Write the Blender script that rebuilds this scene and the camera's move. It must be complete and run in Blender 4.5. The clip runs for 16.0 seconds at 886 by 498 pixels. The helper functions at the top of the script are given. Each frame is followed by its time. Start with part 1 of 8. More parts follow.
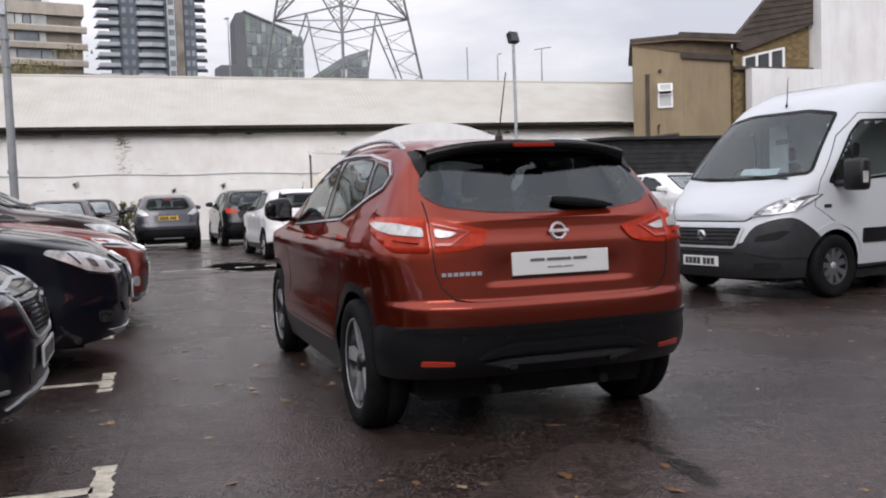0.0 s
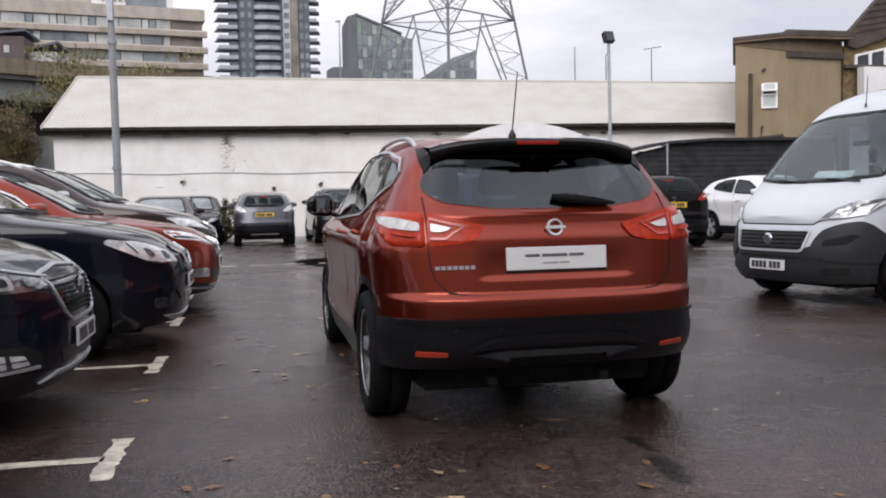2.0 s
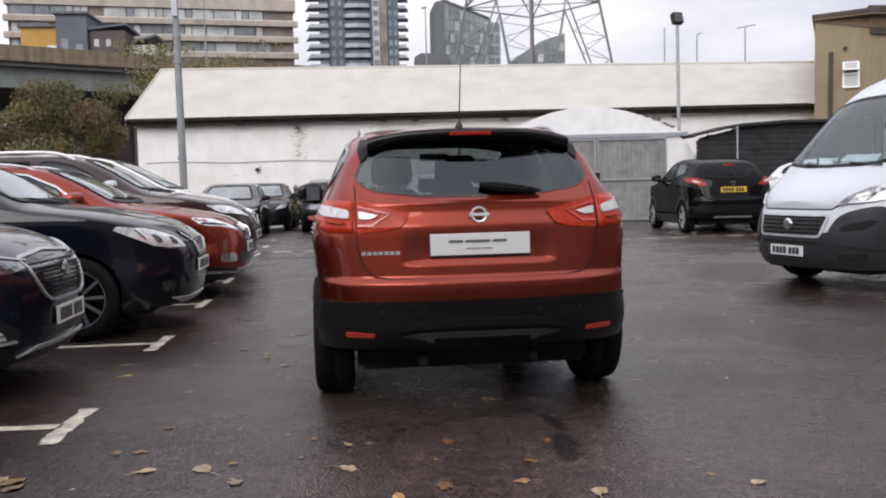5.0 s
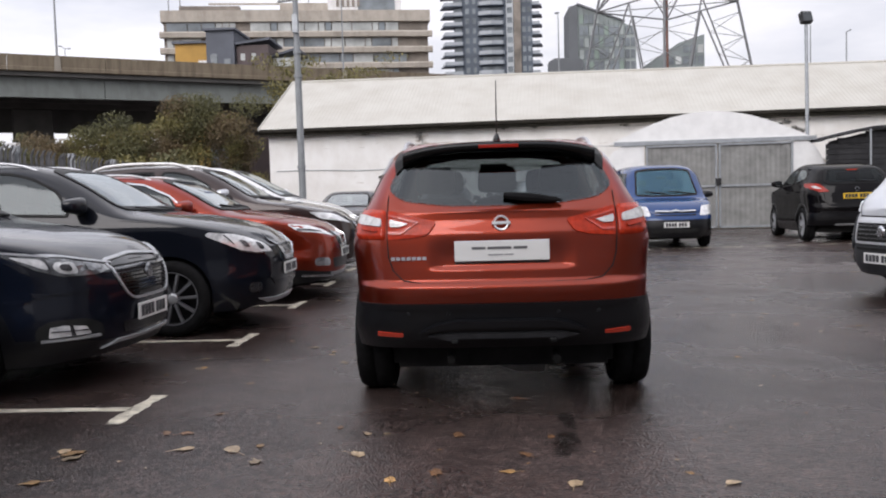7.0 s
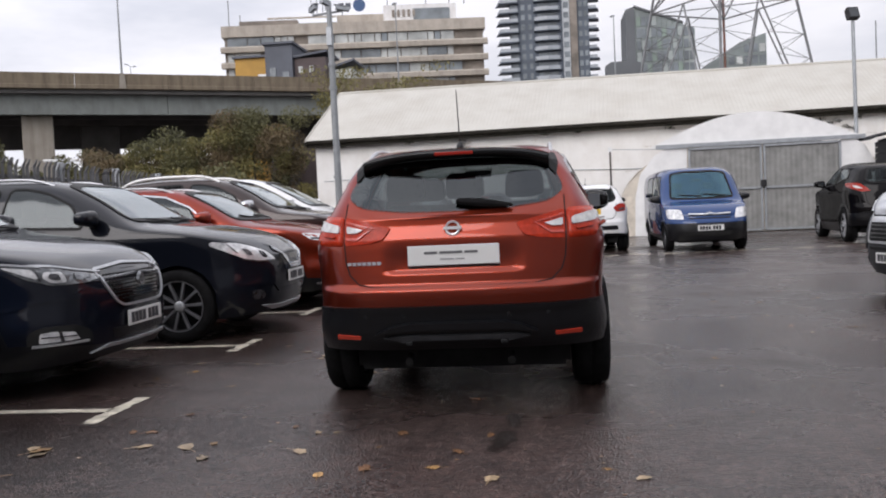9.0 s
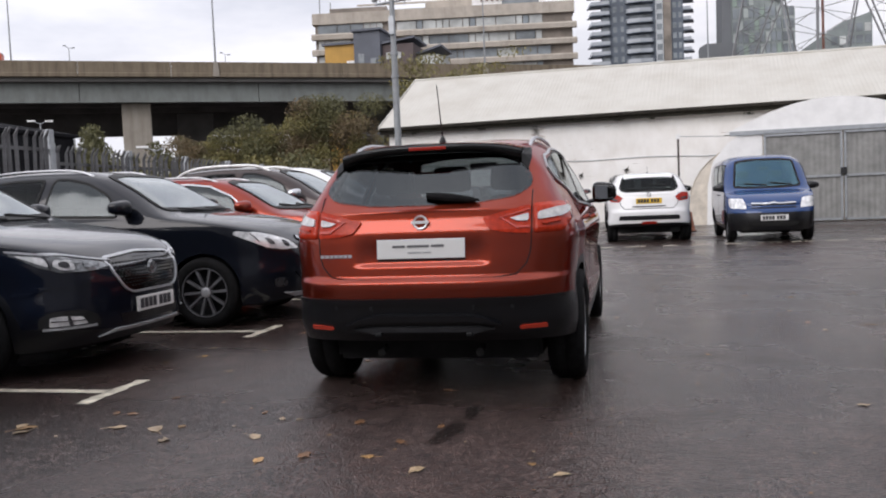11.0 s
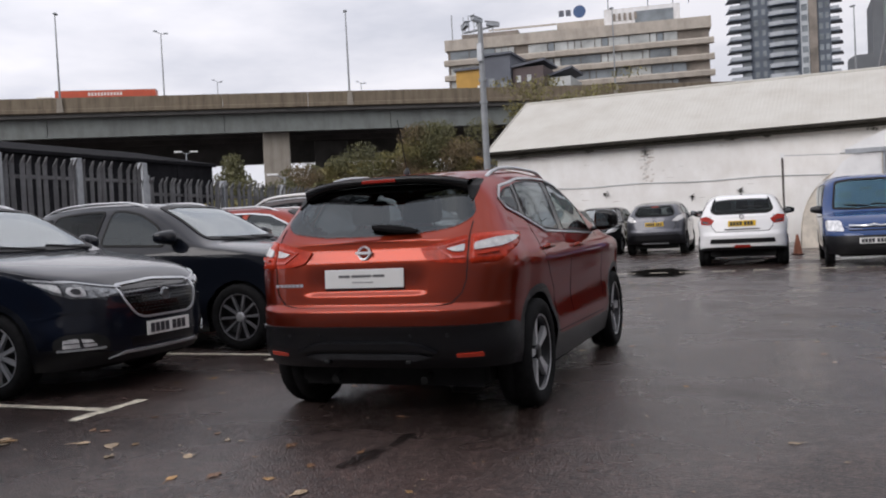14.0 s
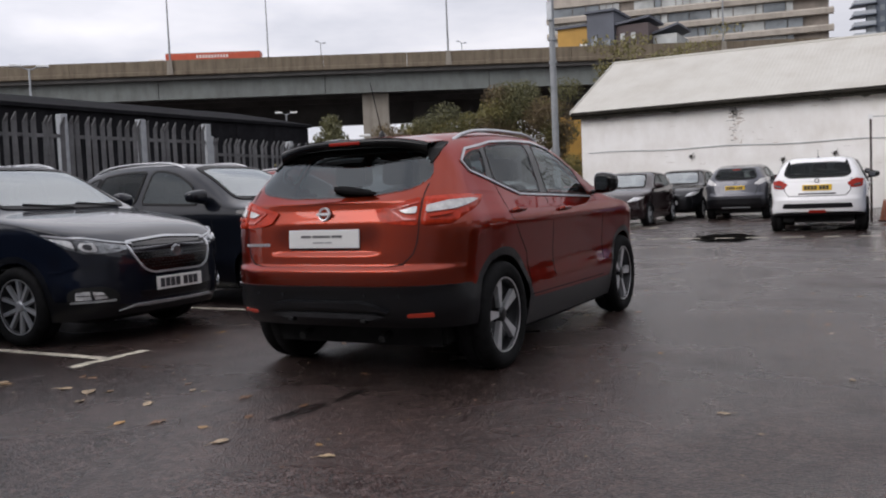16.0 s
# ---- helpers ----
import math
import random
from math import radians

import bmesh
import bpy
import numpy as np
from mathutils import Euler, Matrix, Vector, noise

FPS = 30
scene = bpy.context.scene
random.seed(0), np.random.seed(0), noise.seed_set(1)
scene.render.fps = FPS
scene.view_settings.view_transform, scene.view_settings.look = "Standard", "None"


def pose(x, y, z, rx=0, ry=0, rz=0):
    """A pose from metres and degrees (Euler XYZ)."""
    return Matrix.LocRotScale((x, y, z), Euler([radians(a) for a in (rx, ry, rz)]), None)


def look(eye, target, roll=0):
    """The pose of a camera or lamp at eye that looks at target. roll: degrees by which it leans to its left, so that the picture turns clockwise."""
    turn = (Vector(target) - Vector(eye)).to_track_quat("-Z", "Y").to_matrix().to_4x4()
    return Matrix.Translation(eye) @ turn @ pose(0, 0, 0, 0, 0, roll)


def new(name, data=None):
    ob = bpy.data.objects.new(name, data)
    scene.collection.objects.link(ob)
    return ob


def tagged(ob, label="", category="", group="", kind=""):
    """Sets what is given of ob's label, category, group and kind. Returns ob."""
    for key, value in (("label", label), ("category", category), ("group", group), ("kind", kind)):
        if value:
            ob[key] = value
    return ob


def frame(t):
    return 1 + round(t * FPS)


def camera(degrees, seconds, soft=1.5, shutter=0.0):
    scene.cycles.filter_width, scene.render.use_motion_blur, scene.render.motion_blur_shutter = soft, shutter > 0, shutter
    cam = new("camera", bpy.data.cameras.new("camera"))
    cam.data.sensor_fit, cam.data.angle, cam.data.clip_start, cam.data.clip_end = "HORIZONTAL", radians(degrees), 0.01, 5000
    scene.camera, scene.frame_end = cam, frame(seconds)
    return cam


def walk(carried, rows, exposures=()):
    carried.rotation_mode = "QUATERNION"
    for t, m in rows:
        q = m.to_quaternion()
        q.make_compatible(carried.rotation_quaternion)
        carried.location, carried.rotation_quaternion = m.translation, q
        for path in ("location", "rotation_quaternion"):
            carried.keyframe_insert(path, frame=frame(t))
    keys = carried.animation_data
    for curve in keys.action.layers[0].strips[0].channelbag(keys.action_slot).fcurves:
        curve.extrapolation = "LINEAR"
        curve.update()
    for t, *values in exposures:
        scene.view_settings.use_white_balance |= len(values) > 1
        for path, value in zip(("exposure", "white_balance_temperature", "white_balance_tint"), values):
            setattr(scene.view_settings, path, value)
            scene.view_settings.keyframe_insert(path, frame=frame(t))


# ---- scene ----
cam = camera(53.6, 16.0, soft=2.0)
PATH = [
    (0, (-1.938, -3.78, 1.215), (-1.285, -1.893, 1.099), -1.8),
    (0.5, (-1.818, -3.907, 1.203), (-1.257, -1.991, 1.093), -2.1),
    (1, (-1.703, -3.973, 1.176), (-1.195, -2.044, 1.038), -2.2),
    (1.5, (-1.574, -4.001, 1.163), (-1.11, -2.059, 1.041), -2.3),
    (2, (-1.461, -4.051, 1.176), (-1.041, -2.098, 1.068), -1.1),
    (2.5, (-1.305, -4.178, 1.178), (-0.978, -2.208, 1.071), -0.5),
    (3, (-1.172, -4.287, 1.168), (-0.872, -2.314, 1.045), -0.2),
    (3.5, (-1.054, -4.304, 1.128), (-0.745, -2.333, 0.986), -0.6),
    (4, (-0.928, -4.329, 1.148), (-0.656, -2.352, 1.018), -0.9),
    (6.5, (-0.268, -4.631, 1.183), (-0.226, -2.637, 1.037), -2.2),
    (7, (-0.108, -4.738, 1.181), (-0.197, -2.744, 1.066), -1.6),
    (7.5, (0.031, -4.818, 1.186), (-0.083, -2.823, 1.098), -1.4),
    (8, (0.166, -4.833, 1.161), (0.028, -2.84, 1.081), -1.9),
    (10.5, (1.044, -4.867, 1.152), (0.676, -2.905, 1.029), -2.6),
    (11, (1.206, -4.824, 1.179), (0.778, -2.874, 1.061), -2.4),
    (11.5, (1.422, -4.86, 1.18), (0.85, -2.947, 1.063), -2.3),
    (12, (1.599, -4.822, 1.175), (0.981, -2.923, 1.056), -2.3),
    (12.5, (1.756, -4.81, 1.143), (1.19, -2.895, 1.037), -2.1),
    (13, (1.916, -4.735, 1.169), (1.361, -2.815, 1.072), -1.6),
    (13.5, (2.072, -4.688, 1.182), (1.467, -2.783, 1.107), -2.8),
    (14, (2.336, -4.619, 1.179), (1.612, -2.756, 1.126), -2.9),
    (14.5, (2.542, -4.536, 1.155), (1.854, -2.66, 1.072), -3.0),
    (15, (2.728, -4.44, 1.153), (1.941, -2.605, 1.038), -2.3),
    (15.5, (2.914, -4.373, 1.162), (2.065, -2.564, 1.073), -2.9),
    (16, (3.158, -4.319, 1.149), (2.22, -2.557, 1.018), -2.4),
]
walk(cam, [(t, look(eye, target, roll)) for t, eye, target, roll in PATH], exposures=((0.0, 0.0, 6480, 15), (3.5, 0.06, 6480, 15), (6.5, 0.10, 6480, 15), (8.0, -0.02, 6480, 15), (10.5, 0.0, 6480, 15), (13.4, 0.04, 6480, 15), (14.2, -0.26, 6480, 15), (15.0, -0.28, 6480, 15), (16.0, -0.22, 6480, 15)))

# ---- light ----
world = bpy.data.worlds.new("overcast_sky")
scene.world = world
world.use_nodes = True
wn, wl = world.node_tree.nodes, world.node_tree.links
wn.clear()
w_out = wn.new("ShaderNodeOutputWorld")
w_bg = wn.new("ShaderNodeBackground")
sky = wn.new("ShaderNodeTexSky")
sky.sky_type = 'NISHITA'
sky.sun_disc = False
sky.sun_elevation, sky.sun_rotation = radians(29), radians(203)
w_scale = wn.new("ShaderNodeMix")
w_scale.data_type, w_scale.blend_type = 'RGBA', 'MULTIPLY'
w_scale.inputs[0].default_value = 1.0
w_scale.inputs[7].default_value = (0.10, 0.10, 0.10, 1)
wl.new(sky.outputs[0], w_scale.inputs[6])
w_co = wn.new("ShaderNodeTexCoord")
w_map = wn.new("ShaderNodeMapping")
w_map.inputs["Scale"].default_value = (1.0, 1.0, 3.2)
wl.new(w_co.outputs["Generated"], w_map.inputs[0])
w_noise = wn.new("ShaderNodeTexNoise")
w_noise.inputs["Scale"].default_value = 2.3
w_noise.inputs["Detail"].default_value = 7
w_noise.inputs["Roughness"].default_value = 0.52
wl.new(w_map.outputs[0], w_noise.inputs["Vector"])
w_ramp = wn.new("ShaderNodeValToRGB")
w_ramp.color_ramp.elements[0].position, w_ramp.color_ramp.elements[0].color = 0.40, (0.66, 0.69, 0.75, 1)
w_ramp.color_ramp.elements[1].position, w_ramp.color_ramp.elements[1].color = 0.58, (0.96, 0.97, 1.0, 1)
wl.new(w_noise.outputs[0], w_ramp.inputs[0])
w_sep = wn.new("ShaderNodeSeparateXYZ")
wl.new(w_co.outputs["Generated"], w_sep.inputs[0])
# an overcast sky is brighter towards the zenith
w_grad = wn.new("ShaderNodeMapRange")
w_grad.inputs[1].default_value, w_grad.inputs[2].default_value = 0.12, 0.95
w_grad.inputs[3].default_value, w_grad.inputs[4].default_value = 0.92, 1.5
wl.new(w_sep.outputs[2], w_grad.inputs[0])
w_cloud = wn.new("ShaderNodeMix")
w_cloud.data_type, w_cloud.blend_type = 'RGBA', 'MULTIPLY'
w_cloud.inputs[0].default_value = 1.0
wl.new(w_ramp.outputs[0], w_cloud.inputs[6])
# and the cloud is thinner towards the west
w_west = wn.new("ShaderNodeMapRange")
w_west.inputs[1].default_value, w_west.inputs[2].default_value = -0.85, 0.0
w_west.inputs[3].default_value, w_west.inputs[4].default_value = 1.30, 1.0
wl.new(w_sep.outputs[0], w_west.inputs[0])
w_gain = wn.new("ShaderNodeMath")
w_gain.operation = 'MULTIPLY'
wl.new(w_grad.outputs[0], w_gain.inputs[0])
wl.new(w_west.outputs[0], w_gain.inputs[1])
wl.new(w_gain.outputs[0], w_cloud.inputs[7])
w_mix = wn.new("ShaderNodeMix")
w_mix.data_type = 'RGBA'
w_mix.inputs[0].default_value = 0.94
wl.new(w_scale.outputs[2], w_mix.inputs[6])
wl.new(w_cloud.outputs[2], w_mix.inputs[7])
wl.new(w_mix.outputs[2], w_bg.inputs[0])
w_bg.inputs[1].default_value = 1.06
wl.new(w_bg.outputs[0], w_out.inputs[0])

sun = new("sun", bpy.data.lights.new("sun", 'SUN'))
sun.data.energy, sun.data.angle, sun.data.color = 1.45, radians(40), (1.0, 0.975, 0.94)
sun.matrix_world = look((-18, -42, 25), (0, 0, 0))
scene.view_settings.exposure = 0.0


# ---- materials ----
def mat(name, color, rough=0.5, metal=0.0, coat=0.0, var=0.0, scale=4.0, bump=0.0, bscale=60.0, rvar=0.0, color2=None, spec=0.5, flake=False, obj_random=0.0):
    m = bpy.data.materials.new(name)
    m.use_nodes = True
    n, l = m.node_tree.nodes, m.node_tree.links
    b = n["Principled BSDF"]
    b.inputs["Base Color"].default_value = (*color, 1)
    b.inputs["Roughness"].default_value = rough
    b.inputs["Metallic"].default_value = metal
    b.inputs["Specular IOR Level"].default_value = spec
    if coat:
        b.inputs["Coat Weight"].default_value = coat
        b.inputs["Coat Roughness"].default_value = 0.04
    co = n.new("ShaderNodeTexCoord")
    if var or color2:
        t1 = n.new("ShaderNodeTexNoise")
        t1.inputs["Scale"].default_value, t1.inputs["Detail"].default_value, t1.inputs["Roughness"].default_value = scale, 8, 0.62
        l.new(co.outputs["Object"], t1.inputs["Vector"])
        r = n.new("ShaderNodeValToRGB")
        c2 = color2 or tuple(c * (1 - var) for c in color)
        c1 = color if color2 else tuple(min(1, c * (1 + var * 0.6)) for c in color)
        r.color_ramp.elements[0].position, r.color_ramp.elements[0].color = 0.34, (*c2, 1)
        r.color_ramp.elements[1].position, r.color_ramp.elements[1].color = 0.66, (*c1, 1)
        l.new(t1.outputs[0], r.inputs[0])
        last = r.outputs[0]
        if obj_random:
            info = n.new("ShaderNodeObjectInfo")
            mr = n.new("ShaderNodeMapRange")
            mr.inputs[3].default_value, mr.inputs[4].default_value = 1 - obj_random, 1 + obj_random
            l.new(info.outputs["Random"], mr.inputs[0])
            mx = n.new("ShaderNodeMix")
            mx.data_type, mx.blend_type = 'RGBA', 'MULTIPLY'
            mx.inputs[0].default_value = 1
            l.new(last, mx.inputs[6])
            l.new(mr.outputs[0], mx.inputs[7])
            last = mx.outputs[2]
        l.new(last, b.inputs["Base Color"])
    if rvar:
        t2 = n.new("ShaderNodeTexNoise")
        t2.inputs["Scale"].default_value, t2.inputs["Detail"].default_value = scale * 1.7, 6
        l.new(co.outputs["Object"], t2.inputs["Vector"])
        mr2 = n.new("ShaderNodeMapRange")
        mr2.inputs[1].default_value, mr2.inputs[2].default_value = 0.3, 0.7
        mr2.inputs[3].default_value, mr2.inputs[4].default_value = max(0.02, rough - rvar), min(1, rough + rvar)
        l.new(t2.outputs[0], mr2.inputs[0])
        l.new(mr2.outputs[0], b.inputs["Roughness"])
    if bump:
        t3 = n.new("ShaderNodeTexNoise")
        t3.inputs["Scale"].default_value, t3.inputs["Detail"].default_value = bscale, 5
        l.new(co.outputs["Object"], t3.inputs["Vector"])
        bp = n.new("ShaderNodeBump")
        bp.inputs["Strength"].default_value, bp.inputs["Distance"].default_value = bump, 0.02
        l.new(t3.outputs[0], bp.inputs["Height"])
        l.new(bp.outputs[0], b.inputs["Normal"])
    return m


def asphalt_material():
    m = bpy.data.materials.new("wet_asphalt")
    m.use_nodes = True
    n, l = m.node_tree.nodes, m.node_tree.links
    b = n["Principled BSDF"]
    co = n.new("ShaderNodeTexCoord")

    def noise_tex(s, d, ro=0.6, warp=None):
        t = n.new("ShaderNodeTexNoise")
        t.inputs["Scale"].default_value, t.inputs["Detail"].default_value, t.inputs["Roughness"].default_value = s, d, ro
        l.new(co.outputs["Object"], t.inputs["Vector"])
        return t.outputs[0]

    def ramp(src, a, b_, ca, cb):
        r = n.new("ShaderNodeValToRGB")
        r.color_ramp.elements[0].position, r.color_ramp.elements[0].color = a, (*ca, 1)
        r.color_ramp.elements[1].position, r.color_ramp.elements[1].color = b_, (*cb, 1)
        l.new(src, r.inputs[0])
        return r.outputs[0]

    def mul(a, c, f=1.0):
        x = n.new("ShaderNodeMix")
        x.data_type, x.blend_type = 'RGBA', 'MULTIPLY'
        x.inputs[0].default_value = f
        l.new(a, x.inputs[6])
        l.new(c, x.inputs[7])
        return x.outputs[2]

    big = ramp(noise_tex(0.33, 6), 0.35, 0.68, (0.0275, 0.0198, 0.0185), (0.060, 0.0436, 0.0402))
    mid = ramp(noise_tex(3.1, 8, 0.7), 0.3, 0.7, (0.62, 0.62, 0.62), (1.30, 1.28, 1.25))
    v = n.new("ShaderNodeTexVoronoi")
    v.inputs["Scale"].default_value = 85
    l.new(co.outputs["Object"], v.inputs["Vector"])
    grit = ramp(v.outputs["Color"], 0.15, 0.95, (0.35, 0.35, 0.35), (2.1, 2.05, 2.0))
    v2 = n.new("ShaderNodeTexVoronoi")
    v2.inputs["Scale"].default_value = 31
    l.new(co.outputs["Object"], v2.inputs["Vector"])
    stones = ramp(v2.outputs["Color"], 0.1, 0.95, (0.68, 0.68, 0.68), (1.35, 1.32, 1.3))
    l.new(mul(mul(mul(big, mid), grit), stones), b.inputs["Base Color"])
    wet = ramp(noise_tex(0.55, 7, 0.58), 0.40, 0.66, (0.14, 0.14, 0.14), (0.46, 0.46, 0.46))
    l.new(wet, b.inputs["Roughness"])
    b.inputs["Specular IOR Level"].default_value = 0.44
    bp = n.new("ShaderNodeBump")
    bp.inputs["Strength"].default_value, bp.inputs["Distance"].default_value = 0.55, 0.007
    l.new(v.outputs["Distance"], bp.inputs["Height"])
    bp2 = n.new("ShaderNodeBump")
    bp2.inputs["Strength"].default_value, bp2.inputs["Distance"].default_value = 0.35, 0.03
    l.new(noise_tex(9, 6), bp2.inputs["Height"])
    l.new(bp.outputs[0], bp2.inputs["Normal"])
    l.new(bp2.outputs[0], b.inputs["Normal"])
    return m


def streaked(name, base, dirt, amount=0.5, sx=1.2, sz=0.12, rough=0.8, bump=0.3, brick=False, bscale=25, spots=0.0):
    """Painted or rendered wall with vertical run-off stains, and shallow brick courses under the paint."""
    m = bpy.data.materials.new(name)
    m.use_nodes = True
    n, l = m.node_tree.nodes, m.node_tree.links
    b = n["Principled BSDF"]
    b.inputs["Roughness"].default_value = rough
    b.inputs["Specular IOR Level"].default_value = 0.3
    co = n.new("ShaderNodeTexCoord")
    mp = n.new("ShaderNodeMapping")
    mp.inputs["Scale"].default_value = (sx, sx, sz)
    l.new(co.outputs["Object"], mp.inputs[0])
    t = n.new("ShaderNodeTexNoise")
    t.inputs["Scale"].default_value, t.inputs["Detail"].default_value, t.inputs["Roughness"].default_value = 2.0, 9, 0.68
    l.new(mp.outputs[0], t.inputs["Vector"])
    r = n.new("ShaderNodeValToRGB")
    r.color_ramp.elements[0].position, r.color_ramp.elements[0].color = 0.30, (*[a * (1 - amount) + d * amount for a, d in zip(base, dirt)], 1)
    r.color_ramp.elements[1].position, r.color_ramp.elements[1].color = 0.56, (*base, 1)
    l.new(t.outputs[0], r.inputs[0])
    t2 = n.new("ShaderNodeTexNoise")
    t2.inputs["Scale"].default_value, t2.inputs["Detail"].default_value = 0.9, 10
    l.new(co.outputs["Object"], t2.inputs["Vector"])
    r2 = n.new("ShaderNodeValToRGB")
    r2.color_ramp.elements[0].position, r2.color_ramp.elements[0].color = 0.32, (0.90, 0.885, 0.87, 1)
    r2.color_ramp.elements[1].position, r2.color_ramp.elements[1].color = 0.60, (1, 1, 1, 1)
    l.new(t2.outputs[0], r2.inputs[0])
    mx = n.new("ShaderNodeMix")
    mx.data_type, mx.blend_type = 'RGBA', 'MULTIPLY'
    mx.inputs[0].default_value = 1
    l.new(r.outputs[0], mx.inputs[6])
    l.new(r2.outputs[0], mx.inputs[7])
    l.new(mx.outputs[2], b.inputs["Base Color"])
    h = n.new("ShaderNodeTexNoise")
    h.inputs["Scale"].default_value, h.inputs["Detail"].default_value = bscale, 6
    l.new(co.outputs["Object"], h.inputs["Vector"])
    bp = n.new("ShaderNodeBump")
    bp.inputs["Strength"].default_value, bp.inputs["Distance"].default_value = bump, 0.02
    l.new(h.outputs[0], bp.inputs["Height"])
    last = bp
    if brick:
        br = n.new("ShaderNodeTexBrick")
        br.inputs["Scale"].default_value = 1.0
        br.inputs["Brick Width"].default_value, br.inputs["Row Height"].default_value = 0.225, 0.075
        br.inputs["Mortar Size"].default_value = 0.008
        mp2 = n.new("ShaderNodeMapping")
        mp2.inputs["Rotation"].default_value = (radians(90), 0, 0)
        l.new(co.outputs["Object"], mp2.inputs[0])
        l.new(mp2.outputs[0], br.inputs["Vector"])
        inv = n.new("ShaderNodeMath")
        inv.operation = 'SUBTRACT'
        inv.inputs[0].default_value = 1
        l.new(br.outputs["Fac"], inv.inputs[1])
        bp3 = n.new("ShaderNodeBump")
        bp3.inputs["Strength"].default_value, bp3.inputs["Distance"].default_value = 0.5, 0.012
        l.new(inv.outputs[0], bp3.inputs["Height"])
        l.new(bp.outputs[0], bp3.inputs["Normal"])
        last = bp3
    l.new(last.outputs[0], b.inputs["Normal"])
    return m


def glass_material(name, tint, gloss=1.0, rough=0.02, ior=1.5, tone=(0.93, 0.985, 1.0)):
    m = bpy.data.materials.new(name)
    m.use_nodes = True
    n, l = m.node_tree.nodes, m.node_tree.links
    n.clear()
    out = n.new("ShaderNodeOutputMaterial")
    tr = n.new("ShaderNodeBsdfTransparent")
    tr.inputs[0].default_value = (*tint, 1)
    gl = n.new("ShaderNodeBsdfGlossy")
    gl.inputs["Color"].default_value = (*[gloss * c for c in tone], 1)
    gl.inputs["Roughness"].default_value = rough
    lw = n.new("ShaderNodeLayerWeight")
    lw.inputs[0].default_value = 0.5
    pw = n.new("ShaderNodeMath")
    pw.operation = 'POWER'
    pw.inputs[1].default_value = 5.0
    l.new(lw.outputs["Facing"], pw.inputs[0])
    f0 = ((ior - 1) / (ior + 1)) ** 2
    fr = n.new("ShaderNodeMath")
    fr.operation = 'MULTIPLY_ADD'
    fr.inputs[1].default_value, fr.inputs[2].default_value = 1 - f0, f0
    l.new(pw.outputs[0], fr.inputs[0])
    mx = n.new("ShaderNodeMixShader")
    l.new(fr.outputs[0], mx.inputs[0])
    l.new(tr.outputs[0], mx.inputs[1])
    l.new(gl.outputs[0], mx.inputs[2])
    l.new(mx.outputs[0], out.inputs[0])
    return m


M = {}
M["asphalt"] = asphalt_material()
M["line"] = mat("worn_line_paint", (0.62, 0.57, 0.46), 0.6, var=0.45, scale=9, bump=0.3)
M["white_wall"] = streaked("white_painted_brick", (0.88, 0.87, 0.845), (0.60, 0.56, 0.49), 0.24, 1.0, 0.5, 0.75, 0.35, brick=True)
M["roof_sheet"] = streaked("white_corrugated_sheet", (0.52, 0.505, 0.46), (0.45, 0.43, 0.385), 0.4, 0.9, 0.05, 0.65, 0.04)
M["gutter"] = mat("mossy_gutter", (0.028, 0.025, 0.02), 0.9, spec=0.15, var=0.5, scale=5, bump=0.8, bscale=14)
M["moss"] = mat("black_moss", (0.035, 0.032, 0.022), 0.95, var=0.5, scale=20, bump=1, bscale=40)
M["galv"] = mat("galvanised_steel", (0.36, 0.38, 0.40), 0.45, 0.6, var=0.18, scale=7, rvar=0.12)
M["pole"] = mat("grey_painted_pole", (0.25, 0.265, 0.275), 0.5, 0.1, var=0.15, scale=5)
M["gate"] = mat("corrugated_steel_gate", (0.25, 0.25, 0.24), 0.55, 0.25, var=0.25, scale=3, rvar=0.1)
M["tarp"] = mat("white_tarpaulin", (0.80, 0.80, 0.79), 0.5, var=0.08, scale=2.5, bump=0.25, bscale=3)
M["tarp_old"] = mat("yellowed_tarpaulin", (0.66, 0.60, 0.51), 0.6, var=0.25, scale=3, bump=0.3, bscale=4)
M["black_felt"] = mat("black_weathered_boards", (0.036, 0.036, 0.038), 0.85, spec=0.2, var=0.4, scale=3, bump=0.5, bscale=12)
M["concrete"] = streaked("stained_concrete", (0.20, 0.165, 0.12), (0.07, 0.055, 0.04), 0.75, 0.5, 0.05, 0.85, 0.4, bscale=4)
M["concrete_pale"] = streaked("pale_concrete", (0.31, 0.285, 0.245), (0.16, 0.14, 0.115), 0.6, 0.5, 0.05, 0.85, 0.4, bscale=4)
M["girder"] = streaked("grey_green_girder", (0.19, 0.21, 0.20), (0.10, 0.10, 0.10), 0.6, 0.3, 0.1, 0.6, 0.1)
# dark tone that carries the shade below the deck in its colour
M["soffit"] = mat("shaded_deck_concrete", (0.085, 0.082, 0.078), 0.8, var=0.3, scale=0.3)
M["render_tan"] = streaked("tan_pebbledash", (0.32, 0.255, 0.165), (0.20, 0.155, 0.10), 0.6, 0.8, 0.15, 0.9, 0.5, bscale=40)
M["render_white"] = streaked("white_render", (0.80, 0.80, 0.80), (0.55, 0.55, 0.53), 0.5, 0.7, 0.10, 0.8, 0.3)
M["brick_brown"] = mat("brown_stock_brick", (0.22, 0.155, 0.075), 0.9, var=0.5, scale=5, bump=0.6, bscale=16, obj_random=0.3)
M["roof_dark"] = mat("dark_roof_felt", (0.075, 0.06, 0.05), 0.85, var=0.35, scale=2, bump=0.4, bscale=10)
M["soffit_brown"] = mat("brown_soffit_board", (0.16, 0.115, 0.075), 0.8, var=0.25, scale=2)
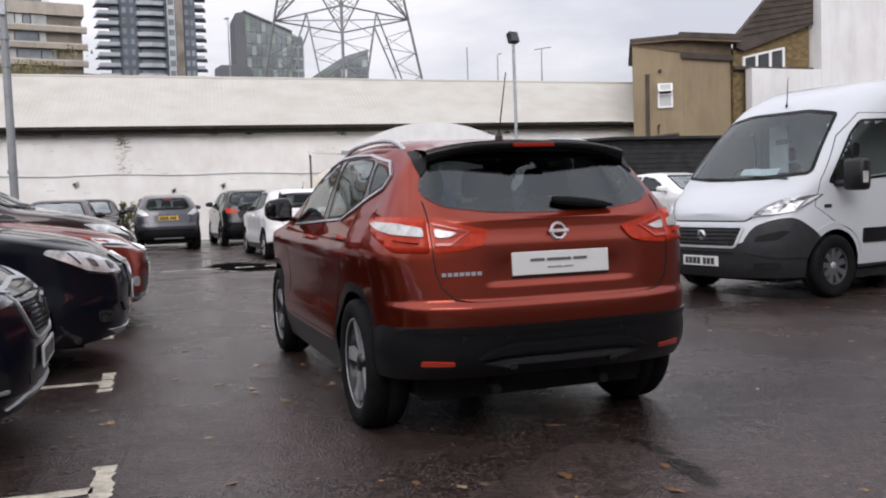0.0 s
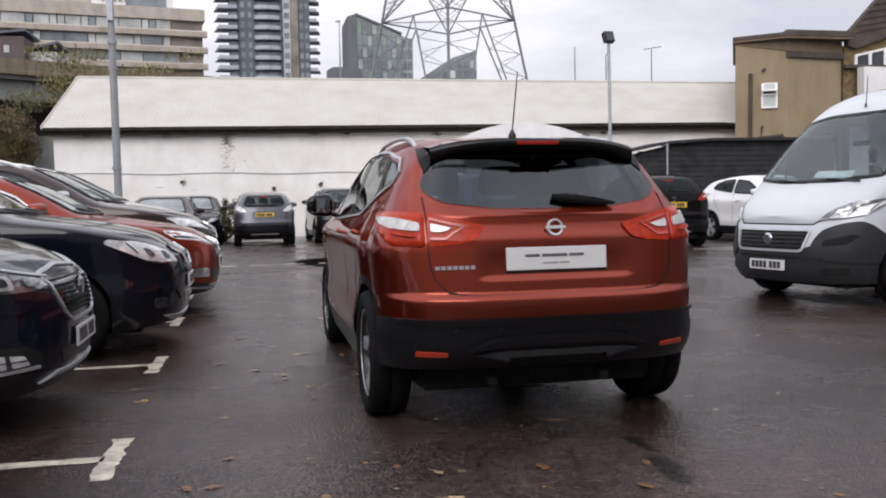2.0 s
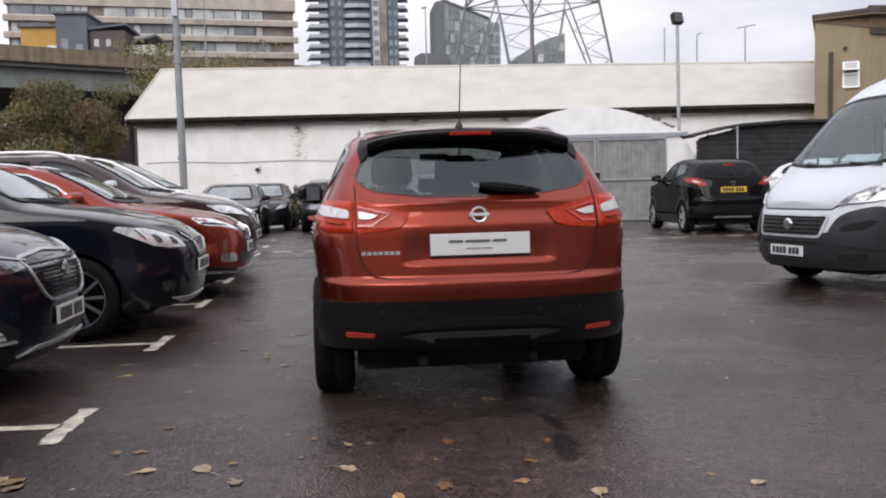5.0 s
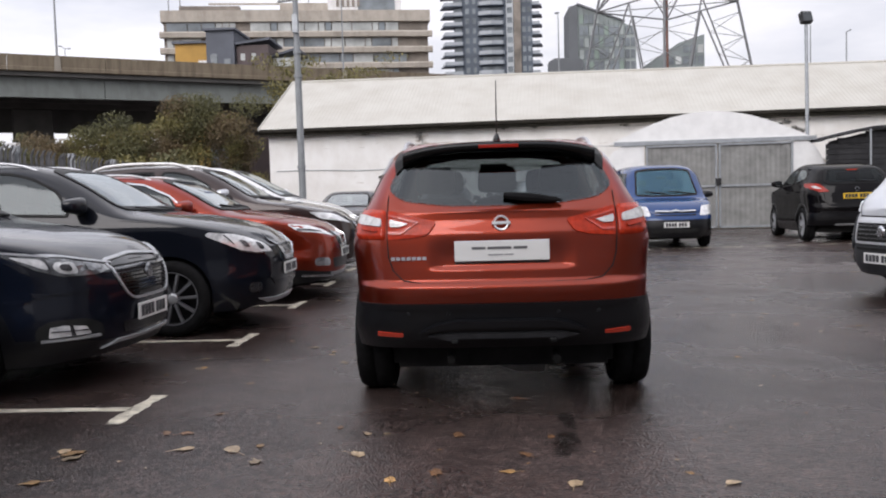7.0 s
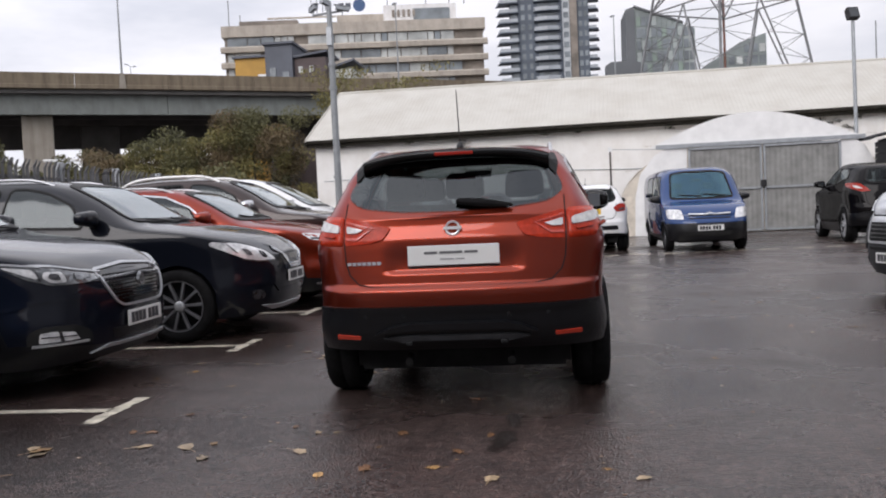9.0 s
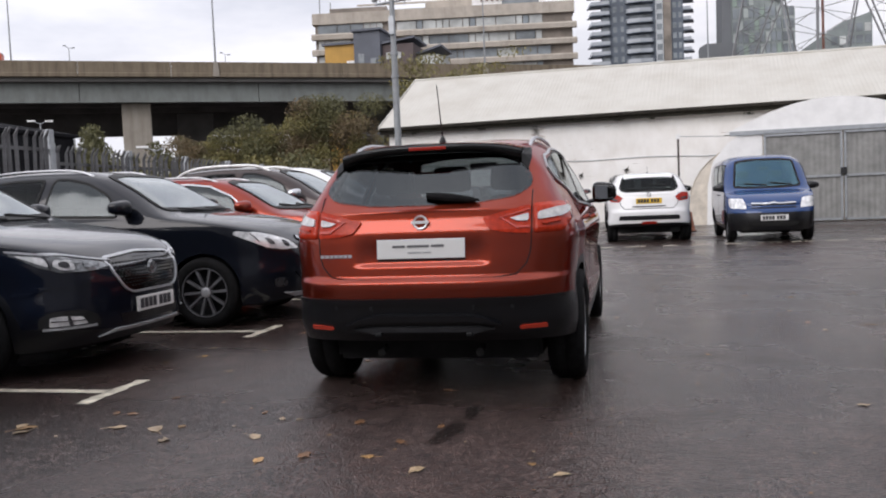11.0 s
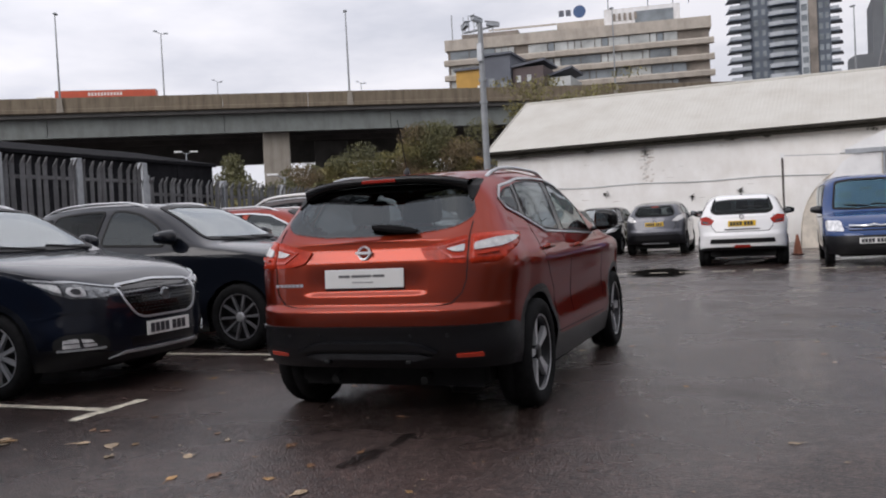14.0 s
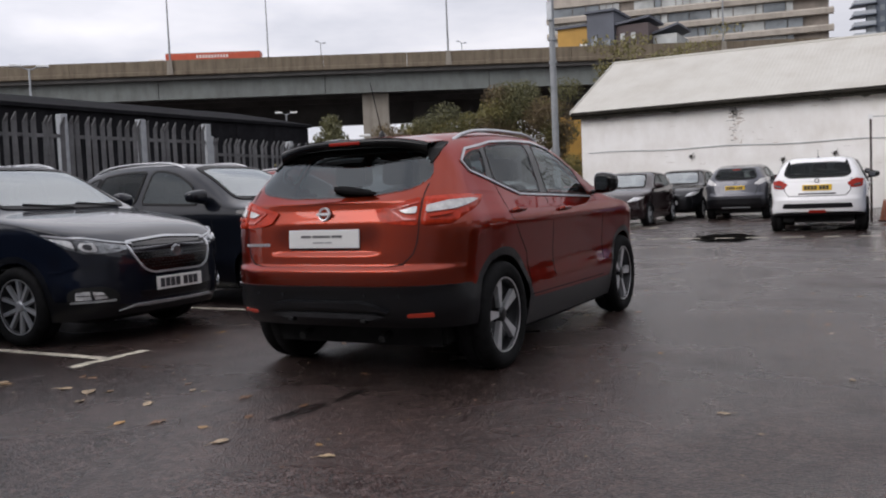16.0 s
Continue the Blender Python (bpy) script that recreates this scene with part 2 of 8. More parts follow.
M["upvc"] = mat("white_upvc", (0.80, 0.80, 0.79), 0.35)
M["pane"] = mat("window_pane", (0.035, 0.04, 0.045), 0.06, spec=0.6, var=0.4, scale=0.8)
# paler and bluer than near panes: distance haze is mixed into the colour
M["pane_far"] = mat("hazed_far_pane", (0.22, 0.25, 0.27), 0.15, spec=0.6, var=0.5, scale=0.12)
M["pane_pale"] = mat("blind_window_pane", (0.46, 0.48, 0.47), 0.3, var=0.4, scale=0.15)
# base lightened to include the haze of distance
M["office"] = streaked("office_concrete_band", (0.48, 0.435, 0.38), (0.2, 0.18, 0.15), 0.5, 0.2, 0.05, 0.85, 0.2, bscale=2)
# recess shade is put into this darker colour, reused on dark fittings
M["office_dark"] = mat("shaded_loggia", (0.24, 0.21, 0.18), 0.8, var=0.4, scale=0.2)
M["tower_clad"] = mat("dark_blue_grey_cladding", (0.085, 0.105, 0.135), 0.5, var=0.2, scale=0.15)
M["balcony"] = mat("pale_balcony", (0.36, 0.39, 0.42), 0.35, var=0.2, scale=0.2)
M["lift_strip"] = mat("pale_tower_strip", (0.45, 0.48, 0.50), 0.4, var=0.2, scale=0.2)
M["glass_block"] = mat("green_grey_glazing", (0.25, 0.285, 0.28), 0.25, var=0.3, scale=0.12)
M["glass_pale"] = mat("pale_green_glazing", (0.36, 0.40, 0.39), 0.3, var=0.25, scale=0.12)
M["pane_green"] = mat("green_tinted_pane", (0.25, 0.32, 0.275), 0.2, var=0.3, scale=0.12)
M["glass_edge"] = mat("dark_cladding_edge", (0.12, 0.13, 0.14), 0.5, var=0.2, scale=0.1)
M["mustard"] = mat("mustard_cladding", (0.48, 0.27, 0.05), 0.6, var=0.15, scale=0.3)
M["slate_clad"] = mat("slate_grey_cladding", (0.10, 0.11, 0.135), 0.6, var=0.15, scale=0.3)
M["brown_clad"] = mat("brown_purple_cladding", (0.09, 0.065, 0.065), 0.6, var=0.2, scale=0.3)
M["pylon"] = mat("pylon_steel", (0.22, 0.225, 0.23), 0.6, 0.3, var=0.15, scale=0.5)
M["rust"] = mat("rusty_steel", (0.25, 0.12, 0.09), 0.7, 0.1, var=0.3, scale=0.5)
M["lorry_red"] = mat("orange_red_trailer", (0.55, 0.09, 0.04), 0.45, var=0.15, scale=0.6)
M["lorry_white"] = mat("white_trailer_print", (0.75, 0.72, 0.68), 0.5)
M["palisade"] = mat("weathered_galvanised_pale", (0.13, 0.13, 0.135), 0.6, 0.25, var=0.35, scale=4, obj_random=0.2)
M["dark_shed"] = mat("dark_sheet_cladding", (0.016, 0.016, 0.018), 0.9, spec=0.04, var=0.3, scale=1.2)
M["bark"] = mat("bark", (0.09, 0.07, 0.05), 0.9, var=0.4, scale=8, bump=0.8, bscale=20)


def leaf_material(name, a, b_):
    m = mat(name, a, 0.6, color2=b_, scale=1.2)
    nn, ll = m.node_tree.nodes, m.node_tree.links
    g = nn.new("ShaderNodeNewGeometry")
    mr = nn.new("ShaderNodeMapRange")
    mr.inputs[3].default_value, mr.inputs[4].default_value = 0.7, 1.3
    ll.new(g.outputs["Random Per Island"], mr.inputs[0])
    bs = nn["Principled BSDF"]
    src = bs.inputs["Base Color"].links[0].from_socket
    mx = nn.new("ShaderNodeMix")
    mx.data_type, mx.blend_type = 'RGBA', 'MULTIPLY'
    mx.inputs[0].default_value = 1
    ll.new(src, mx.inputs[6])
    ll.new(mr.outputs[0], mx.inputs[7])
    ll.new(mx.outputs[2], bs.inputs["Base Color"])
    return m


M["leaf_green"] = leaf_material("olive_leaves", (0.125, 0.118, 0.046), (0.070, 0.072, 0.028))
M["leaf_gold"] = leaf_material("golden_green_leaves", (0.20, 0.170, 0.055), (0.115, 0.110, 0.036))
M["leaf_russet"] = leaf_material("russet_leaves", (0.165, 0.115, 0.058), (0.090, 0.070, 0.034))
M["fallen"] = mat("fallen_yellow_leaf", (0.38, 0.215, 0.075), 0.5, var=0.45, scale=15, obj_random=0.45)
M["fallen_brown"] = mat("fallen_brown_leaf", (0.25, 0.125, 0.055), 0.5, var=0.4, scale=15, obj_random=0.35)


# ---- mesh helpers ----
def mesh_of(bm, material, smooth=False, name="mesh", keep=False):
    me = bpy.data.meshes.new(name)
    if not keep:
        bmesh.ops.recalc_face_normals(bm, faces=bm.faces)
    bm.to_mesh(me)
    bm.free()
    me.materials.append(material)
    if smooth:
        me.polygons.foreach_set("use_smooth", [True] * len(me.polygons))
    return me


def part(name, bm, material, parent=None, label="", smooth=False, keep=False):
    ob = new(name, mesh_of(bm, material, smooth, name, keep))
    if parent is not None:
        ob.parent = parent
    if label:
        ob["label"] = label
    return ob


def thing(name, label, category, group="", kind="", at=None):
    ob = new(name)
    ob.empty_display_size = 0.1
    if at is not None:
        ob.matrix_world = at
    return tagged(ob, label, category, group, kind)


def add_box(bm, x0, x1, y0, y1, z0, z1, bevel=0.0):
    vs = [bm.verts.new((x, y, z)) for x in (x0, x1) for y in (y0, y1) for z in (z0, z1)]
    fs = [bm.faces.new([vs[i] for i in f]) for f in ((0, 1, 3, 2), (4, 6, 7, 5), (0, 4, 5, 1), (2, 3, 7, 6), (0, 2, 6, 4), (1, 5, 7, 3))]
    if bevel:
        es = list({e for f in fs for e in f.edges})
        bmesh.ops.bevel(bm, geom=es, offset=bevel, segments=2, affect='EDGES', profile=0.5)
    return bm


def box(x0, x1, y0, y1, z0, z1, bevel=0.0):
    return add_box(bmesh.new(), x0, x1, y0, y1, z0, z1, bevel)


def add_tube(bm, pts, r, n=8, closed_ends=True):
    """A round bar along points; r is one radius or a list."""
    pts = [Vector(p) for p in pts]
    rs = r if isinstance(r, (list, tuple)) else [r] * len(pts)
    rings = []
    for i, p in enumerate(pts):
        d = (pts[min(i + 1, len(pts) - 1)] - pts[max(i - 1, 0)]).normalized()
        a = d.cross(Vector((0, 0, 1)))
        if a.length < 1e-3:
            a = Vector((1, 0, 0))
        a.normalize()
        b = d.cross(a)
        rings.append([bm.verts.new(p + (a * math.cos(k * math.tau / n) + b * math.sin(k * math.tau / n)) * rs[i]) for k in range(n)])
    for q, w in zip(rings, rings[1:]):
        for k in range(n):
            bm.faces.new((q[k], q[(k + 1) % n], w[(k + 1) % n], w[k]))
    if closed_ends:
        bm.faces.new(rings[0][::-1])
        bm.faces.new(rings[-1])
    return bm


def tube(pts, r, n=8):
    return add_tube(bmesh.new(), pts, r, n)


def add_prism(bm, poly, axis, a, b):
    """A polygon of 2D points pushed from a to b along an axis ('x', 'y' or 'z')."""
    def at(p, c):
        u, v = p
        return {'x': (c, u, v), 'y': (u, c, v), 'z': (u, v, c)}[axis]
    va = [bm.verts.new(at(p, a)) for p in poly]
    vb = [bm.verts.new(at(p, b)) for p in poly]
    k = len(poly)
    bm.faces.new(va)
    bm.faces.new(vb[::-1])
    for i in range(k):
        bm.faces.new((va[i], vb[i], vb[(i + 1) % k], va[(i + 1) % k]))
    return bm


def prism(poly, axis, a, b):
    return add_prism(bmesh.new(), poly, axis, a, b)


def add_lathe(bm, prof, n=32, axis='x'):
    """Turns a profile of (radius, along) about an axis."""
    rings = []
    for r, c in prof:
        ring = []
        for k in range(n):
            a = k * math.tau / n
            u, v = r * math.cos(a), r * math.sin(a)
            ring.append(bm.verts.new({'x': (c, u, v), 'y': (u, c, v), 'z': (u, v, c)}[axis]))
        rings.append(ring)
    for q, w in zip(rings, rings[1:]):
        for k in range(n):
            bm.faces.new((q[k], q[(k + 1) % n], w[(k + 1) % n], w[k]))
    return bm


def beam(bm, a, b, w):
    """A square steel member between two points."""
    return add_tube(bm, [a, b], w * 0.7, 4)


# ---- ground and markings ----
def grid_sheet(x0, x1, y0, y1, nx, ny, zf=lambda x, y: 0.0):
    bm = bmesh.new()
    vs = [[bm.verts.new((x0 + (x1 - x0) * i / nx, y0 + (y1 - y0) * j / ny, zf(x0 + (x1 - x0) * i / nx, y0 + (y1 - y0) * j / ny))) for i in range(nx + 1)] for j in range(ny + 1)]
    for j in range(ny):
        for i in range(nx):
            bm.faces.new((vs[j][i], vs[j][i + 1], vs[j + 1][i + 1], vs[j + 1][i]))
    return bm


ground = part("ground", grid_sheet(-1500, 1500, -800, 2200, 6, 6), M["asphalt"])
tagged(ground, "dark wet asphalt yard strewn with fallen leaves", "ground", kind="structure")


def worn_line(x0, y0, x1, y1, w, seed, gap=0.0, step=0.12, rough=0.82):
    """A painted line with ragged edges and worn-off pieces."""
    rnd = random.Random(seed)
    bm = bmesh.new()
    d = Vector((x1 - x0, y1 - y0, 0))
    length = d.length
    d.normalize()
    s = Vector((-d.y, d.x, 0))
    n = max(2, int(length / step))
    prev = None
    for i in range(n + 1):
        p = Vector((x0, y0, 0.004)) + d * (length * i / n)
        a = bm.verts.new(p + s * (w / 2 * rnd.uniform(rough, 1.08)))
        b = bm.verts.new(p - s * (w / 2 * rnd.uniform(rough, 1.08)))
        if prev and rnd.random() > gap:
            bm.faces.new((prev[0], a, b, prev[1]))
        prev = (a, b)
    return bm


for i in range(9):
    yl = 0.24 + 2.5 * (i - 1)
    xl = -2.15 - 0.055 * (i - 1)
    marking = thing("bay_marking", "worn cream T-shaped parking bay line on wet asphalt", "road marking", "bay markings", "structure")
    part("bay_line", worn_line(xl - 0.03, yl, xl - 4.6, yl + 0.05, 0.10, i, 0.0, 0.07, 0.78), M["line"], marking)
    part("bay_end", worn_line(xl, yl - 0.34, xl + 0.01, yl + 0.36, 0.105, 50 + i, 0.05, 0.035, 0.62), M["line"], marking)
for i in range(3):
    marking = thing("front_marking", "worn broken white line along the far bays", "road marking", "bay markings", "structure")
    for k in range(6):
        xa = -2.2 + i * 3.9 + k * 0.64
        part("bay_line", worn_line(xa, 13.35 + (xa + 2.2) * 0.056, xa + 0.42, 13.37 + (xa + 2.2) * 0.056, 0.15, 80 + i * 6 + k, 0.10, 0.06), M["line"], marking)

# ---- white shed along the back of the yard ----
WALL = pose(-8.286, 29.27, 0, 0, 0, -5.05)
shed = thing("white_shed", "long white-painted brick shed with a corrugated roof", "shed", kind="structure", at=WALL)
SH_L, EAVE, RIDGE, DEPTH, SAG = 28.4, 3.93, 6.40, 4.3, 0.30
part("wall_front", box(0, SH_L, 0, 0.3, 0, EAVE), M["white_wall"], shed, "white-painted brick wall with dark run-off stains")
part("wall_end", prism([(0.3, 0), (0.3, EAVE), (DEPTH, RIDGE - 0.05), (2 * DEPTH, EAVE), (2 * DEPTH, 0)], 'x', 0, 0.3), M["white_wall"], shed)


def corrugated(x0, x1, y0, z0, y1, z1, pitch=0.15, amp=0.005, thick=0.012, sag=0.0):
    bm = bmesh.new()
    n = int((x1 - x0) / pitch * 4)
    d = Vector((0, y1 - y0, z1 - z0)).normalized()
    nor = Vector((0, -d.z, d.y))
    top, bot = [], []
    for i in range(n + 1):
        x = x0 + (x1 - x0) * i / n
        h = amp * math.sin(i * math.pi / 2)
        pa = Vector((x, y0, z0)) + nor * h
        pb = Vector((x, y1, z1 - sag * i / n)) + nor * h
        top.append((bm.verts.new(pa), bm.verts.new(pb)))
        bot.append((bm.verts.new(pa - nor * thick), bm.verts.new(pb - nor * thick)))
    for i in range(n):
        bm.faces.new((top[i][0], top[i + 1][0], top[i + 1][1], top[i][1]))
        bm.faces.new((bot[i][0], bot[i][1], bot[i + 1][1], bot[i + 1][0]))
        bm.faces.new((top[i][0], bot[i][0], bot[i + 1][0], top[i + 1][0]))
        bm.faces.new((top[i][1], top[i + 1][1], bot[i + 1][1], bot[i][1]))
    return bm


part("roof_slope", corrugated(-0.25, SH_L, -0.42, EAVE + 0.08, DEPTH, RIDGE, sag=SAG), M["roof_sheet"], shed, "white corrugated roof sheeting")
part("roof_back", corrugated(-0.25, SH_L, DEPTH * 2 + 0.3, EAVE, DEPTH, RIDGE, sag=SAG), M["roof_sheet"], shed)
part("ridge_cap", tube([(-0.25, DEPTH, RIDGE + 0.01), (SH_L, DEPTH, RIDGE + 0.01 - SAG)], 0.06), M["roof_sheet"], shed)
part("verge_board", prism([(-0.42, EAVE + 0.02), (-0.42, EAVE + 0.13), (DEPTH, RIDGE + 0.05), (DEPTH, RIDGE - 0.08)], 'x', -0.29, -0.25), M["roof_sheet"], shed)
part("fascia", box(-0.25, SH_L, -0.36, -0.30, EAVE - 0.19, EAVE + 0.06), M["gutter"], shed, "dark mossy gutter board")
gut = bmesh.new()
add_tube(gut, [(-0.25, -0.40, EAVE - 0.02), (SH_L, -0.40, EAVE - 0.02)], 0.06, 8)
part("gutter", gut, M["gutter"], shed)
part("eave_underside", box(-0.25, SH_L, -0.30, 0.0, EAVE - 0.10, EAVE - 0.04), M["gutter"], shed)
part("wall_cable", tube([(0.3 + k * 0.9, -0.02, 2.40 + 0.03 * math.sin(k * 1.3) - k * 0.008) for k in range(15)], 0.015, 6), M["galv"], shed, "grey cable clipped along the wall")


def clump(bm, c, rx, ry, rz, n, size, rnd, droop=0.0):
    """Loose small leaves inside an uneven ellipsoid."""
    c = Vector(c)
    for _ in range(n):
        v = Vector((rnd.gauss(0, 1), rnd.gauss(0, 1), rnd.gauss(0, 1)))
        v.normalize()
        v *= rnd.random() ** 0.45
        p = c + Vector((v.x * rx, v.y * ry, v.z * rz - droop * rnd.random()))
        s = size * rnd.uniform(0.6, 1.4)
        q = Euler((rnd.uniform(0, 6.3), rnd.uniform(0, 6.3), rnd.uniform(0, 6.3))).to_matrix()
        vs = [bm.verts.new(p + q @ Vector(o) * s) for o in ((-0.5, 0, 0), (0, -0.28, 0.06), (0.55, 0, 0), (0, 0.28, 0.06))]
        bm.faces.new(vs)


rnd = random.Random(5)
growth = bmesh.new()
xg = 0.0
while xg < SH_L - 0.3:
    k = max(0.0, noise.noise(Vector((xg * 0.9, 3.1, 0))) + 0.25)
    clump(growth, (xg, -0.37, EAVE - 0.06 - 0.05 * k), 0.14, 0.05, 0.06 + 0.10 * k, int(16 + 44 * k), 0.05, rnd)
    xg += 0.12
gm = part("moss_growth", growth, M["moss"])
gm.matrix_world = WALL
tagged(gm, "dark moss growing along the shed gutter", "moss", kind="stuff")
M["bare_brick"] = mat("bare_brick_edge", (0.33, 0.25, 0.19), 0.9, var=0.4, scale=12)
for k in range(34):
    zs = 3.62 - k * 0.036
    wst = rnd.uniform(0.05, 0.30) * (1.25 - k / 40)
    xs = 5.98 + rnd.gauss(0.05, 0.16)
    part("flaked_patch", box(xs - wst / 2, xs + wst / 2, -0.004, -0.001, zs, zs + rnd.uniform(0.010, 0.022)), M["bare_brick"] if k % 5 else M["moss"], shed)
for k in range(70):
    xs, zs, wst = rnd.uniform(0.4, 22), rnd.uniform(0.5, 3.7), rnd.uniform(0.06, 0.30)
    part("flaked_patch", box(xs, xs + wst, -0.0035, -0.001, zs, zs + rnd.uniform(0.006, 0.014)), M["bare_brick"] if k % 4 == 0 else M["roof_sheet"], shed)
for xs, w, hh in ((1.2, 0.35, 0.12), (5.98, 0.26, 0.7), (9.1, 0.4, 0.14), (10.3, 0.25, 0.12), (13.6, 0.35, 0.22), (17.0, 0.3, 0.14), (3.9, 0.3, 0.12)):
    bm = bmesh.new()
    clump(bm, (xs, -0.34 if hh < 0.3 else -0.08, EAVE - 0.16 - hh * 0.32), w * 0.6, 0.06, hh * 0.5, 90, 0.05, rnd)
    tuft = part("moss_tuft", bm, M["moss"], None)
    tuft.matrix_world = WALL
    tagged(tuft, "black moss tuft hanging from the shed gutter", "moss", "moss tufts", "stuff")
for xs, zs, w in ((18.75, 3.66, 0.20), (19.05, 3.50, 0.16), (19.30, 3.58, 0.20), (19.62, 3.36, 0.16), (19.85, 3.28, 0.18), (20.0, 3.66, 0.14)):
    bm = bmesh.new()
    clump(bm, (xs, -0.03, zs), w, 0.02, w * 0.55, 70, 0.045, rnd)
    tuft = part("moss_tuft", bm, M["moss"], None)
    tuft.matrix_world = WALL
    tagged(tuft, "black moss growing on the white wall below the gutter", "moss", "moss tufts", "stuff")
for xs, zs in ((4.4, 2.06), (7.6, 1.76), (9.3, 1.9)):
    bm = bmesh.new()
    clump(bm, (xs, -0.08, zs), 0.11, 0.05, 0.08, 40, 0.06, rnd)
    add_tube(bm, [(xs, 0.0, zs - 0.15), (xs, -0.06, zs), (xs + 0.1, -0.12, zs + 0.12)], 0.012, 5)
    weed = part("wall_weed", bm, M["moss"], None)
    weed.matrix_world = WALL
    tagged(weed, "small dark weed growing out of the white wall", "plant", "wall weeds", "stuff")

# ---- tunnel shelter with steel gates ----
tunnel = thing("tunnel_shelter", "white tarpaulin tunnel shelter with tall corrugated steel gates", "shelter", kind="structure", at=pose(6.95, 22.6, 0, 0, 0, -4.2))


def tunnel_skin(y0, y1, w0, w1, h, thick):
    bm = bmesh.new()
    rows = []
    for j in range(7):
        f = j / 6
        y, w = y0 + (y1 - y0) * f, w0 + (w1 - w0) * f
        row = []
        for i in range(25):
            a = math.pi * i / 24
            cx, cz = math.cos(a), math.sin(a)
            row.append(bm.verts.new((-w * math.copysign(abs(cx) ** 0.75, cx), y + 0.03 * math.sin(j * 2.1 + i), h * abs(cz) ** 0.72)))
        rows.append(row)
    for p, q in zip(rows, rows[1:]):
        for i in range(24):
            bm.faces.new((p[i], p[i + 1], q[i + 1], q[i]))
    bmesh.ops.recalc_face_normals(bm, faces=bm.faces)
    bmesh.ops.solidify(bm, geom=bm.faces[:], thickness=thick)
    return bm


part("cover", tunnel_skin(0.05, 4.2, 4.17, 4.1, 2.78, 0.02), M["tarp_old"], tunnel, "yellowed white tarpaulin cover over hoops", smooth=True)
arch = [(-3.05, 2.68)] + [(3.05 * -math.cos(math.pi * k / 16), 2.72 + 0.90 * math.sin(math.pi * k / 16) ** 2.4) for k in range(1, 16)] + [(3.05, 2.68)]
part("arch_panel", prism(arch, 'y', -0.04, 0.5), M["tarp"], tunnel, "domed white sheet over the gates")
part("panel_left", prism([(-3.60, 0), (-3.56, 1.2), (-3.40, 1.9), (-2.95, 2.45), (-2.6, 2.66), (-1.98, 2.66), (-1.98, 0)], 'y', -0.03, 0.05), M["tarp"], tunnel)
part("panel_right", prism([(3.60, 0), (3.56, 1.2), (3.40, 1.9), (3.1, 2.45), (2.8, 2.66), (2.44, 2.66), (2.44, 0)], 'y', -0.03, 0.05), M["tarp"], tunnel)
part("cover_front", prism([(-4.14 * math.copysign(abs(math.cos(math.pi * i / 24)) ** 0.75, math.cos(math.pi * i / 24)), 2.74 * abs(math.sin(math.pi * i / 24)) ** 0.72) for i in range(25)], 'y', 0.0, 0.045), M["tarp_old"], tunnel, "yellowed rounded edge of the tarpaulin")
part("lintel", box(-2.9, 3.1, -0.10, 0.02, 2.64, 2.76), M["galv"], tunnel)


def gate_leaf(x0, x1):
    g = bmesh.new()
    for (a, b, c, d) in ((x0, x0 + 0.06, 0.04, 2.62), (x1 - 0.06, x1, 0.04, 2.62)):
        add_box(g, a, b, -0.11, -0.05, c, d)
    for z in (0.04, 1.30, 2.56):
        add_box(g, x0, x1, -0.11, -0.05, z, z + 0.06)
    return g


for x0, x1 in ((-1.95, 0.19), (0.23, 2.42)):
    gate = part("gate", gate_leaf(x0, x1), M["galv"], tunnel, "tall grey steel gate leaf")
    sheet = bmesh.new()
    n = int((x1 - x0) / 0.038)
    prev = None
    for i in range(n + 1):
        x = x0 + 0.03 + (x1 - x0 - 0.06) * i / n
        y = -0.045 + 0.003 * (1 if i % 4 in (1, 2) else -1)
        cur = (sheet.verts.new((x, y, 0.06)), sheet.verts.new((x, y, 2.6)), sheet.verts.new((x, y + 0.004, 2.6)), sheet.verts.new((x, y + 0.004, 0.06)))
        if prev:
            sheet.faces.new((prev[0], cur[0], cur[1], prev[1]))
            sheet.faces.new((prev[2], cur[2], cur[3], prev[3]))
        prev = cur
    part("sheet", sheet, M["gate"], gate)
part("gate_lock", box(0.13, 0.29, -0.17, -0.10, 1.36, 1.56, 0.015), M["black_felt"], tunnel)

cpost = part("corner_post", tube([(2.38, 19.05, 0), (2.38, 19.05, 2.45)], 0.026, 10), M["roof_dark"])
tagged(cpost, "slim dark steel post beside the shelter", "post")
part("cap", box(2.33, 2.43, 19.0, 19.1, 2.44, 2.56, 0.01), M["upvc"], cpost)
part("wire", tube([(2.4, 19.05, 2.5), (4.2, 21.0, 2.53), (5.8, 22.5, 2.7)], 0.008, 5), M["galv"], cpost)

# ---- poles ----
cctv = part("cctv_pole", tube([(-5.60, 21.4, -0.345), (-5.62, 21.4, 4.6), (-5.63, 21.4, 7.4)], [0.105, 0.10, 0.075], 14), M["pole"])
tagged(cctv, "tall grey steel pole carrying security cameras", "pole")
for z in (4.9, 5.6, 2.2):
    part("collar", tube([(-5.62, 21.4, z), (-5.62, 21.4, z + 0.09)], 0.125, 14), M["pole"], cctv)
part("junction_box", box(-5.71, -5.55, 21.22, 21.32, 6.2, 6.75, 0.01), M["galv"], cctv)
part("crossarm", tube([(-6.15, 21.4, 7.15), (-5.1, 21.4, 7.25)], 0.035, 8), M["pole"], cctv)
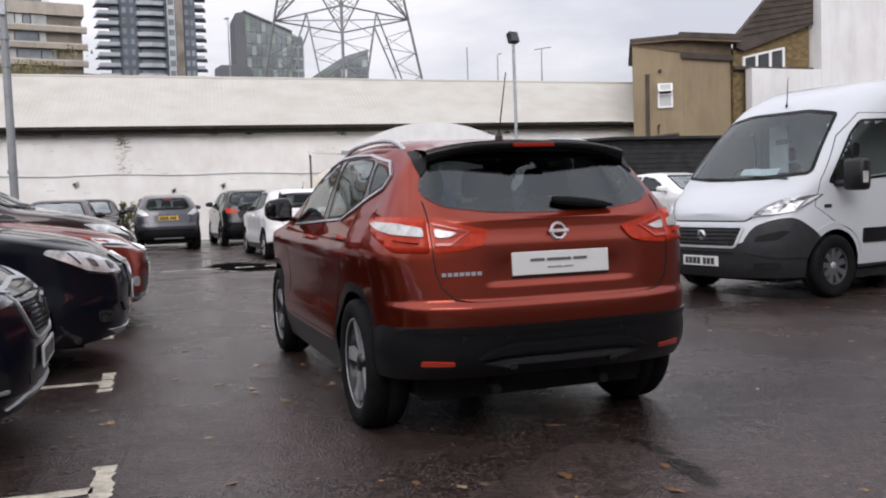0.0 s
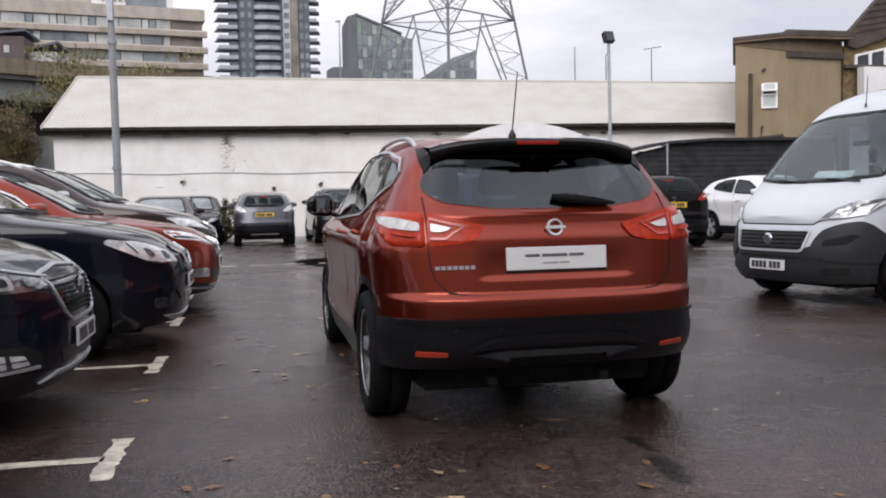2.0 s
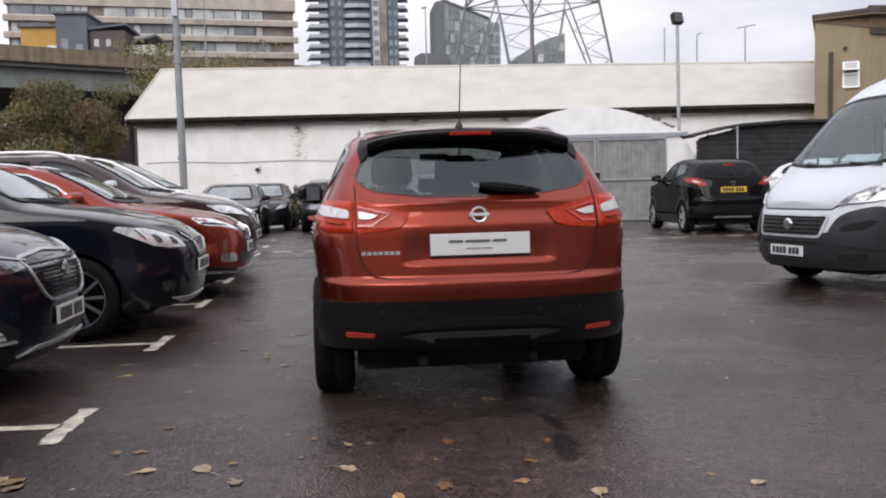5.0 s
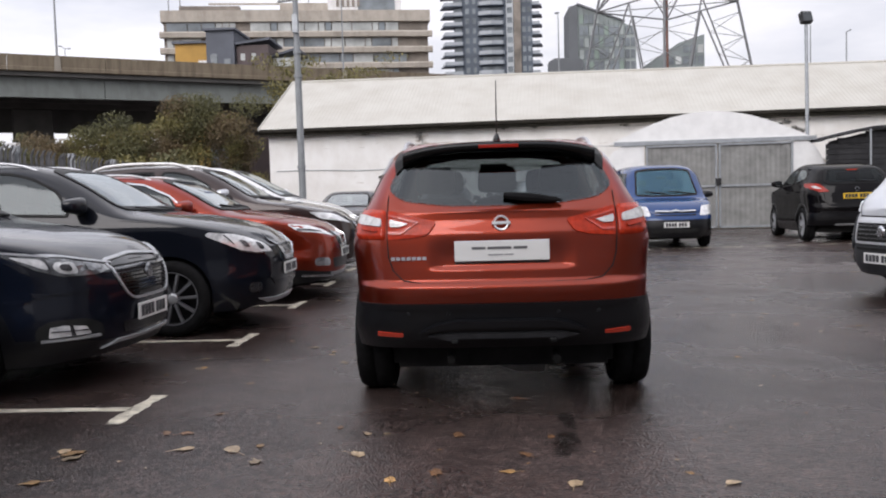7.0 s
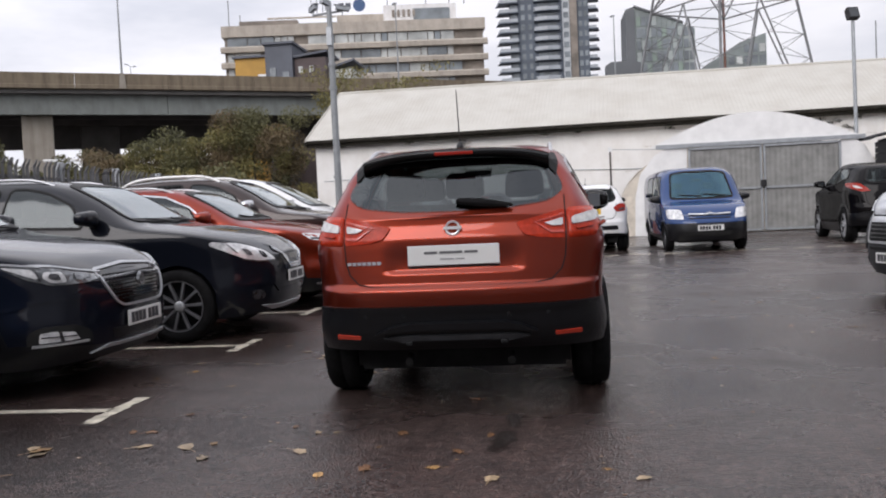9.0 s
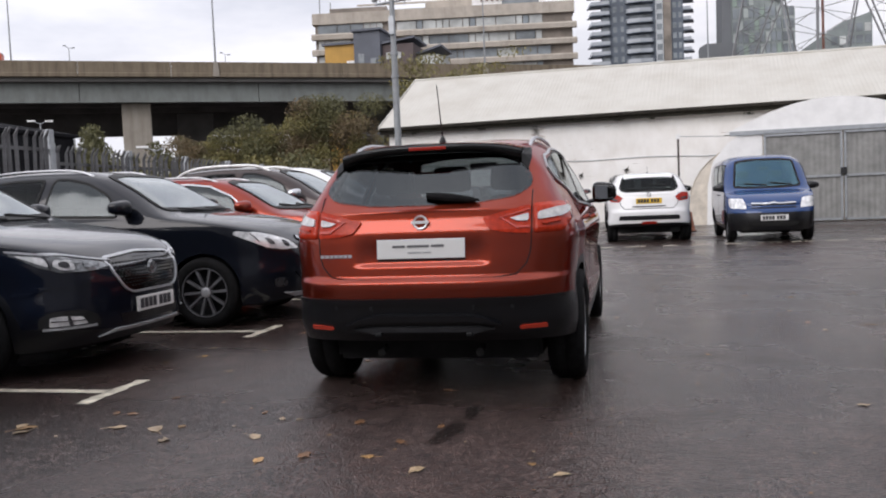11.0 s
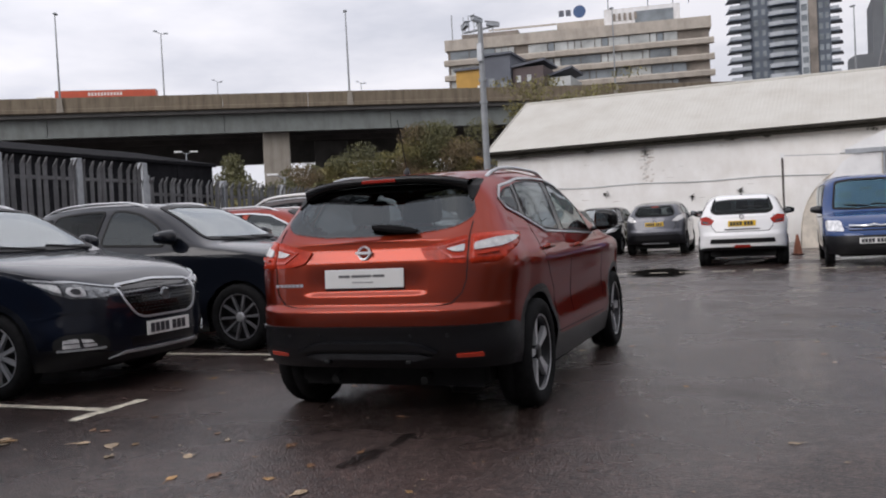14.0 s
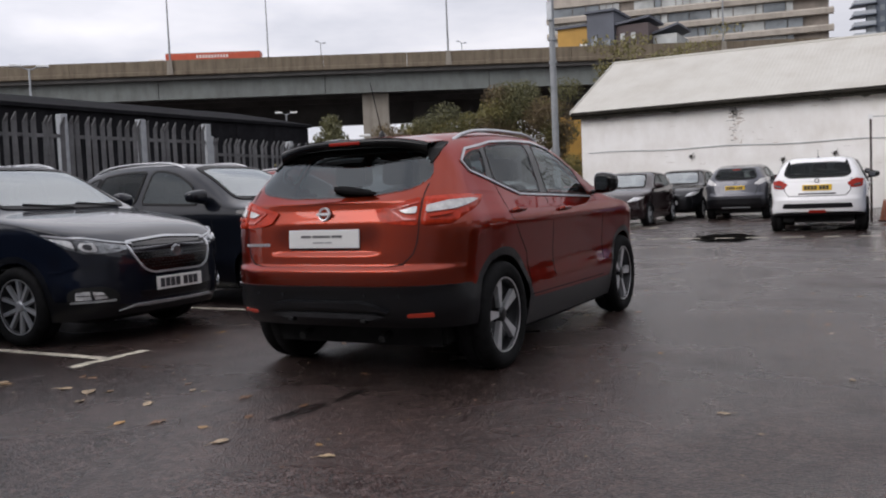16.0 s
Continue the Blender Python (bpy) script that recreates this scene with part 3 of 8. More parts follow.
for k, (dx, rz, zz) in enumerate(((-0.5, 40, 7.35), (-0.1, -25, 7.5), (0.42, -70, 7.3))):
    cm = bmesh.new()
    add_box(cm, -0.07, 0.07, -0.22, 0.2, -0.06, 0.07, 0.015)
    add_box(cm, -0.085, 0.085, -0.27, 0.15, 0.075, 0.085)
    add_tube(cm, [(0, 0, -0.06), (0, 0, -0.22)], 0.02, 8)
    c = part("camera_housing", cm, M["galv"], cctv)
    c.matrix_basis = pose(-5.62 + dx, 21.4, zz, -8, 0, rz)
for dx in (-0.55, -0.38, -0.2):
    part("aerial", tube([(-5.62 + dx, 21.4, 7.2), (-5.62 + dx, 21.4, 7.75 + dx * 0.2)], 0.012, 6), M["pole"], cctv)

cctv.matrix_world = Matrix.Translation((-4.24, 15.5, 1.17)) @ Matrix.Scale(0.772, 4) @ Matrix.Translation((5.62, -21.4, -1.17))

flood = part("floodlight_pole", tube([(10.05, 23.0, 0), (10.0, 23.0, 6.2)], [0.06, 0.05], 10), M["galv"])
tagged(flood, "slim galvanised pole with a black floodlight", "street lamp")
fl = box(-0.17, 0.17, -0.10, 0.10, -0.16, 0.20, 0.02)
for k in range(5):
    add_box(fl, -0.15, 0.15, 0.10, 0.14, -0.12 + k * 0.065, -0.10 + k * 0.065)
fh = part("lamp_head", fl, M["black_felt"], flood, "black floodlight")
fh.matrix_basis = pose(9.98, 22.96, 6.38, -20, 0, 12)
fg = part("lens", box(-0.14, 0.14, -0.106, -0.10, -0.13, 0.17), M["pane"], flood)
fg.matrix_basis = pose(9.98, 22.96, 6.38, -20, 0, 12)

# ---- black boundary and houses at the right ----
bfence = thing("black_shed", "low black weathered timber shed with a sloping roof", "shed", kind="structure")
for k in range(18):
    z = 0.02 + k * 0.165
    top = z + 0.153
    x0 = 10.2 if top < 2.58 else 10.2 + (top - 2.58) * 5.0
    part("board", box(x0, 26.0, 21.95 - (k % 2) * 0.012, 22.02, z, top), M["black_felt"], bfence)
part("backing", prism([(10.3, 0), (10.3, 2.55), (11.6, 2.84), (13.0, 2.92), (26.0, 2.96), (26.0, 0)], 'y', 22.04, 22.08), M["black_felt"], bfence)
part("roof", prism([(9.98, 2.55), (10.1, 2.60), (11.5, 2.88), (13.0, 2.96), (26.3, 3.00), (26.3, 3.10), (13.0, 3.05), (11.5, 2.96), (10.0, 2.64)], 'y', 21.7, 23.4), M["black_felt"], bfence, "sagging black felt roof edge")
fpost = part("fence_pole", tube([(11.3, 21.5, 0), (11.3, 21.5, 2.86)], 0.03, 8), M["galv"])
tagged(fpost, "thin steel pole in front of the black shed", "post")

house = thing("tan_house", "tan pebbledashed flat-roofed house with a small white window", "house", kind="structure")
wall_poly = [(17.19, 27.4), (18.81, 26.4), (21.36, 26.7), (21.36, 33.0), (20.6, 33.0)]
part("wall", prism(wall_poly, 'z', -0.2, 7.125), M["render_tan"], house, "tan pebbledash wall")
part("roof", prism([(17.05, 27.35), (18.52, 26.0), (21.42, 26.0), (21.42, 33.2), (20.5, 33.2)], 'z', 7.22, 7.35), M["roof_dark"], house, "dark flat roof with a deep overhang")
part("roof_kerb", prism([(18.54, 26.02), (21.40, 26.02), (21.40, 26.3), (18.60, 26.3)], 'z', 7.355, 7.44), M["roof_dark"], house)
part("soffit", prism([(17.08, 27.36), (18.54, 26.03), (21.40, 26.03), (21.40, 27.2), (17.3, 27.5)], 'z', 7.13, 7.215), M["soffit_brown"], house, "brown soffit board")
part("fascia_board", prism([(18.80, 26.34), (21.36, 26.62), (21.36, 26.69), (18.80, 26.40)], 'z', 6.70, 7.125), M["soffit_brown"], house)
wedge = bmesh.new()
wv = [wedge.verts.new(p) for p in ((17.16, 27.38, 7.06), (17.16, 27.38, 7.124), (18.80, 26.34, 7.124), (18.80, 26.34, 6.70), (17.20, 27.43, 7.06), (17.20, 27.43, 7.124), (18.83, 26.39, 7.124), (18.83, 26.39, 6.70))]
for f in ((0, 1, 2, 3), (7, 6, 5, 4), (0, 3, 7, 4), (1, 5, 6, 2)):
    wedge.faces.new([wv[i] for i in f])
part("fascia_board", wedge, M["soffit_brown"], house)
part("beam", prism([(18.72, 26.28), (21.36, 26.52), (21.36, 26.61), (18.74, 26.36)], 'z', 6.46, 6.68), M["roof_dark"], house)
part("drainpipe", tube([(17.62, 27.05, 3.0), (17.64, 27.05, 5.91)], 0.075, 10), M["roof_dark"], house, "dark cast-iron drainpipe")
part("vent_pipe", tube([(17.97, 26.84, 3.2), (17.97, 26.84, 3.80), (17.97, 26.74, 3.87)], 0.04, 8), M["roof_dark"], house)
part("waste_pipe", tube([(17.5, 27.08, 3.36), (18.66, 26.42, 3.48)], 0.06, 8), M["roof_dark"], house)
part("wall_vent", tube([(18.05, 26.80, 6.02), (18.02, 26.72, 6.02)], 0.07, 10), M["roof_dark"], house)
hw = thing("window_small", "", "")
hw.parent = house
hw.matrix_basis = pose(18.24, 26.72, 5.02, 0, 0, -31.7) @ Matrix.Diagonal((0.90, 0.9, 0.92, 1))
part("frame", box(-0.33, 0.33, -0.08, 0.0, -0.52, -0.44), M["upvc"], hw)
part("frame", box(-0.33, 0.33, -0.08, 0.0, 0.44, 0.52), M["upvc"], hw)
part("frame", box(-0.33, -0.25, -0.08, 0.0, -0.44, 0.44), M["upvc"], hw)
part("frame", box(0.25, 0.33, -0.08, 0.0, -0.44, 0.44), M["upvc"], hw)
part("transom", box(-0.25, 0.25, -0.08, 0.0, 0.02, 0.09), M["upvc"], hw)
part("pane", box(-0.25, 0.25, -0.045, -0.03, -0.44, 0.02), M["pane_pale"], hw)
part("pane", box(-0.25, 0.25, -0.030, -0.02, 0.09, 0.44), M["pane"], hw)
sash = bmesh.new()
for b in ((-0.30, 0.30, -0.46, -0.39), (-0.30, 0.30, -0.04, 0.02), (-0.30, -0.23, -0.39, -0.04), (0.23, 0.30, -0.39, -0.04)):
    add_box(sash, b[0], b[1], -0.03, 0.01, b[2], b[3])
sa = part("open_sash", sash, M["upvc"], hw, "top-hung sash standing open")
sa.matrix_basis = pose(0, -0.09, 0.50, -42, 0, 0)
sp_ = part("sash_pane", box(-0.23, 0.23, -0.012, -0.004, -0.39, -0.04), M["pane_pale"], hw)
sp_.matrix_basis = pose(0, -0.09, 0.50, -42, 0, 0)

brick_house = thing("brick_house", "brown brick house with a steep dark roof and white windows", "house", kind="structure")
part("wall", prism([(21.42, -0.2), (21.42, 6.98), (21.78, 6.90), (25.28, 8.12), (25.28, -0.2)], 'y', 26.6, 27.2), M["brick_brown"], brick_house, "brown stock brick wall")
part("roof", prism([(21.40, 6.96), (21.40, 7.42), (24.0, 10.1), (25.29, 10.1), (25.29, 8.03), (21.78, 6.83)], 'y', 26.35, 26.59), M["roof_dark"], brick_house, "steep dark roof slope")
# lapped tile courses along the slope
for k in range(9):
    f = k / 9
    x0, z0 = 21.42 + 2.55 * f, 7.40 + 2.62 * f
    zr = 6.86 + (25.27 - 21.78) * 0.343
    part("tile_course", prism([(x0, z0 - 0.02), (x0 + 0.07, z0 + 0.05), (25.27, zr + 1.9 * f + 0.10), (25.27, zr + 1.9 * f + 0.04)], 'y', 26.31, 26.345), M["roof_dark"], brick_house)
part("lintel_band", box(21.32, 25.36, 26.36, 26.59, 6.08, 6.22), M["roof_dark"], brick_house, "dark band above the white wall")
# courses of the wall that stand a little proud
course = bmesh.new()
add_box(course, 0, 0.215, -0.012, 0.0, 0, 0.065)
brick_mesh = mesh_of(course, M["brick_brown"], name="brick")
count = 0
for r in range(24):
    z = 6.24 + r * 0.085
    x = 21.45 + (0.11 if r % 2 else 0)
    while x < 25.0 and count < 290:
        if z + 0.07 < 6.83 + (x - 21.78) * 0.343 and not (21.75 < x + 0.1 < 24.05 and z < 6.62 + (x - 21.8) * 0.23):
            bo = new("brick", brick_mesh)
            bo.parent = brick_house
            bo.matrix_basis = pose(x, 26.598, z)
            count += 1
        x += 0.235
bw = thing("window_row", "", "")
bw.parent = brick_house
bw.matrix_basis = pose(21.85, 26.56, 6.24)
rake = lambda x: 0.39 + 0.215 * x
for x0, x1 in ((0, 0.10), (0.62, 0.74), (1.30, 1.42), (1.98, 2.09)):
    part("frame", prism([(x0, 0), (x1, 0), (x1, rake(x1)), (x0, rake(x0))], 'y', -0.06, 0.02), M["upvc"], bw)
for x0, x1 in ((0.10, 0.62), (0.74, 1.30), (1.42, 1.98)):
    part("frame", prism([(x0, rake(x0) - 0.09), (x1, rake(x1) - 0.09), (x1, rake(x1)), (x0, rake(x0))], 'y', -0.06, 0.02), M["upvc"], bw)
    part("pane", prism([(x0, 0), (x1, 0), (x1, rake(x1) - 0.09), (x0, rake(x0) - 0.09)], 'y', -0.02, 0.0), M["pane"], bw)
white_house = thing("white_house", "white rendered building with a blank flank wall", "house", kind="structure")
part("wall", box(25.30, 42, 25.9, 27.4, -0.2, 15), M["render_white"], white_house, "blank white rendered wall with grey streaks")
part("wall_low", box(21.79, 25.29, 25.9, 26.3, -0.2, 6.07), M["render_white"], white_house)


for ob in (house, brick_house, white_house):
    ob.matrix_world = Matrix.Translation((-1.94, -3.78, 1.215)) @ Matrix.Scale(0.94, 4) @ Matrix.Translation((1.94, 3.78, -1.215))

# plain walls added out of view, toned to control what the car paint reflects
M["pale_brick"] = streaked("pale_reflected_brick", (0.50, 0.505, 0.52), (0.30, 0.30, 0.31), 0.6, 0.6, 0.2, 0.9, 0.4, brick=True)
M["yard_brick"] = streaked("dark_reflected_brick", (0.27, 0.255, 0.24), (0.15, 0.14, 0.13), 0.6, 0.6, 0.2, 0.9, 0.4, brick=True)
for nm, dims in (("wall_behind", (-24.0, 16.0, -13.4, -13.0, 0, 7.5)), ("wall_east", (15.6, 16.0, -13.0, 9.0, 0, 6.5))):
    wb = part(nm, box(*dims), M["pale_brick" if nm == "wall_behind" else "yard_brick"])
    tagged(wb, "unseen pale brick wall added to shape reflections" if nm == "wall_behind" else "unseen dark brick wall added to shape reflections", "wall", kind="structure")

# ---- palisade fence, dark shed and bushes at the left ----
def pale_mesh(h, w=0.088):
    bm = bmesh.new()
    prof = [(-w / 2, 0.02), (-w * 0.18, 0.0), (w * 0.18, 0.0), (w / 2, 0.02)]
    zs = [0.05, h - 0.12, h]
    rows = []
    for i, z in enumerate(zs):
        k = (1, 1, 0.25)[i]
        lean = (0, 0, -0.05)[i]
        rows.append([bm.verts.new((x * k, y + lean, z)) for x, y in prof] + [bm.verts.new((x * k, y + lean + 0.006, z)) for x, y in reversed(prof)])
    for p, q in zip(rows, rows[1:]):
        for i in range(8):
            bm.faces.new((p[i], p[(i + 1) % 8], q[(i + 1) % 8], q[i]))
    bm.faces.new(rows[-1])
    return mesh_of(bm, M["palisade"], name="pale")


def palisade(x0, y0, x1, y1, h, spacing, post_every):
    f = thing("palisade_fence", "weathered grey steel palisade fence with pointed pales", "fence", "palisade fence")
    d = Vector((x1 - x0, y1 - y0, 0))
    length = d.length
    d.normalize()
    ang = math.degrees(math.atan2(d.y, d.x))
    me = pale_mesh(h)
    n = int(length / spacing)
    rr = random.Random(3)
    for i in range(n):
        p = Vector((x0, y0, 0)) + d * (i + 0.5) * spacing
        o = new("pale", me)
        o.parent = f
        o.matrix_basis = pose(p.x, p.y, rr.uniform(-0.02, 0.02), rr.uniform(-1, 1), rr.uniform(-1.2, 1.2), ang + rr.uniform(-4, 4))
    for z in (0.45, h - 0.32):
        bm = bmesh.new()
        add_box(bm, 0, length, 0.03, 0.08, z, z + 0.05)
        r_ = part("rail", bm, M["palisade"], f)
        r_.matrix_basis = pose(x0, y0, 0, 0, 0, ang)
    k = 0.0
    while k <= length + 0.01:
        p = Vector((x0, y0, 0)) + d * k
        pb = box(-0.06, 0.06, 0.0, 0.12, 0, h + 0.03, 0.008)
        po = part("post", pb, M["galv"], f)
        po.matrix_basis = pose(p.x, p.y, 0, 0, 0, ang)
        k += post_every
    return f


palisade(-7.85, 0.05, -7.93, 7.75, 2.5, 0.155, 1.54)
palisade(-8.05, 7.95, -9.9, 27.0, 2.3, 0.155, 2.7)

dshed = thing("dark_shed", "long dark sheet-clad shed far behind the fence", "shed", kind="structure")
for i in range(32):
    y = -14 + i * 2.0
    part("cladding_panel", box(-37.05 - 0.04 * (i % 2), -36.9 - 0.04 * (i % 2), y, y + 1.99, 0, 6.4), M["dark_shed"], dshed)
part("roof", prism([(-37.3, 6.36), (-36.7, 6.38), (-36.7, 6.58), (-44, 8.0), (-52.5, 6.6), (-52.5, 6.4)], 'y', -14.2, 50.3), M["dark_shed"], dshed)
part("wall_end", prism([(-52.2, 0), (-52.2, 6.4), (-44, 7.8), (-37.0, 6.4), (-37.0, 0)], 'y', 50.05, 50.15), M["dark_shed"], dshed)


def shrub(name, label, x, y, lobes, mats, size, seed, trunks=4):
    rr = random.Random(seed)
    t = thing(name, label, "bush" if name == "bush" else "tree", at=pose(x, y, 0))
    for k in range(trunks):
        a = rr.uniform(0, 6.3)
        lx, ly, lz = lobes[k % len(lobes)][0:3]
        tb = bmesh.new()
        add_tube(tb, [(math.cos(a) * 0.25, math.sin(a) * 0.25, 0), (lx * 0.4, ly * 0.4, lz * 0.45), (lx, ly, lz)], [0.09, 0.06, 0.02], 6)
        for q in range(3):
            f = rr.uniform(0.5, 0.9)
            add_tube(tb, [(lx * f, ly * f, lz * f), (lx * f + rr.uniform(-0.9, 0.9), ly * f + rr.uniform(-0.9, 0.9), lz * f + rr.uniform(0.3, 1.0))], [0.03, 0.008], 5)
        part("limb", tb, M["bark"], t)
    for m_i, mt in enumerate(mats):
        cb = bmesh.new()
        for (lx, ly, lz, rx, ry, rz, n) in lobes:
            for _ in range(9):
                ox, oy, oz = (max(-0.85, min(0.85, rr.gauss(0, 0.5))) * q for q in (rx, ry, rz))
                clump(cb, (lx + ox, ly + oy, max(0.3, lz + oz)), rx * 0.42, ry * 0.42, rz * 0.36, int(n / 9 / len(mats)), size, rr)
        part("crown", cb, mt, t)
    return t


shrub("bush", "large overgrown olive and russet bush beside the shed", -11.0, 30.2,
      [(-0.3, 0.4, 4.05, 1.9, 1.6, 1.5, 24000), (-1.9, 0.5, 3.3, 1.9, 1.6, 1.4, 20000), (1.25, 0.4, 2.4, 1.15, 1.0, 1.4, 14000), (-3.2, 0.8, 3.1, 1.6, 1.4, 1.3, 14000), (-4.6, 0.6, 3.2, 2.0, 1.4, 1.2, 18000), (-6.6, 0.8, 3.1, 2.0, 1.4, 1.2, 17000), (-1.4, 0.0, 1.5, 2.6, 1.5, 1.3, 9000), (-5.2, 0, 1.5, 2.8, 1.4, 1.3, 9000)],
      [M["leaf_green"], M["leaf_gold"], M["leaf_russet"]], 0.085, 2, 8)
shrub("bush", "straggly weeds growing at the foot of the wall", -2.28, 26.15,
      [(0, 0, 0.80, 0.24, 0.2, 0.55, 1100), (-0.35, -0.1, 0.38, 0.32, 0.25, 0.32, 900), (0.15, -0.1, 0.35, 0.3, 0.25, 0.3, 400)], [M["leaf_green"], M["leaf_gold"]], 0.07, 12, 3)
shrub("bush", "low green hedge growing behind the palisade fence", -12.2, 23.0,
      [(0, 0, 1.7, 1.4, 2.6, 1.1, 3200), (-0.4, -4.2, 1.5, 1.2, 2.4, 1.0, 2400), (0.6, 3.8, 1.9, 1.4, 2.2, 1.2, 3000)], [M["leaf_green"], M["leaf_gold"]], 0.13, 4, 5)
shrub("tree", "thin golden-leaved tree rising behind the shed", -8.6, 39.0,
      [(0, 0, 7.3, 2.2, 1.6, 1.3, 1500), (-1.6, 0, 5.6, 1.7, 1.5, 1.6, 1500), (2.2, 0, 7.4, 2.4, 1.4, 0.9, 800)], [M["leaf_gold"]], 0.14, 6, 5)
shrub("tree", "distant green tree seen under the flyover", -52.0, 75.0,
      [(0, 0, 6.2, 3.0, 3, 3.2, 3600), (-3, 0, 4.6, 2.6, 3, 2.6, 2400), (3.6, 0, 4.4, 2.4, 3, 2.4, 2200)], [M["leaf_green"]], 0.32, 7, 4)
shrub("tree", "distant green tree seen under the flyover", -38.0, 78.0,
      [(0, 0, 4.8, 4.0, 3, 2.6, 3000), (5, 0, 4.2, 4.0, 3, 2.4, 2600), (-4.5, 0, 4.2, 3.0, 3, 2.4, 2200)], [M["leaf_green"]], 0.32, 8, 4)

shrub("tree", "hazy grey-green tree growing beyond the fence", -43.8, 62.0,
      [(0, 0, 5.2, 2.6, 2.4, 2.0, 2600), (-2.0, 0, 3.6, 2.4, 2.2, 1.8, 1800), (2.6, 0.4, 3.6, 2.6, 2.2, 1.6, 1800)], [M["leaf_green"]], 0.26, 31, 5)
shrub("tree", "olive thicket of trees growing below the flyover", -24.2, 50.0,
      [(-1.8, 0, 3.7, 1.9, 2.0, 1.5, 4200), (0.4, 0.4, 3.9, 2.2, 2.0, 1.6, 4200), (3.2, 0, 3.9, 2.2, 2.0, 1.7, 4200), (0.3, 0, 2.2, 4.4, 2.0, 1.5, 4200)], [M["leaf_green"], M["leaf_gold"]], 0.17, 33, 6)
shrub("tree", "hazy grey-green tree growing beyond the fence", -37.6, 64.5,
      [(0, 0, 5.0, 2.2, 2.2, 1.9, 2000), (1.8, 0, 3.4, 2.4, 2.2, 1.6, 1600), (-1.8, 0.3, 3.0, 2.2, 2.0, 1.4, 1400)], [M["leaf_green"]], 0.26, 32, 5)

# ---- flyover ----
FLY = pose(-55.5, 110.0, 0.4, 0, 0, 30.6)
flyover = thing("flyover", "elevated concrete road on piers with a stained parapet and grey-green girders", "bridge", kind="structure", at=FLY)
for i in range(24):
    s = -138 + i * 12.0
    part("parapet_panel", prism([(0, 18.85), (-0.12, 18.95), (-0.12, 19.4), (0, 19.5), (0, 21.0), (0.35, 21.0), (0.35, 18.85)], 'x', s, s + 11.96), M["concrete"], flyover)
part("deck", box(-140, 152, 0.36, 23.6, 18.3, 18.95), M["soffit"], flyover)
part("parapet_far", box(-140, 152, 23.7, 24.0, 18.8, 20.9), M["concrete"], flyover)
for i in range(12):
    s = -138 + i * 24.0
    part("girder", box(s, s + 23.9, 1.5, 1.9, 15.75, 18.3), M["girder"], flyover, "grey-green painted steel girder")
    part("girder_flange", box(s, s + 23.9, 1.3, 2.1, 15.6, 15.74), M["girder"], flyover)
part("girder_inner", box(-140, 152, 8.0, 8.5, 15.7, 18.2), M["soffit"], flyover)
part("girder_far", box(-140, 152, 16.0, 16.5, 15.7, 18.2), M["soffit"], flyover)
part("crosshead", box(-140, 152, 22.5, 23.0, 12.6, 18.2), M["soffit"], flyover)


def fly_local(az, off, eye):
    """Distance along the deck at which a bearing from the yard crosses a line parallel to it."""
    d = Vector((math.sin(radians(az)), math.cos(radians(az))))
    inv = FLY.inverted()
    a = inv @ Vector((eye[0], eye[1], 0))
    b = inv.to_3x3() @ Vector((d.x, d.y, 0))
    k = (off - a.y) / b.y
    return a.x + b.x * k


# rear piers use the dark deck tone, so their shadow is painted on
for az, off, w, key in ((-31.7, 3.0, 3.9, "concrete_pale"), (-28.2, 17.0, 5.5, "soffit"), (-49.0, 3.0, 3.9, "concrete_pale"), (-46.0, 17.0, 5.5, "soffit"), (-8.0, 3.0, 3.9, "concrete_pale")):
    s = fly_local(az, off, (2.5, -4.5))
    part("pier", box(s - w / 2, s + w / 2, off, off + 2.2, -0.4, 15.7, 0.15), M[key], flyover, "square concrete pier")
for s in (-120, -80, -39.8, 0, 40.5, 81):
    lamp = thing("street_lamp", "tall slim grey motorway lamp on the flyover parapet", "street lamp", "flyover lamps", at=FLY)
    part("column", tube([(s, 0.1, 19.0), (s, 0.1, 26), (s, 0.1, 32.6)], [0.16, 0.12, 0.07], 8), M["pole"], lamp)
    part("bracket", prism([(s - 0.45, 18.95), (s + 0.45, 18.95), (s + 0.3, 21.0), (s - 0.3, 21.0)], 'y', -0.28, -0.14), M["concrete_pale"], lamp, "pale concrete lamp plinth")
    part("lantern", box(s - 0.25, s + 0.25, 0.0, 0.9, 32.5, 32.72, 0.05), M["galv"], lamp)
for az, off, top in ((-38.3, 12.0, 32.3), (-35.06, 60.0, 33.0), (-26.0, 60.0, 32.0)):
    s = fly_local(az, off, (2.3, -4.6))
    lamp = thing("street_lamp", "twin-armed grey lamp along the middle of the road", "street lamp", "flyover lamps", at=FLY)
    part("column", tube([(s, off, 0 if off > 30 else 18.8), (s, off, top)], [0.14, 0.07], 8), M["pole"], lamp)
    part("arm", tube([(s - 0.7, off, top + 0.35), (s, off, top), (s + 0.7, off, top - 0.1)], 0.06, 6), M["pole"], lamp)
    for k in (-0.8, 0.8):
        part("lantern", box(s + k - 0.28, s + k + 0.28, off - 0.15, off + 0.15, top + (0.32 if k < 0 else -0.06), top + (0.5 if k < 0 else 0.12)), M["galv"], lamp)
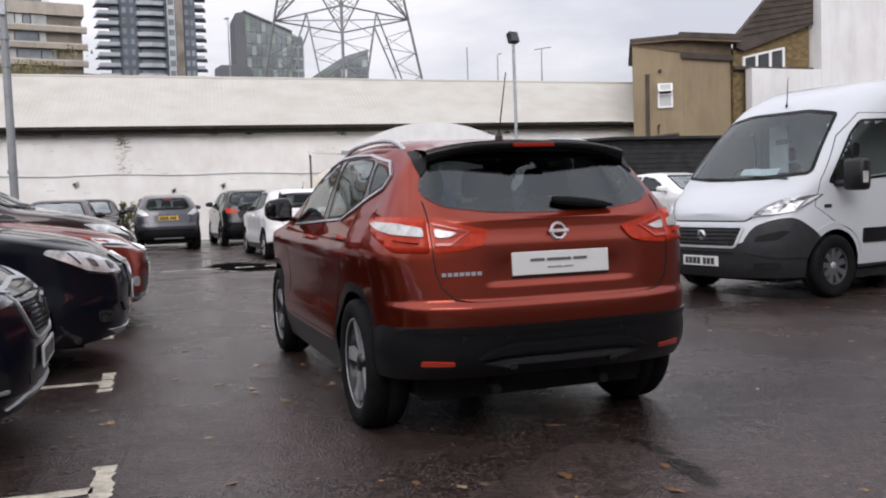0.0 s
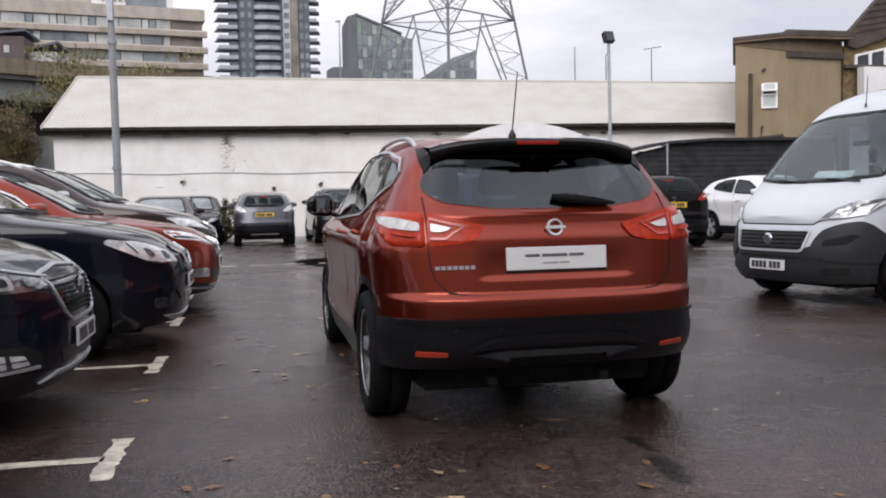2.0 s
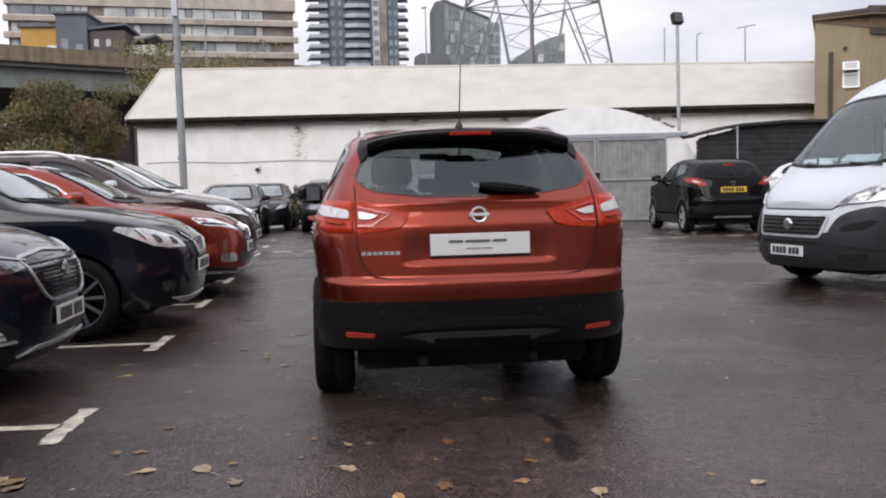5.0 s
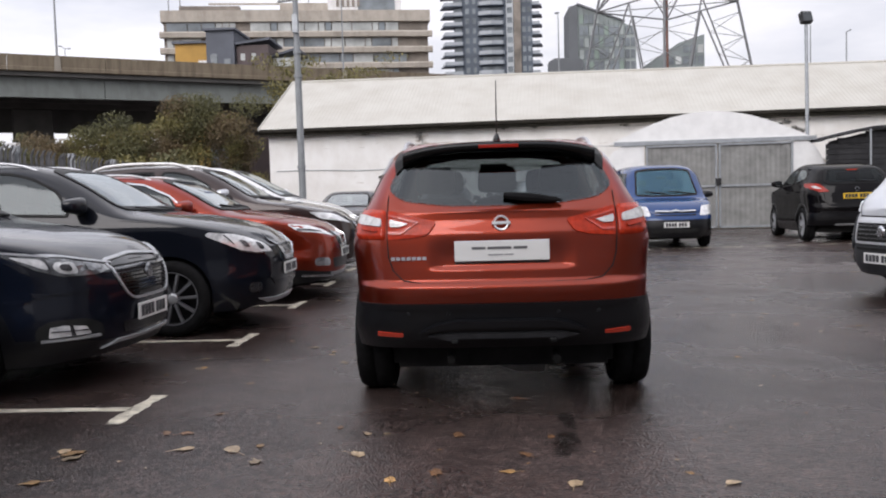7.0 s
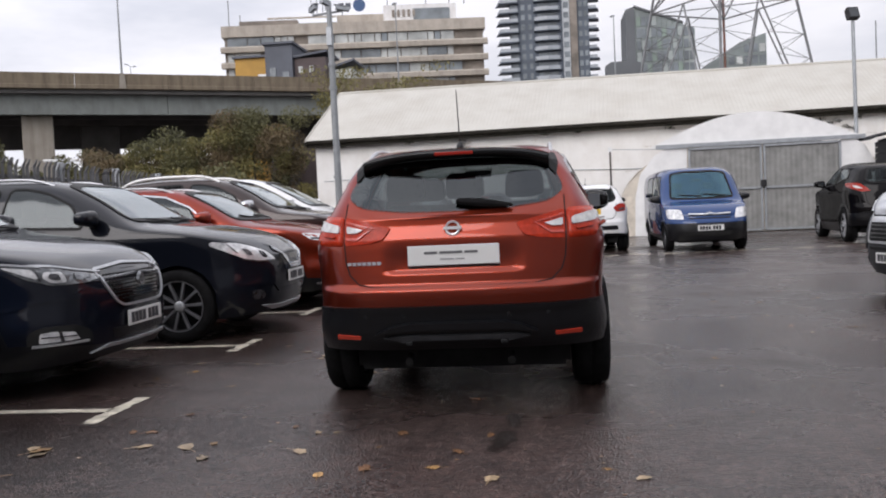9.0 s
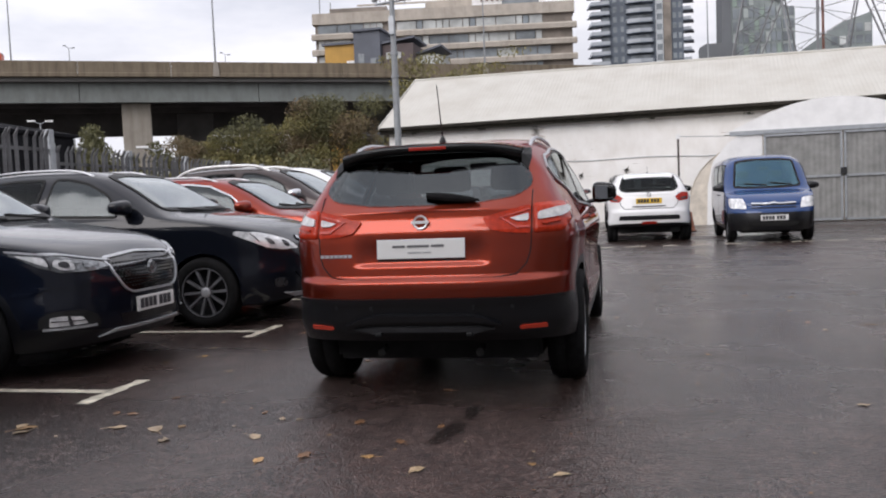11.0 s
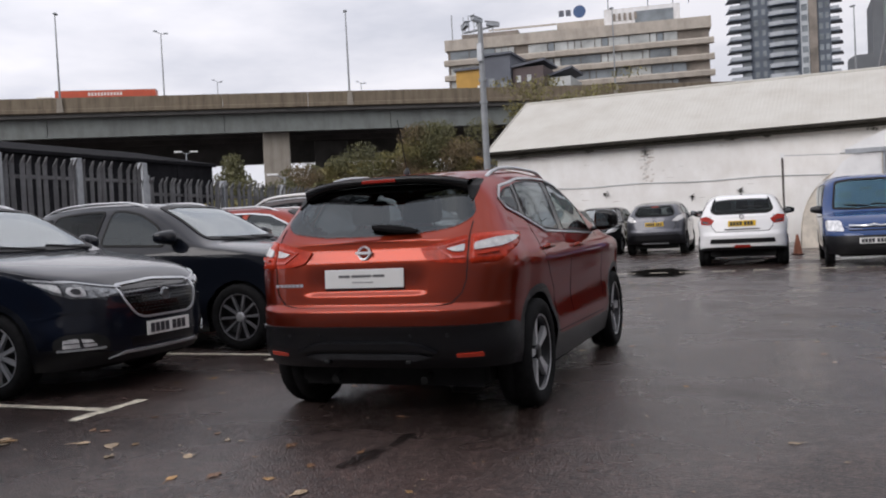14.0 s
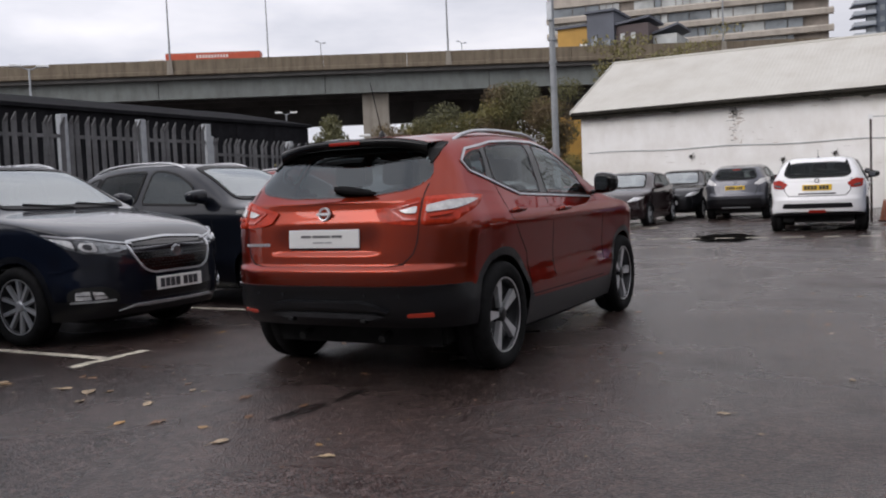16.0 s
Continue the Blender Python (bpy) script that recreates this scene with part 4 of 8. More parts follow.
for az, dist, z0 in ((-37.2, 93.6, 9.9), (-31.2, 60.0, 5.0), (-51.9, 60.0, 9.8), (-44.4, 114.0, 12.2)):
    x, y = 2.3 + dist * math.sin(radians(az)), -4.6 + dist * math.cos(radians(az))
    lamp = thing("street_lamp", "white twin-headed lamp standing under the flyover", "street lamp", "yard lamps", at=pose(x, y, 0, 0, 0, -az))
    part("column", tube([(0, 0, 0), (0, 0, z0)], [0.09, 0.06], 8), M["galv"], lamp)
    for k in (-1, 1):
        part("arm", tube([(0, 0, z0 - 0.1), (k * 0.5, 0, z0 + 0.12)], 0.04, 6), M["galv"], lamp)
        part("lantern", box(min(k * 0.4, k * 1.15), max(k * 0.4, k * 1.15), -0.16, 0.16, z0 + 0.08, z0 + 0.24, 0.04), M["upvc"], lamp)
for az, dist, z1, z0 in ((20.89, 150, 26.5, 0), (22.84, 150, 25.0, 0), (25.66, 150, 25.6, 0)):
    x, y = -1.6 + dist * math.sin(radians(az)), -4.0 + dist * math.cos(radians(az))
    lamp = thing("street_lamp", "distant slim road lamp against the sky", "street lamp", "distant lamps", at=pose(x, y, 0, 0, 0, -az))
    part("column", tube([(0, 0, z0), (0, 0, z1)], [0.16, 0.09], 6), M["pole"], lamp)
    if az > 22:
        part("arm", tube([(-1.2 if az > 25 else 0, 0, z1), (1.6 if az > 25 else 0.7, 0, z1 + 0.3)], 0.09, 6), M["pole"], lamp)

lorry = thing("lorry", "orange-red articulated lorry trailer on the flyover", "lorry", at=FLY @ pose(fly_local(-42.0, 6.0, (3.0, -4.35)), 6.0, 18.8))
part("trailer", box(-7, 7, 0, 2.5, 1.1, 4.15, 0.05), M["lorry_red"], lorry, "orange-red curtain-sided trailer")
part("roof_rail", box(-7.02, 7.02, -0.02, 2.52, 4.1, 4.2), M["lorry_white"], lorry)
for k in range(11):
    part("print_bar", box(-2.4 + k * 0.44, -2.12 + k * 0.44, -0.02, -0.005, 3.35, 3.8), M["lorry_white"], lorry)
cabm = box(-9.6, -7.4, 0.05, 2.45, 0.6, 3.4, 0.15)
part("cab", cabm, M["lorry_white"], lorry)
for xx in (-8.7, -3.5, 3.2, 4.5, 5.8):
    wb = bmesh.new()
    add_lathe(wb, [(0.01, 0), (0.3, 0), (0.5, 0.02), (0.5, 0.3), (0.01, 0.3)], 16, 'y')
    w_ = part("wheel", wb, M["black_felt"], lorry)
    w_.matrix_basis = pose(xx, 0.02, 0.5)

# ---- office block ----
office = thing("office_block", "wide grey-brown concrete office block with ribbon windows", "building", kind="structure", at=pose(-70.3, 190.0, 0, 0, 0, 9.0))
OW, OTOP = 60.3, 44.6
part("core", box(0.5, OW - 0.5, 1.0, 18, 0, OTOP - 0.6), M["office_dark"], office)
part("top_band", box(0, OW, 0, 18.5, OTOP - 2.5, OTOP), M["office"], office)
for f in range(10):
    z = OTOP - 2.5 - 2.2 - f * 3.55
    part("spandrel", prism([(-0.6, z - 1.35), (-0.75, z - 0.35), (-0.3, z), (0.8, z), (0.8, z - 1.35)], 'x', -0.2, OW + 0.4), M["office"], office)
    if f < 7:
        rr = random.Random(f)
        x = 1.2
        while x < OW - 3:
            w = rr.choice((1.5, 1.5, 3.1, 4.6))
            if x + w > OW - 1:
                break
            key = "pane_pale" if rr.random() < 0.62 else "pane_far"
            if rr.random() > 0.12 and not OW - 8 < x < OW - 1:
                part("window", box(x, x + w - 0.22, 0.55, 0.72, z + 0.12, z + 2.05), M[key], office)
            x += w
part("penthouse", box(37, 54, 4, 14, OTOP, OTOP + 4.4), M["render_white"], office, "white rooftop plant room")
part("penthouse_glass", box(44, 52.5, 3.8, 4.0, OTOP + 0.8, OTOP + 3.4), M["pane_far"], office)
for k in range(5):
    part("roof_vent", box(39 + k * 1.2, 39.6 + k * 1.2, 3.7, 4.0, OTOP + 1.6, OTOP + 3.2), M["office_dark"], office)
part("roof_screen", box(9, 26, 5, 12, OTOP, OTOP + 1.2), M["pane_pale"], office)
part("roof_rail", box(10, 26, 4.6, 4.9, OTOP + 2.2, OTOP + 2.6), M["office"], office)
part("plant_room", box(26, 38, 6, 13, OTOP, OTOP + 2.9), M["office"], office)
part("cabinet", box(3.5, 17, 4, 12, OTOP, OTOP + 1.8), M["office_dark"], office)
# plain shapes where a rooftop sign stands
for sx_ in (26.6, 28.2):
    part("sign_bar", box(sx_, sx_ + 1.2, 5.6, 5.8, OTOP + 4.2, OTOP + 5.6), M["slate_clad"], office)
gl = bmesh.new()
add_lathe(gl, [(0.01, 0), (1.45, 0), (1.45, 0.25), (0.01, 0.25)], 20, 'y')
gd = part("sign_disc", gl, mat("blue_sign", (0.05, 0.10, 0.22), 0.4), office)
gd.matrix_basis = pose(31.4, 5.5, OTOP + 5.0)
for k, (x, h) in enumerate(((38, 3), (47, 2.4), (52.5, 2.0), (56, 2.2), (1, 7), (3.6, 3.5))):
    part("mast", tube([(x, 5, OTOP + (4.4 if 36 < x < 58 else 0)), (x, 5, OTOP + (4.4 if 36 < x < 58 else 0) + h)], 0.13, 5), M["pole"], office)


def flat_block(label, x0, x1, z1, key, windows, y=155.0, roof=None):
    b = thing("apartment_block", label, "building", "apartment blocks", kind="structure")
    part("wall", box(x0, x1, y, y + 10, 0, z1), M[key], b)
    part("roof", prism([(x0 - 0.4, z1), (x1 + 0.4, z1 + (roof or 0)), (x1 + 0.4, z1 + 0.4 + (roof or 0)), (x0 - 0.4, z1 + 0.4)], 'y', y - 0.6, y + 10), M["slate_clad"], b)
    for (wx, wz, ww, wh, wk) in windows:
        part("window", box(x0 + wx, x0 + wx + ww, y - 0.12, y, wz, wz + wh), M[wk], b)
    return b


flat_block("mustard and white apartment block", -55.2, -49.15, 30.6, "mustard", [(0.8, 24.5, 0.9, 2.6, "pane_far"), (3.0, 24.5, 0.9, 2.6, "pane_far"), (4.3, 23, 1.9, 4.5, "render_white"), (0.8, 20.5, 0.9, 2.6, "pane_far")])
flat_block("slate-grey clad apartment block", -49.1, -44.0, 32.6, "slate_clad", [(0.8, 25, 1.2, 3.4, "pane_far"), (3.2, 25.5, 1.2, 2.0, "pane_far"), (0.8, 21, 3.0, 2.0, "pane_far")], 154)
flat_block("brown clad apartment block with white balconies", -43.9, -38.0, 30.0, "brown_clad", [(0.8, 27.3, 0.8, 1.2, "pane_pale"), (2.8, 27.3, 0.8, 1.2, "pane_pale"), (0.8, 24.6, 0.8, 1.2, "pane_pale"), (2.6, 23.0, 3.0, 3.0, "render_white"), (3.4, 23.4, 0.8, 1.4, "pane_far")], 155, 0.8)
flat_block("pale apartment block with a mono-pitch roof", -37.9, -33.6, 28.0, "pane_pale", [(0.6, 24.6, 1.2, 1.6, "pane_far"), (2.5, 24.6, 1.2, 1.6, "pane_far")], 158, 1.4)

# ---- tower block ----
tower = thing("tower_block", "dark blue-grey residential tower with stacked pale balconies", "building", kind="structure", at=pose(5.0, 279, 0))
part("core", box(-12.3, 12.6, 0, 24, 0, 120), M["tower_clad"], tower)
part("lift_strip", box(4.4, 6.6, -0.5, 0, 0, 122), M["lift_strip"], tower)
part("dark_fin", box(6.7, 9.0, -0.7, 0, 0, 121), M["office_dark"], tower)
for f in range(10, 27):
    z = f * 3.1
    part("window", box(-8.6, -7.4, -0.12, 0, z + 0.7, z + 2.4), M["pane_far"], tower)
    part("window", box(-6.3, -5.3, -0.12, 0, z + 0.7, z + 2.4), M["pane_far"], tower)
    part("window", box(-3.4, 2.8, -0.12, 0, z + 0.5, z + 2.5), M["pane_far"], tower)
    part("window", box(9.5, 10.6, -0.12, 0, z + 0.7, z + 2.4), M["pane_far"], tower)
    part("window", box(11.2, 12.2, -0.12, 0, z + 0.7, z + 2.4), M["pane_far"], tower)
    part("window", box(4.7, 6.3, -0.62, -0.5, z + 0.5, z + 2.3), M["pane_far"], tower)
    bal = bmesh.new()
    pts = [(-4.6, 0), (-4.2, -1.6), (-0.4, -2.3), (3.2, -1.6), (3.7, 0)]
    add_prism(bal, pts, 'z', z, z + 1.15)
    part("balcony", bal, M["balcony"], tower)
    part("balcony_slab", prism([(p[0] * 1.02, p[1] * 1.05) for p in pts], 'z', z - 0.22, z), M["tower_clad"], tower)
    part("balcony", prism([(-16.2, 4), (-15.2, -1.6), (-9.6, -1.6), (-9.6, 4)], 'z', z, z + 1.1), M["balcony"], tower)
    part("balcony_slab", prism([(-16.8, 4), (-15.4, -2.0), (-9.4, -2.0), (-9.4, 4)], 'z', z - 0.3, z), M["tower_clad"], tower)
    part("balcony", prism([(12.6, 0.5), (12.6, 5), (15.4, 5), (15.0, 0.5)], 'z', z, z + 1.0), M["balcony"], tower)
    part("balcony_slab", prism([(12.6, 0), (12.6, 5.4), (16.2, 5.4), (15.6, 0)], 'z', z - 0.3, z), M["tower_clad"], tower)
    part("window", box(-12.0, -9.8, -0.12, 0, z + 0.4, z + 2.6), M["pane_far"], tower)

glassb = thing("glass_block", "tall green-grey glazed block with a slanting roof", "building", kind="structure", at=pose(0, 225, 0))
part("edge_wall", prism([(23.3, 0), (23.7, 49.4), (25.9, 50.0), (25.9, 0)], 'y', 0, 14), M["glass_edge"], glassb, "dark end wall")
part("body", prism([(25.9, 0), (25.9, 49.8), (37.8, 45.1), (37.8, 0)], 'y', 0.3, 14), M["glass_block"], glassb)
part("wing", prism([(37.8, 0), (37.8, 45.0), (40.9, 43.6), (40.9, 0)], 'y', 0.9, 14), M["glass_pale"], glassb, "paler narrow glazed wing")
part("coping", prism([(25.8, 49.8), (25.8, 50.3), (37.9, 45.5), (37.9, 45.0)], 'y', -0.2, 2.0), M["glass_edge"], glassb)
for f in range(10, 17):
    for c in range(9):
        x, z = 26.3 + c * 1.28, f * 3.0
        if z + 2.4 < 49.8 - (x + 1.2 - 25.9) * 0.395:
            h_ = (f * 7 + c * 5) % 6
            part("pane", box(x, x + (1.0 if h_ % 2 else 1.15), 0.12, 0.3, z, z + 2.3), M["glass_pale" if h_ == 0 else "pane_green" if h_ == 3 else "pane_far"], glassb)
    if f < 15:
        for c in range(2):
            part("pane", box(38.1 + c * 1.4, 39.2 + c * 1.4, 0.72, 0.9, f * 3.0, f * 3.0 + 2.2), M["pane_far"], glassb)
for c in range(10):
    x = 26.1 + c * 1.28
    part("mullion", box(x, x + 0.12, 0.0, 0.3, 28, 49.4 - (x - 25.9) * 0.395), M["glass_block"], glassb)
part("low_block", prism([(18.0, 0), (18.0, 35.0), (19.4, 35.8), (25.4, 35.8), (26.6, 35.2), (26.6, 0)], 'y', -4, 0), M["glass_edge"], glassb)
glassc = thing("glass_block", "lower glazed block with a slanting roof behind the pylon", "building", kind="structure", at=pose(0, 240, 0))
part("body", prism([(45.0, 0), (45.0, 35.4), (51.7, 39.8), (55.0, 41.8), (61.8, 43.9), (61.8, 0)], 'y', 0, 12), M["glass_block"], glassc)
for f in range(10, 15):
    for c in range(8):
        x, z = 46.0 + c * 2.0, f * 3.0
        if z + 2.3 < 35.4 + (x - 45.0) * 0.55:
            part("pane", box(x, x + 1.5, -0.14, 0, z, z + 2.1), M["pane_pale" if (f + c) % 4 == 0 else "pane_far"], glassc)

# ---- pylon ----
pylon = thing("pylon", "steel lattice electricity pylon", "pylon", at=pose(20.6, 93.5, 0, 0, 0, 45 - 12.9))


def half(z):
    return 6.6 - (z - 12.0) * 0.142


corners = ((-1, -1), (1, -1), (1, 1), (-1, 1))
for ci, (cx, cy) in enumerate(corners):
    bm = bmesh.new()
    beam(bm, (cx * half(0), cy * half(0), 0), (cx * half(31), cy * half(31), 31), 0.20)
    part("leg", bm, M["rust"] if ci == 2 else M["pylon"], pylon)
for ci in range(4):
    a, b = corners[ci], corners[(ci + 1) % 4]
    for lv in (21.4, 26.5, 31.0):
        h = half(lv)
        bm = bmesh.new()
        beam(bm, (a[0] * h, a[1] * h, lv), (b[0] * h, b[1] * h, lv), 0.13)
        part("strut", bm, M["pylon"], pylon)
    for z0, z1 in ((0, 21.4), (21.4, 26.5), (26.5, 31.0)):
        h0, h1 = half(z0), half(z1)
        mid = ((a[0] + b[0]) / 2 * h1, (a[1] + b[1]) / 2 * h1, z1)
        for q in (a, b):
            foot = (q[0] * h0, q[1] * h0, z0)
            bm = bmesh.new()
            beam(bm, foot, mid, 0.14)
            part("brace", bm, M["pylon"], pylon)
            for f in (0.40, 0.52, 0.64, 0.76, 0.88):
                p = [foot[i] + (mid[i] - foot[i]) * f for i in range(3)]
                for dz in (-1.2, 1.4):
                    hq = half(p[2] + max(dz, 0))
                    bm = bmesh.new()
                    beam(bm, p, (q[0] * hq, q[1] * hq, p[2] + dz), 0.05)
                    part("lattice_bar", bm, M["pylon"], pylon)
for a, b in ((corners[0], corners[2]), (corners[1], corners[3])):
    h = half(21.4)
    bm = bmesh.new()
    beam(bm, (a[0] * h, a[1] * h, 21.4), (b[0] * h, b[1] * h, 21.4), 0.08)
    part("brace", bm, M["pylon"], pylon)

# ---- fallen leaves and puddles ----
M["fallen_pale"] = mat("pale_sodden_leaf", (0.33, 0.24, 0.145), 0.45, var=0.4, scale=15, obj_random=0.4)
def leaf_mesh(key, seed):
    rr = random.Random(seed)
    bm = bmesh.new()
    n = 11
    c = bm.verts.new((0, 0, 0.010))
    ring = []
    for k in range(n):
        a = k * math.tau / n
        r = 0.052 * (1.0 if k % 2 == 0 else 0.76) * rr.uniform(0.75, 1.15)
        ring.append(bm.verts.new((r * math.cos(a) * 1.15, r * math.sin(a) * 0.72, 0.004 + rr.random() * 0.012)))
    for k in range(n):
        bm.faces.new((c, ring[k], ring[(k + 1) % n]))
    beam(bm, (0.03, 0, 0.008), (0.10, 0.015, 0.006), 0.003)
    return mesh_of(bm, M[key], name="leaf")


leaf_meshes = [leaf_mesh("fallen", 1), leaf_mesh("fallen_pale", 2), leaf_mesh("fallen_brown", 3), leaf_mesh("fallen_pale", 4)]
rl = random.Random(21)
# the larger leaves, in the places where they lie; two lists, bright ones and brown ones
known_leaves = [(-2.10, -0.66, 1.5), (-2.16, -0.62, 1.2), (-2.07, -0.74, 1.3), (-2.08, -1.10, 1.2), (-1.57, -0.61, 1.2), (-1.33, -0.63, 1.5), (-1.21, -0.57, 0.8), (-1.17, -0.83, 1.1),
                (-0.71, -0.74, 1.2), (-0.52, -1.12, 1.0), (-0.71, -0.38, 0.7), (-0.61, -0.39, 0.7), (-0.02, -1.03, 0.9), (0.25, -1.20, 1.2), (0.88, -1.21, 1.0), (0.74, -1.08, 0.6),
                (-1.65, 0.90, 0.7), (-1.48, 2.27, 1.0), (-2.14, 1.48, 0.9), (-2.25, 1.83, 0.8), (2.35, 0.06, 0.9), (3.05, 2.79, 1.2), (2.57, -0.25, 0.5)]
brown_leaves = [(-0.33, -1.03, 1.2), (-0.25, -0.43, 1.2), (0.07, 0.34, 0.9), (-1.77, -0.31, 0.9), (-1.66, -0.32, 0.9), (-1.61, 0.085, 0.7), (0.205, -0.49, 0.8), (0.07, -0.78, 1.0), (-0.87, -0.25, 0.7), (-1.74, 2.61, 0.8)]
spots = known_leaves + brown_leaves
for _ in range(130):
    spots.append((rl.gauss(-1.1, 1.1), rl.uniform(1.2, 12), rl.uniform(0.5, 1.0)))
for _ in range(60):
    spots.append((rl.uniform(2.2, 7), rl.uniform(0.4, 11), rl.uniform(0.4, 0.8)))
for _ in range(34):
    spots.append((rl.uniform(-2.4, 2.6), rl.uniform(-1.7, 0.9), rl.uniform(0.16, 0.34)))
for k, (x, y, s) in enumerate(spots):
    if x < -2.5 and y > 0:
        continue
    lf = new("fallen_leaf", leaf_meshes[(0, 1, 3)[k % 3] if k < len(known_leaves) else 2 if k < len(known_leaves) + len(brown_leaves) else k % 4])
    lf.matrix_world = pose(x, y, 0.002, rl.uniform(-3, 3), rl.uniform(-3, 3), rl.uniform(0, 360)) @ Matrix.Diagonal((s * 0.76, s * 0.76, s * 0.4, 1))
    tagged(lf, "crinkled yellow-brown autumn leaf lying on asphalt", "leaf", "fallen leaves")



def stain_material(name, color, rough, edge0, edge1, grain, spec=0.5, strength=0.85):
    """A stain that fades out unevenly towards its rim."""
    m = mat(name, color, rough, spec=spec, var=0.4, scale=30, bump=0.5, bscale=90)
    n, l = m.node_tree.nodes, m.node_tree.links
    co = n.new("ShaderNodeTexCoord")
    d = n.new("ShaderNodeVectorMath")
    d.operation = 'DISTANCE'
    d.inputs[1].default_value = (0.5, 0.5, 0.5)
    mp = n.new("ShaderNodeMapping")
    mp.inputs["Scale"].default_value = (1, 1, 0)
    mp.inputs["Location"].default_value = (0, 0, 0.5)
    l.new(co.outputs["Generated"], mp.inputs[0])
    l.new(mp.outputs[0], d.inputs[0])
    t = n.new("ShaderNodeTexNoise")
    t.inputs["Scale"].default_value, t.inputs["Detail"].default_value, t.inputs["Roughness"].default_value = grain, 7, 0.65
    l.new(co.outputs["Object"], t.inputs["Vector"])
    ad = n.new("ShaderNodeMath")
    ad.operation = 'MULTIPLY_ADD'
    ad.inputs[1].default_value = 0.55
    l.new(t.outputs[0], ad.inputs[0])
    l.new(d.outputs["Value"], ad.inputs[2])
    mr = n.new("ShaderNodeMapRange")
    mr.interpolation_type = 'SMOOTHSTEP'
    mr.inputs[1].default_value, mr.inputs[2].default_value = edge0, edge1
    mr.inputs[3].default_value, mr.inputs[4].default_value = strength, 0.0
    l.new(ad.outputs[0], mr.inputs[0])
    l.new(mr.outputs[0], n["Principled BSDF"].inputs["Alpha"])
    return m


M["wet_patch"] = stain_material("soaked_asphalt", (0.014, 0.012, 0.011), 0.10, 0.46, 0.70, 7.0, 0.5, 0.62)
M["water"] = stain_material("puddle_water", (0.012, 0.012, 0.012), 0.04, 0.66, 0.76, 2.5)


def blob(x, y, rx, ry, key, name, label, seed, z=0.003, rot=0.0):
    rr = random.Random(seed)
    bm = bmesh.new()
    n = 40
    ph = [rr.uniform(0, 6.3) for _ in range(5)]
    c = bm.verts.new((0, 0, z))
    ring = []
    for k in range(n):
        a = k * math.tau / n
        r = 1 + sum(0.16 / (j + 1) * math.sin((j + 2) * a + ph[j]) for j in range(5)) + rr.uniform(-0.05, 0.05)
        ring.append(bm.verts.new((rx * r * math.cos(a), ry * r * math.sin(a), z)))
    for k in range(n):
        bm.faces.new((c, ring[k], ring[(k + 1) % n]))
    o = part(name, bm, M[key])
    o.matrix_world = pose(x, y, 0, 0, 0, rot)
    return tagged(o, label, "puddle", "puddles", "structure")


M["hollow"] = stain_material("soaked_hollow", (0.004, 0.0035, 0.003), 0.9, 0.62, 0.72, 2.5, 0.0)
blob(-0.04, 13.55, 0.70, 1.75, "hollow", "puddle", "dark puddle in a hollow of the asphalt", 1, rot=10)
blob(-0.4, 12.5, 0.45, 0.18, "water", "puddle", "dark puddle in a hollow of the asphalt", 2)
blob(0.270, -0.60, 0.075, 0.34, "wet_patch", "damp_patch", "dark damp streak on the asphalt", 3, rot=-8)
blob(0.31, -0.16, 0.05, 0.26, "wet_patch", "damp_patch", "dark damp streak on the asphalt", 4, rot=6)
blob(0.23, 0.40, 0.07, 0.05, "wet_patch", "damp_patch", "small damp hollow in the asphalt", 9)
blob(4.95, 4.60, 0.50, 0.62, "water", "puddle", "thin puddle beneath the white van", 6, rot=10)
blob(-1.6, 11.6, 0.9, 0.25, "wet_patch", "damp_patch", "dark damp patch on the asphalt", 7)

# ---- vehicle materials ----
def paint(name, color, metal=0.35, rough=0.32, coat=1.0, spec=0.0, edge=None):
    m = mat(name, color, rough, metal, coat=coat, spec=spec)
    nn, ll = m.node_tree.nodes, m.node_tree.links
    if edge:
        nn["Principled BSDF"].inputs["Specular Tint"].default_value = (*edge, 1)
    co = nn.new("ShaderNodeTexCoord")
    v = nn.new("ShaderNodeTexNoise")
    v.inputs["Scale"].default_value, v.inputs["Detail"].default_value = 3.0, 8
    ll.new(co.outputs["Object"], v.inputs["Vector"])
    mr = nn.new("ShaderNodeMapRange")
    mr.inputs[1].default_value, mr.inputs[2].default_value = 0.35, 0.7
    mr.inputs[3].default_value, mr.inputs[4].default_value = 0.006, 0.035
    ll.new(v.outputs[0], mr.inputs[0])
    ll.new(mr.outputs[0], nn["Principled BSDF"].inputs["Coat Roughness"])
    return m


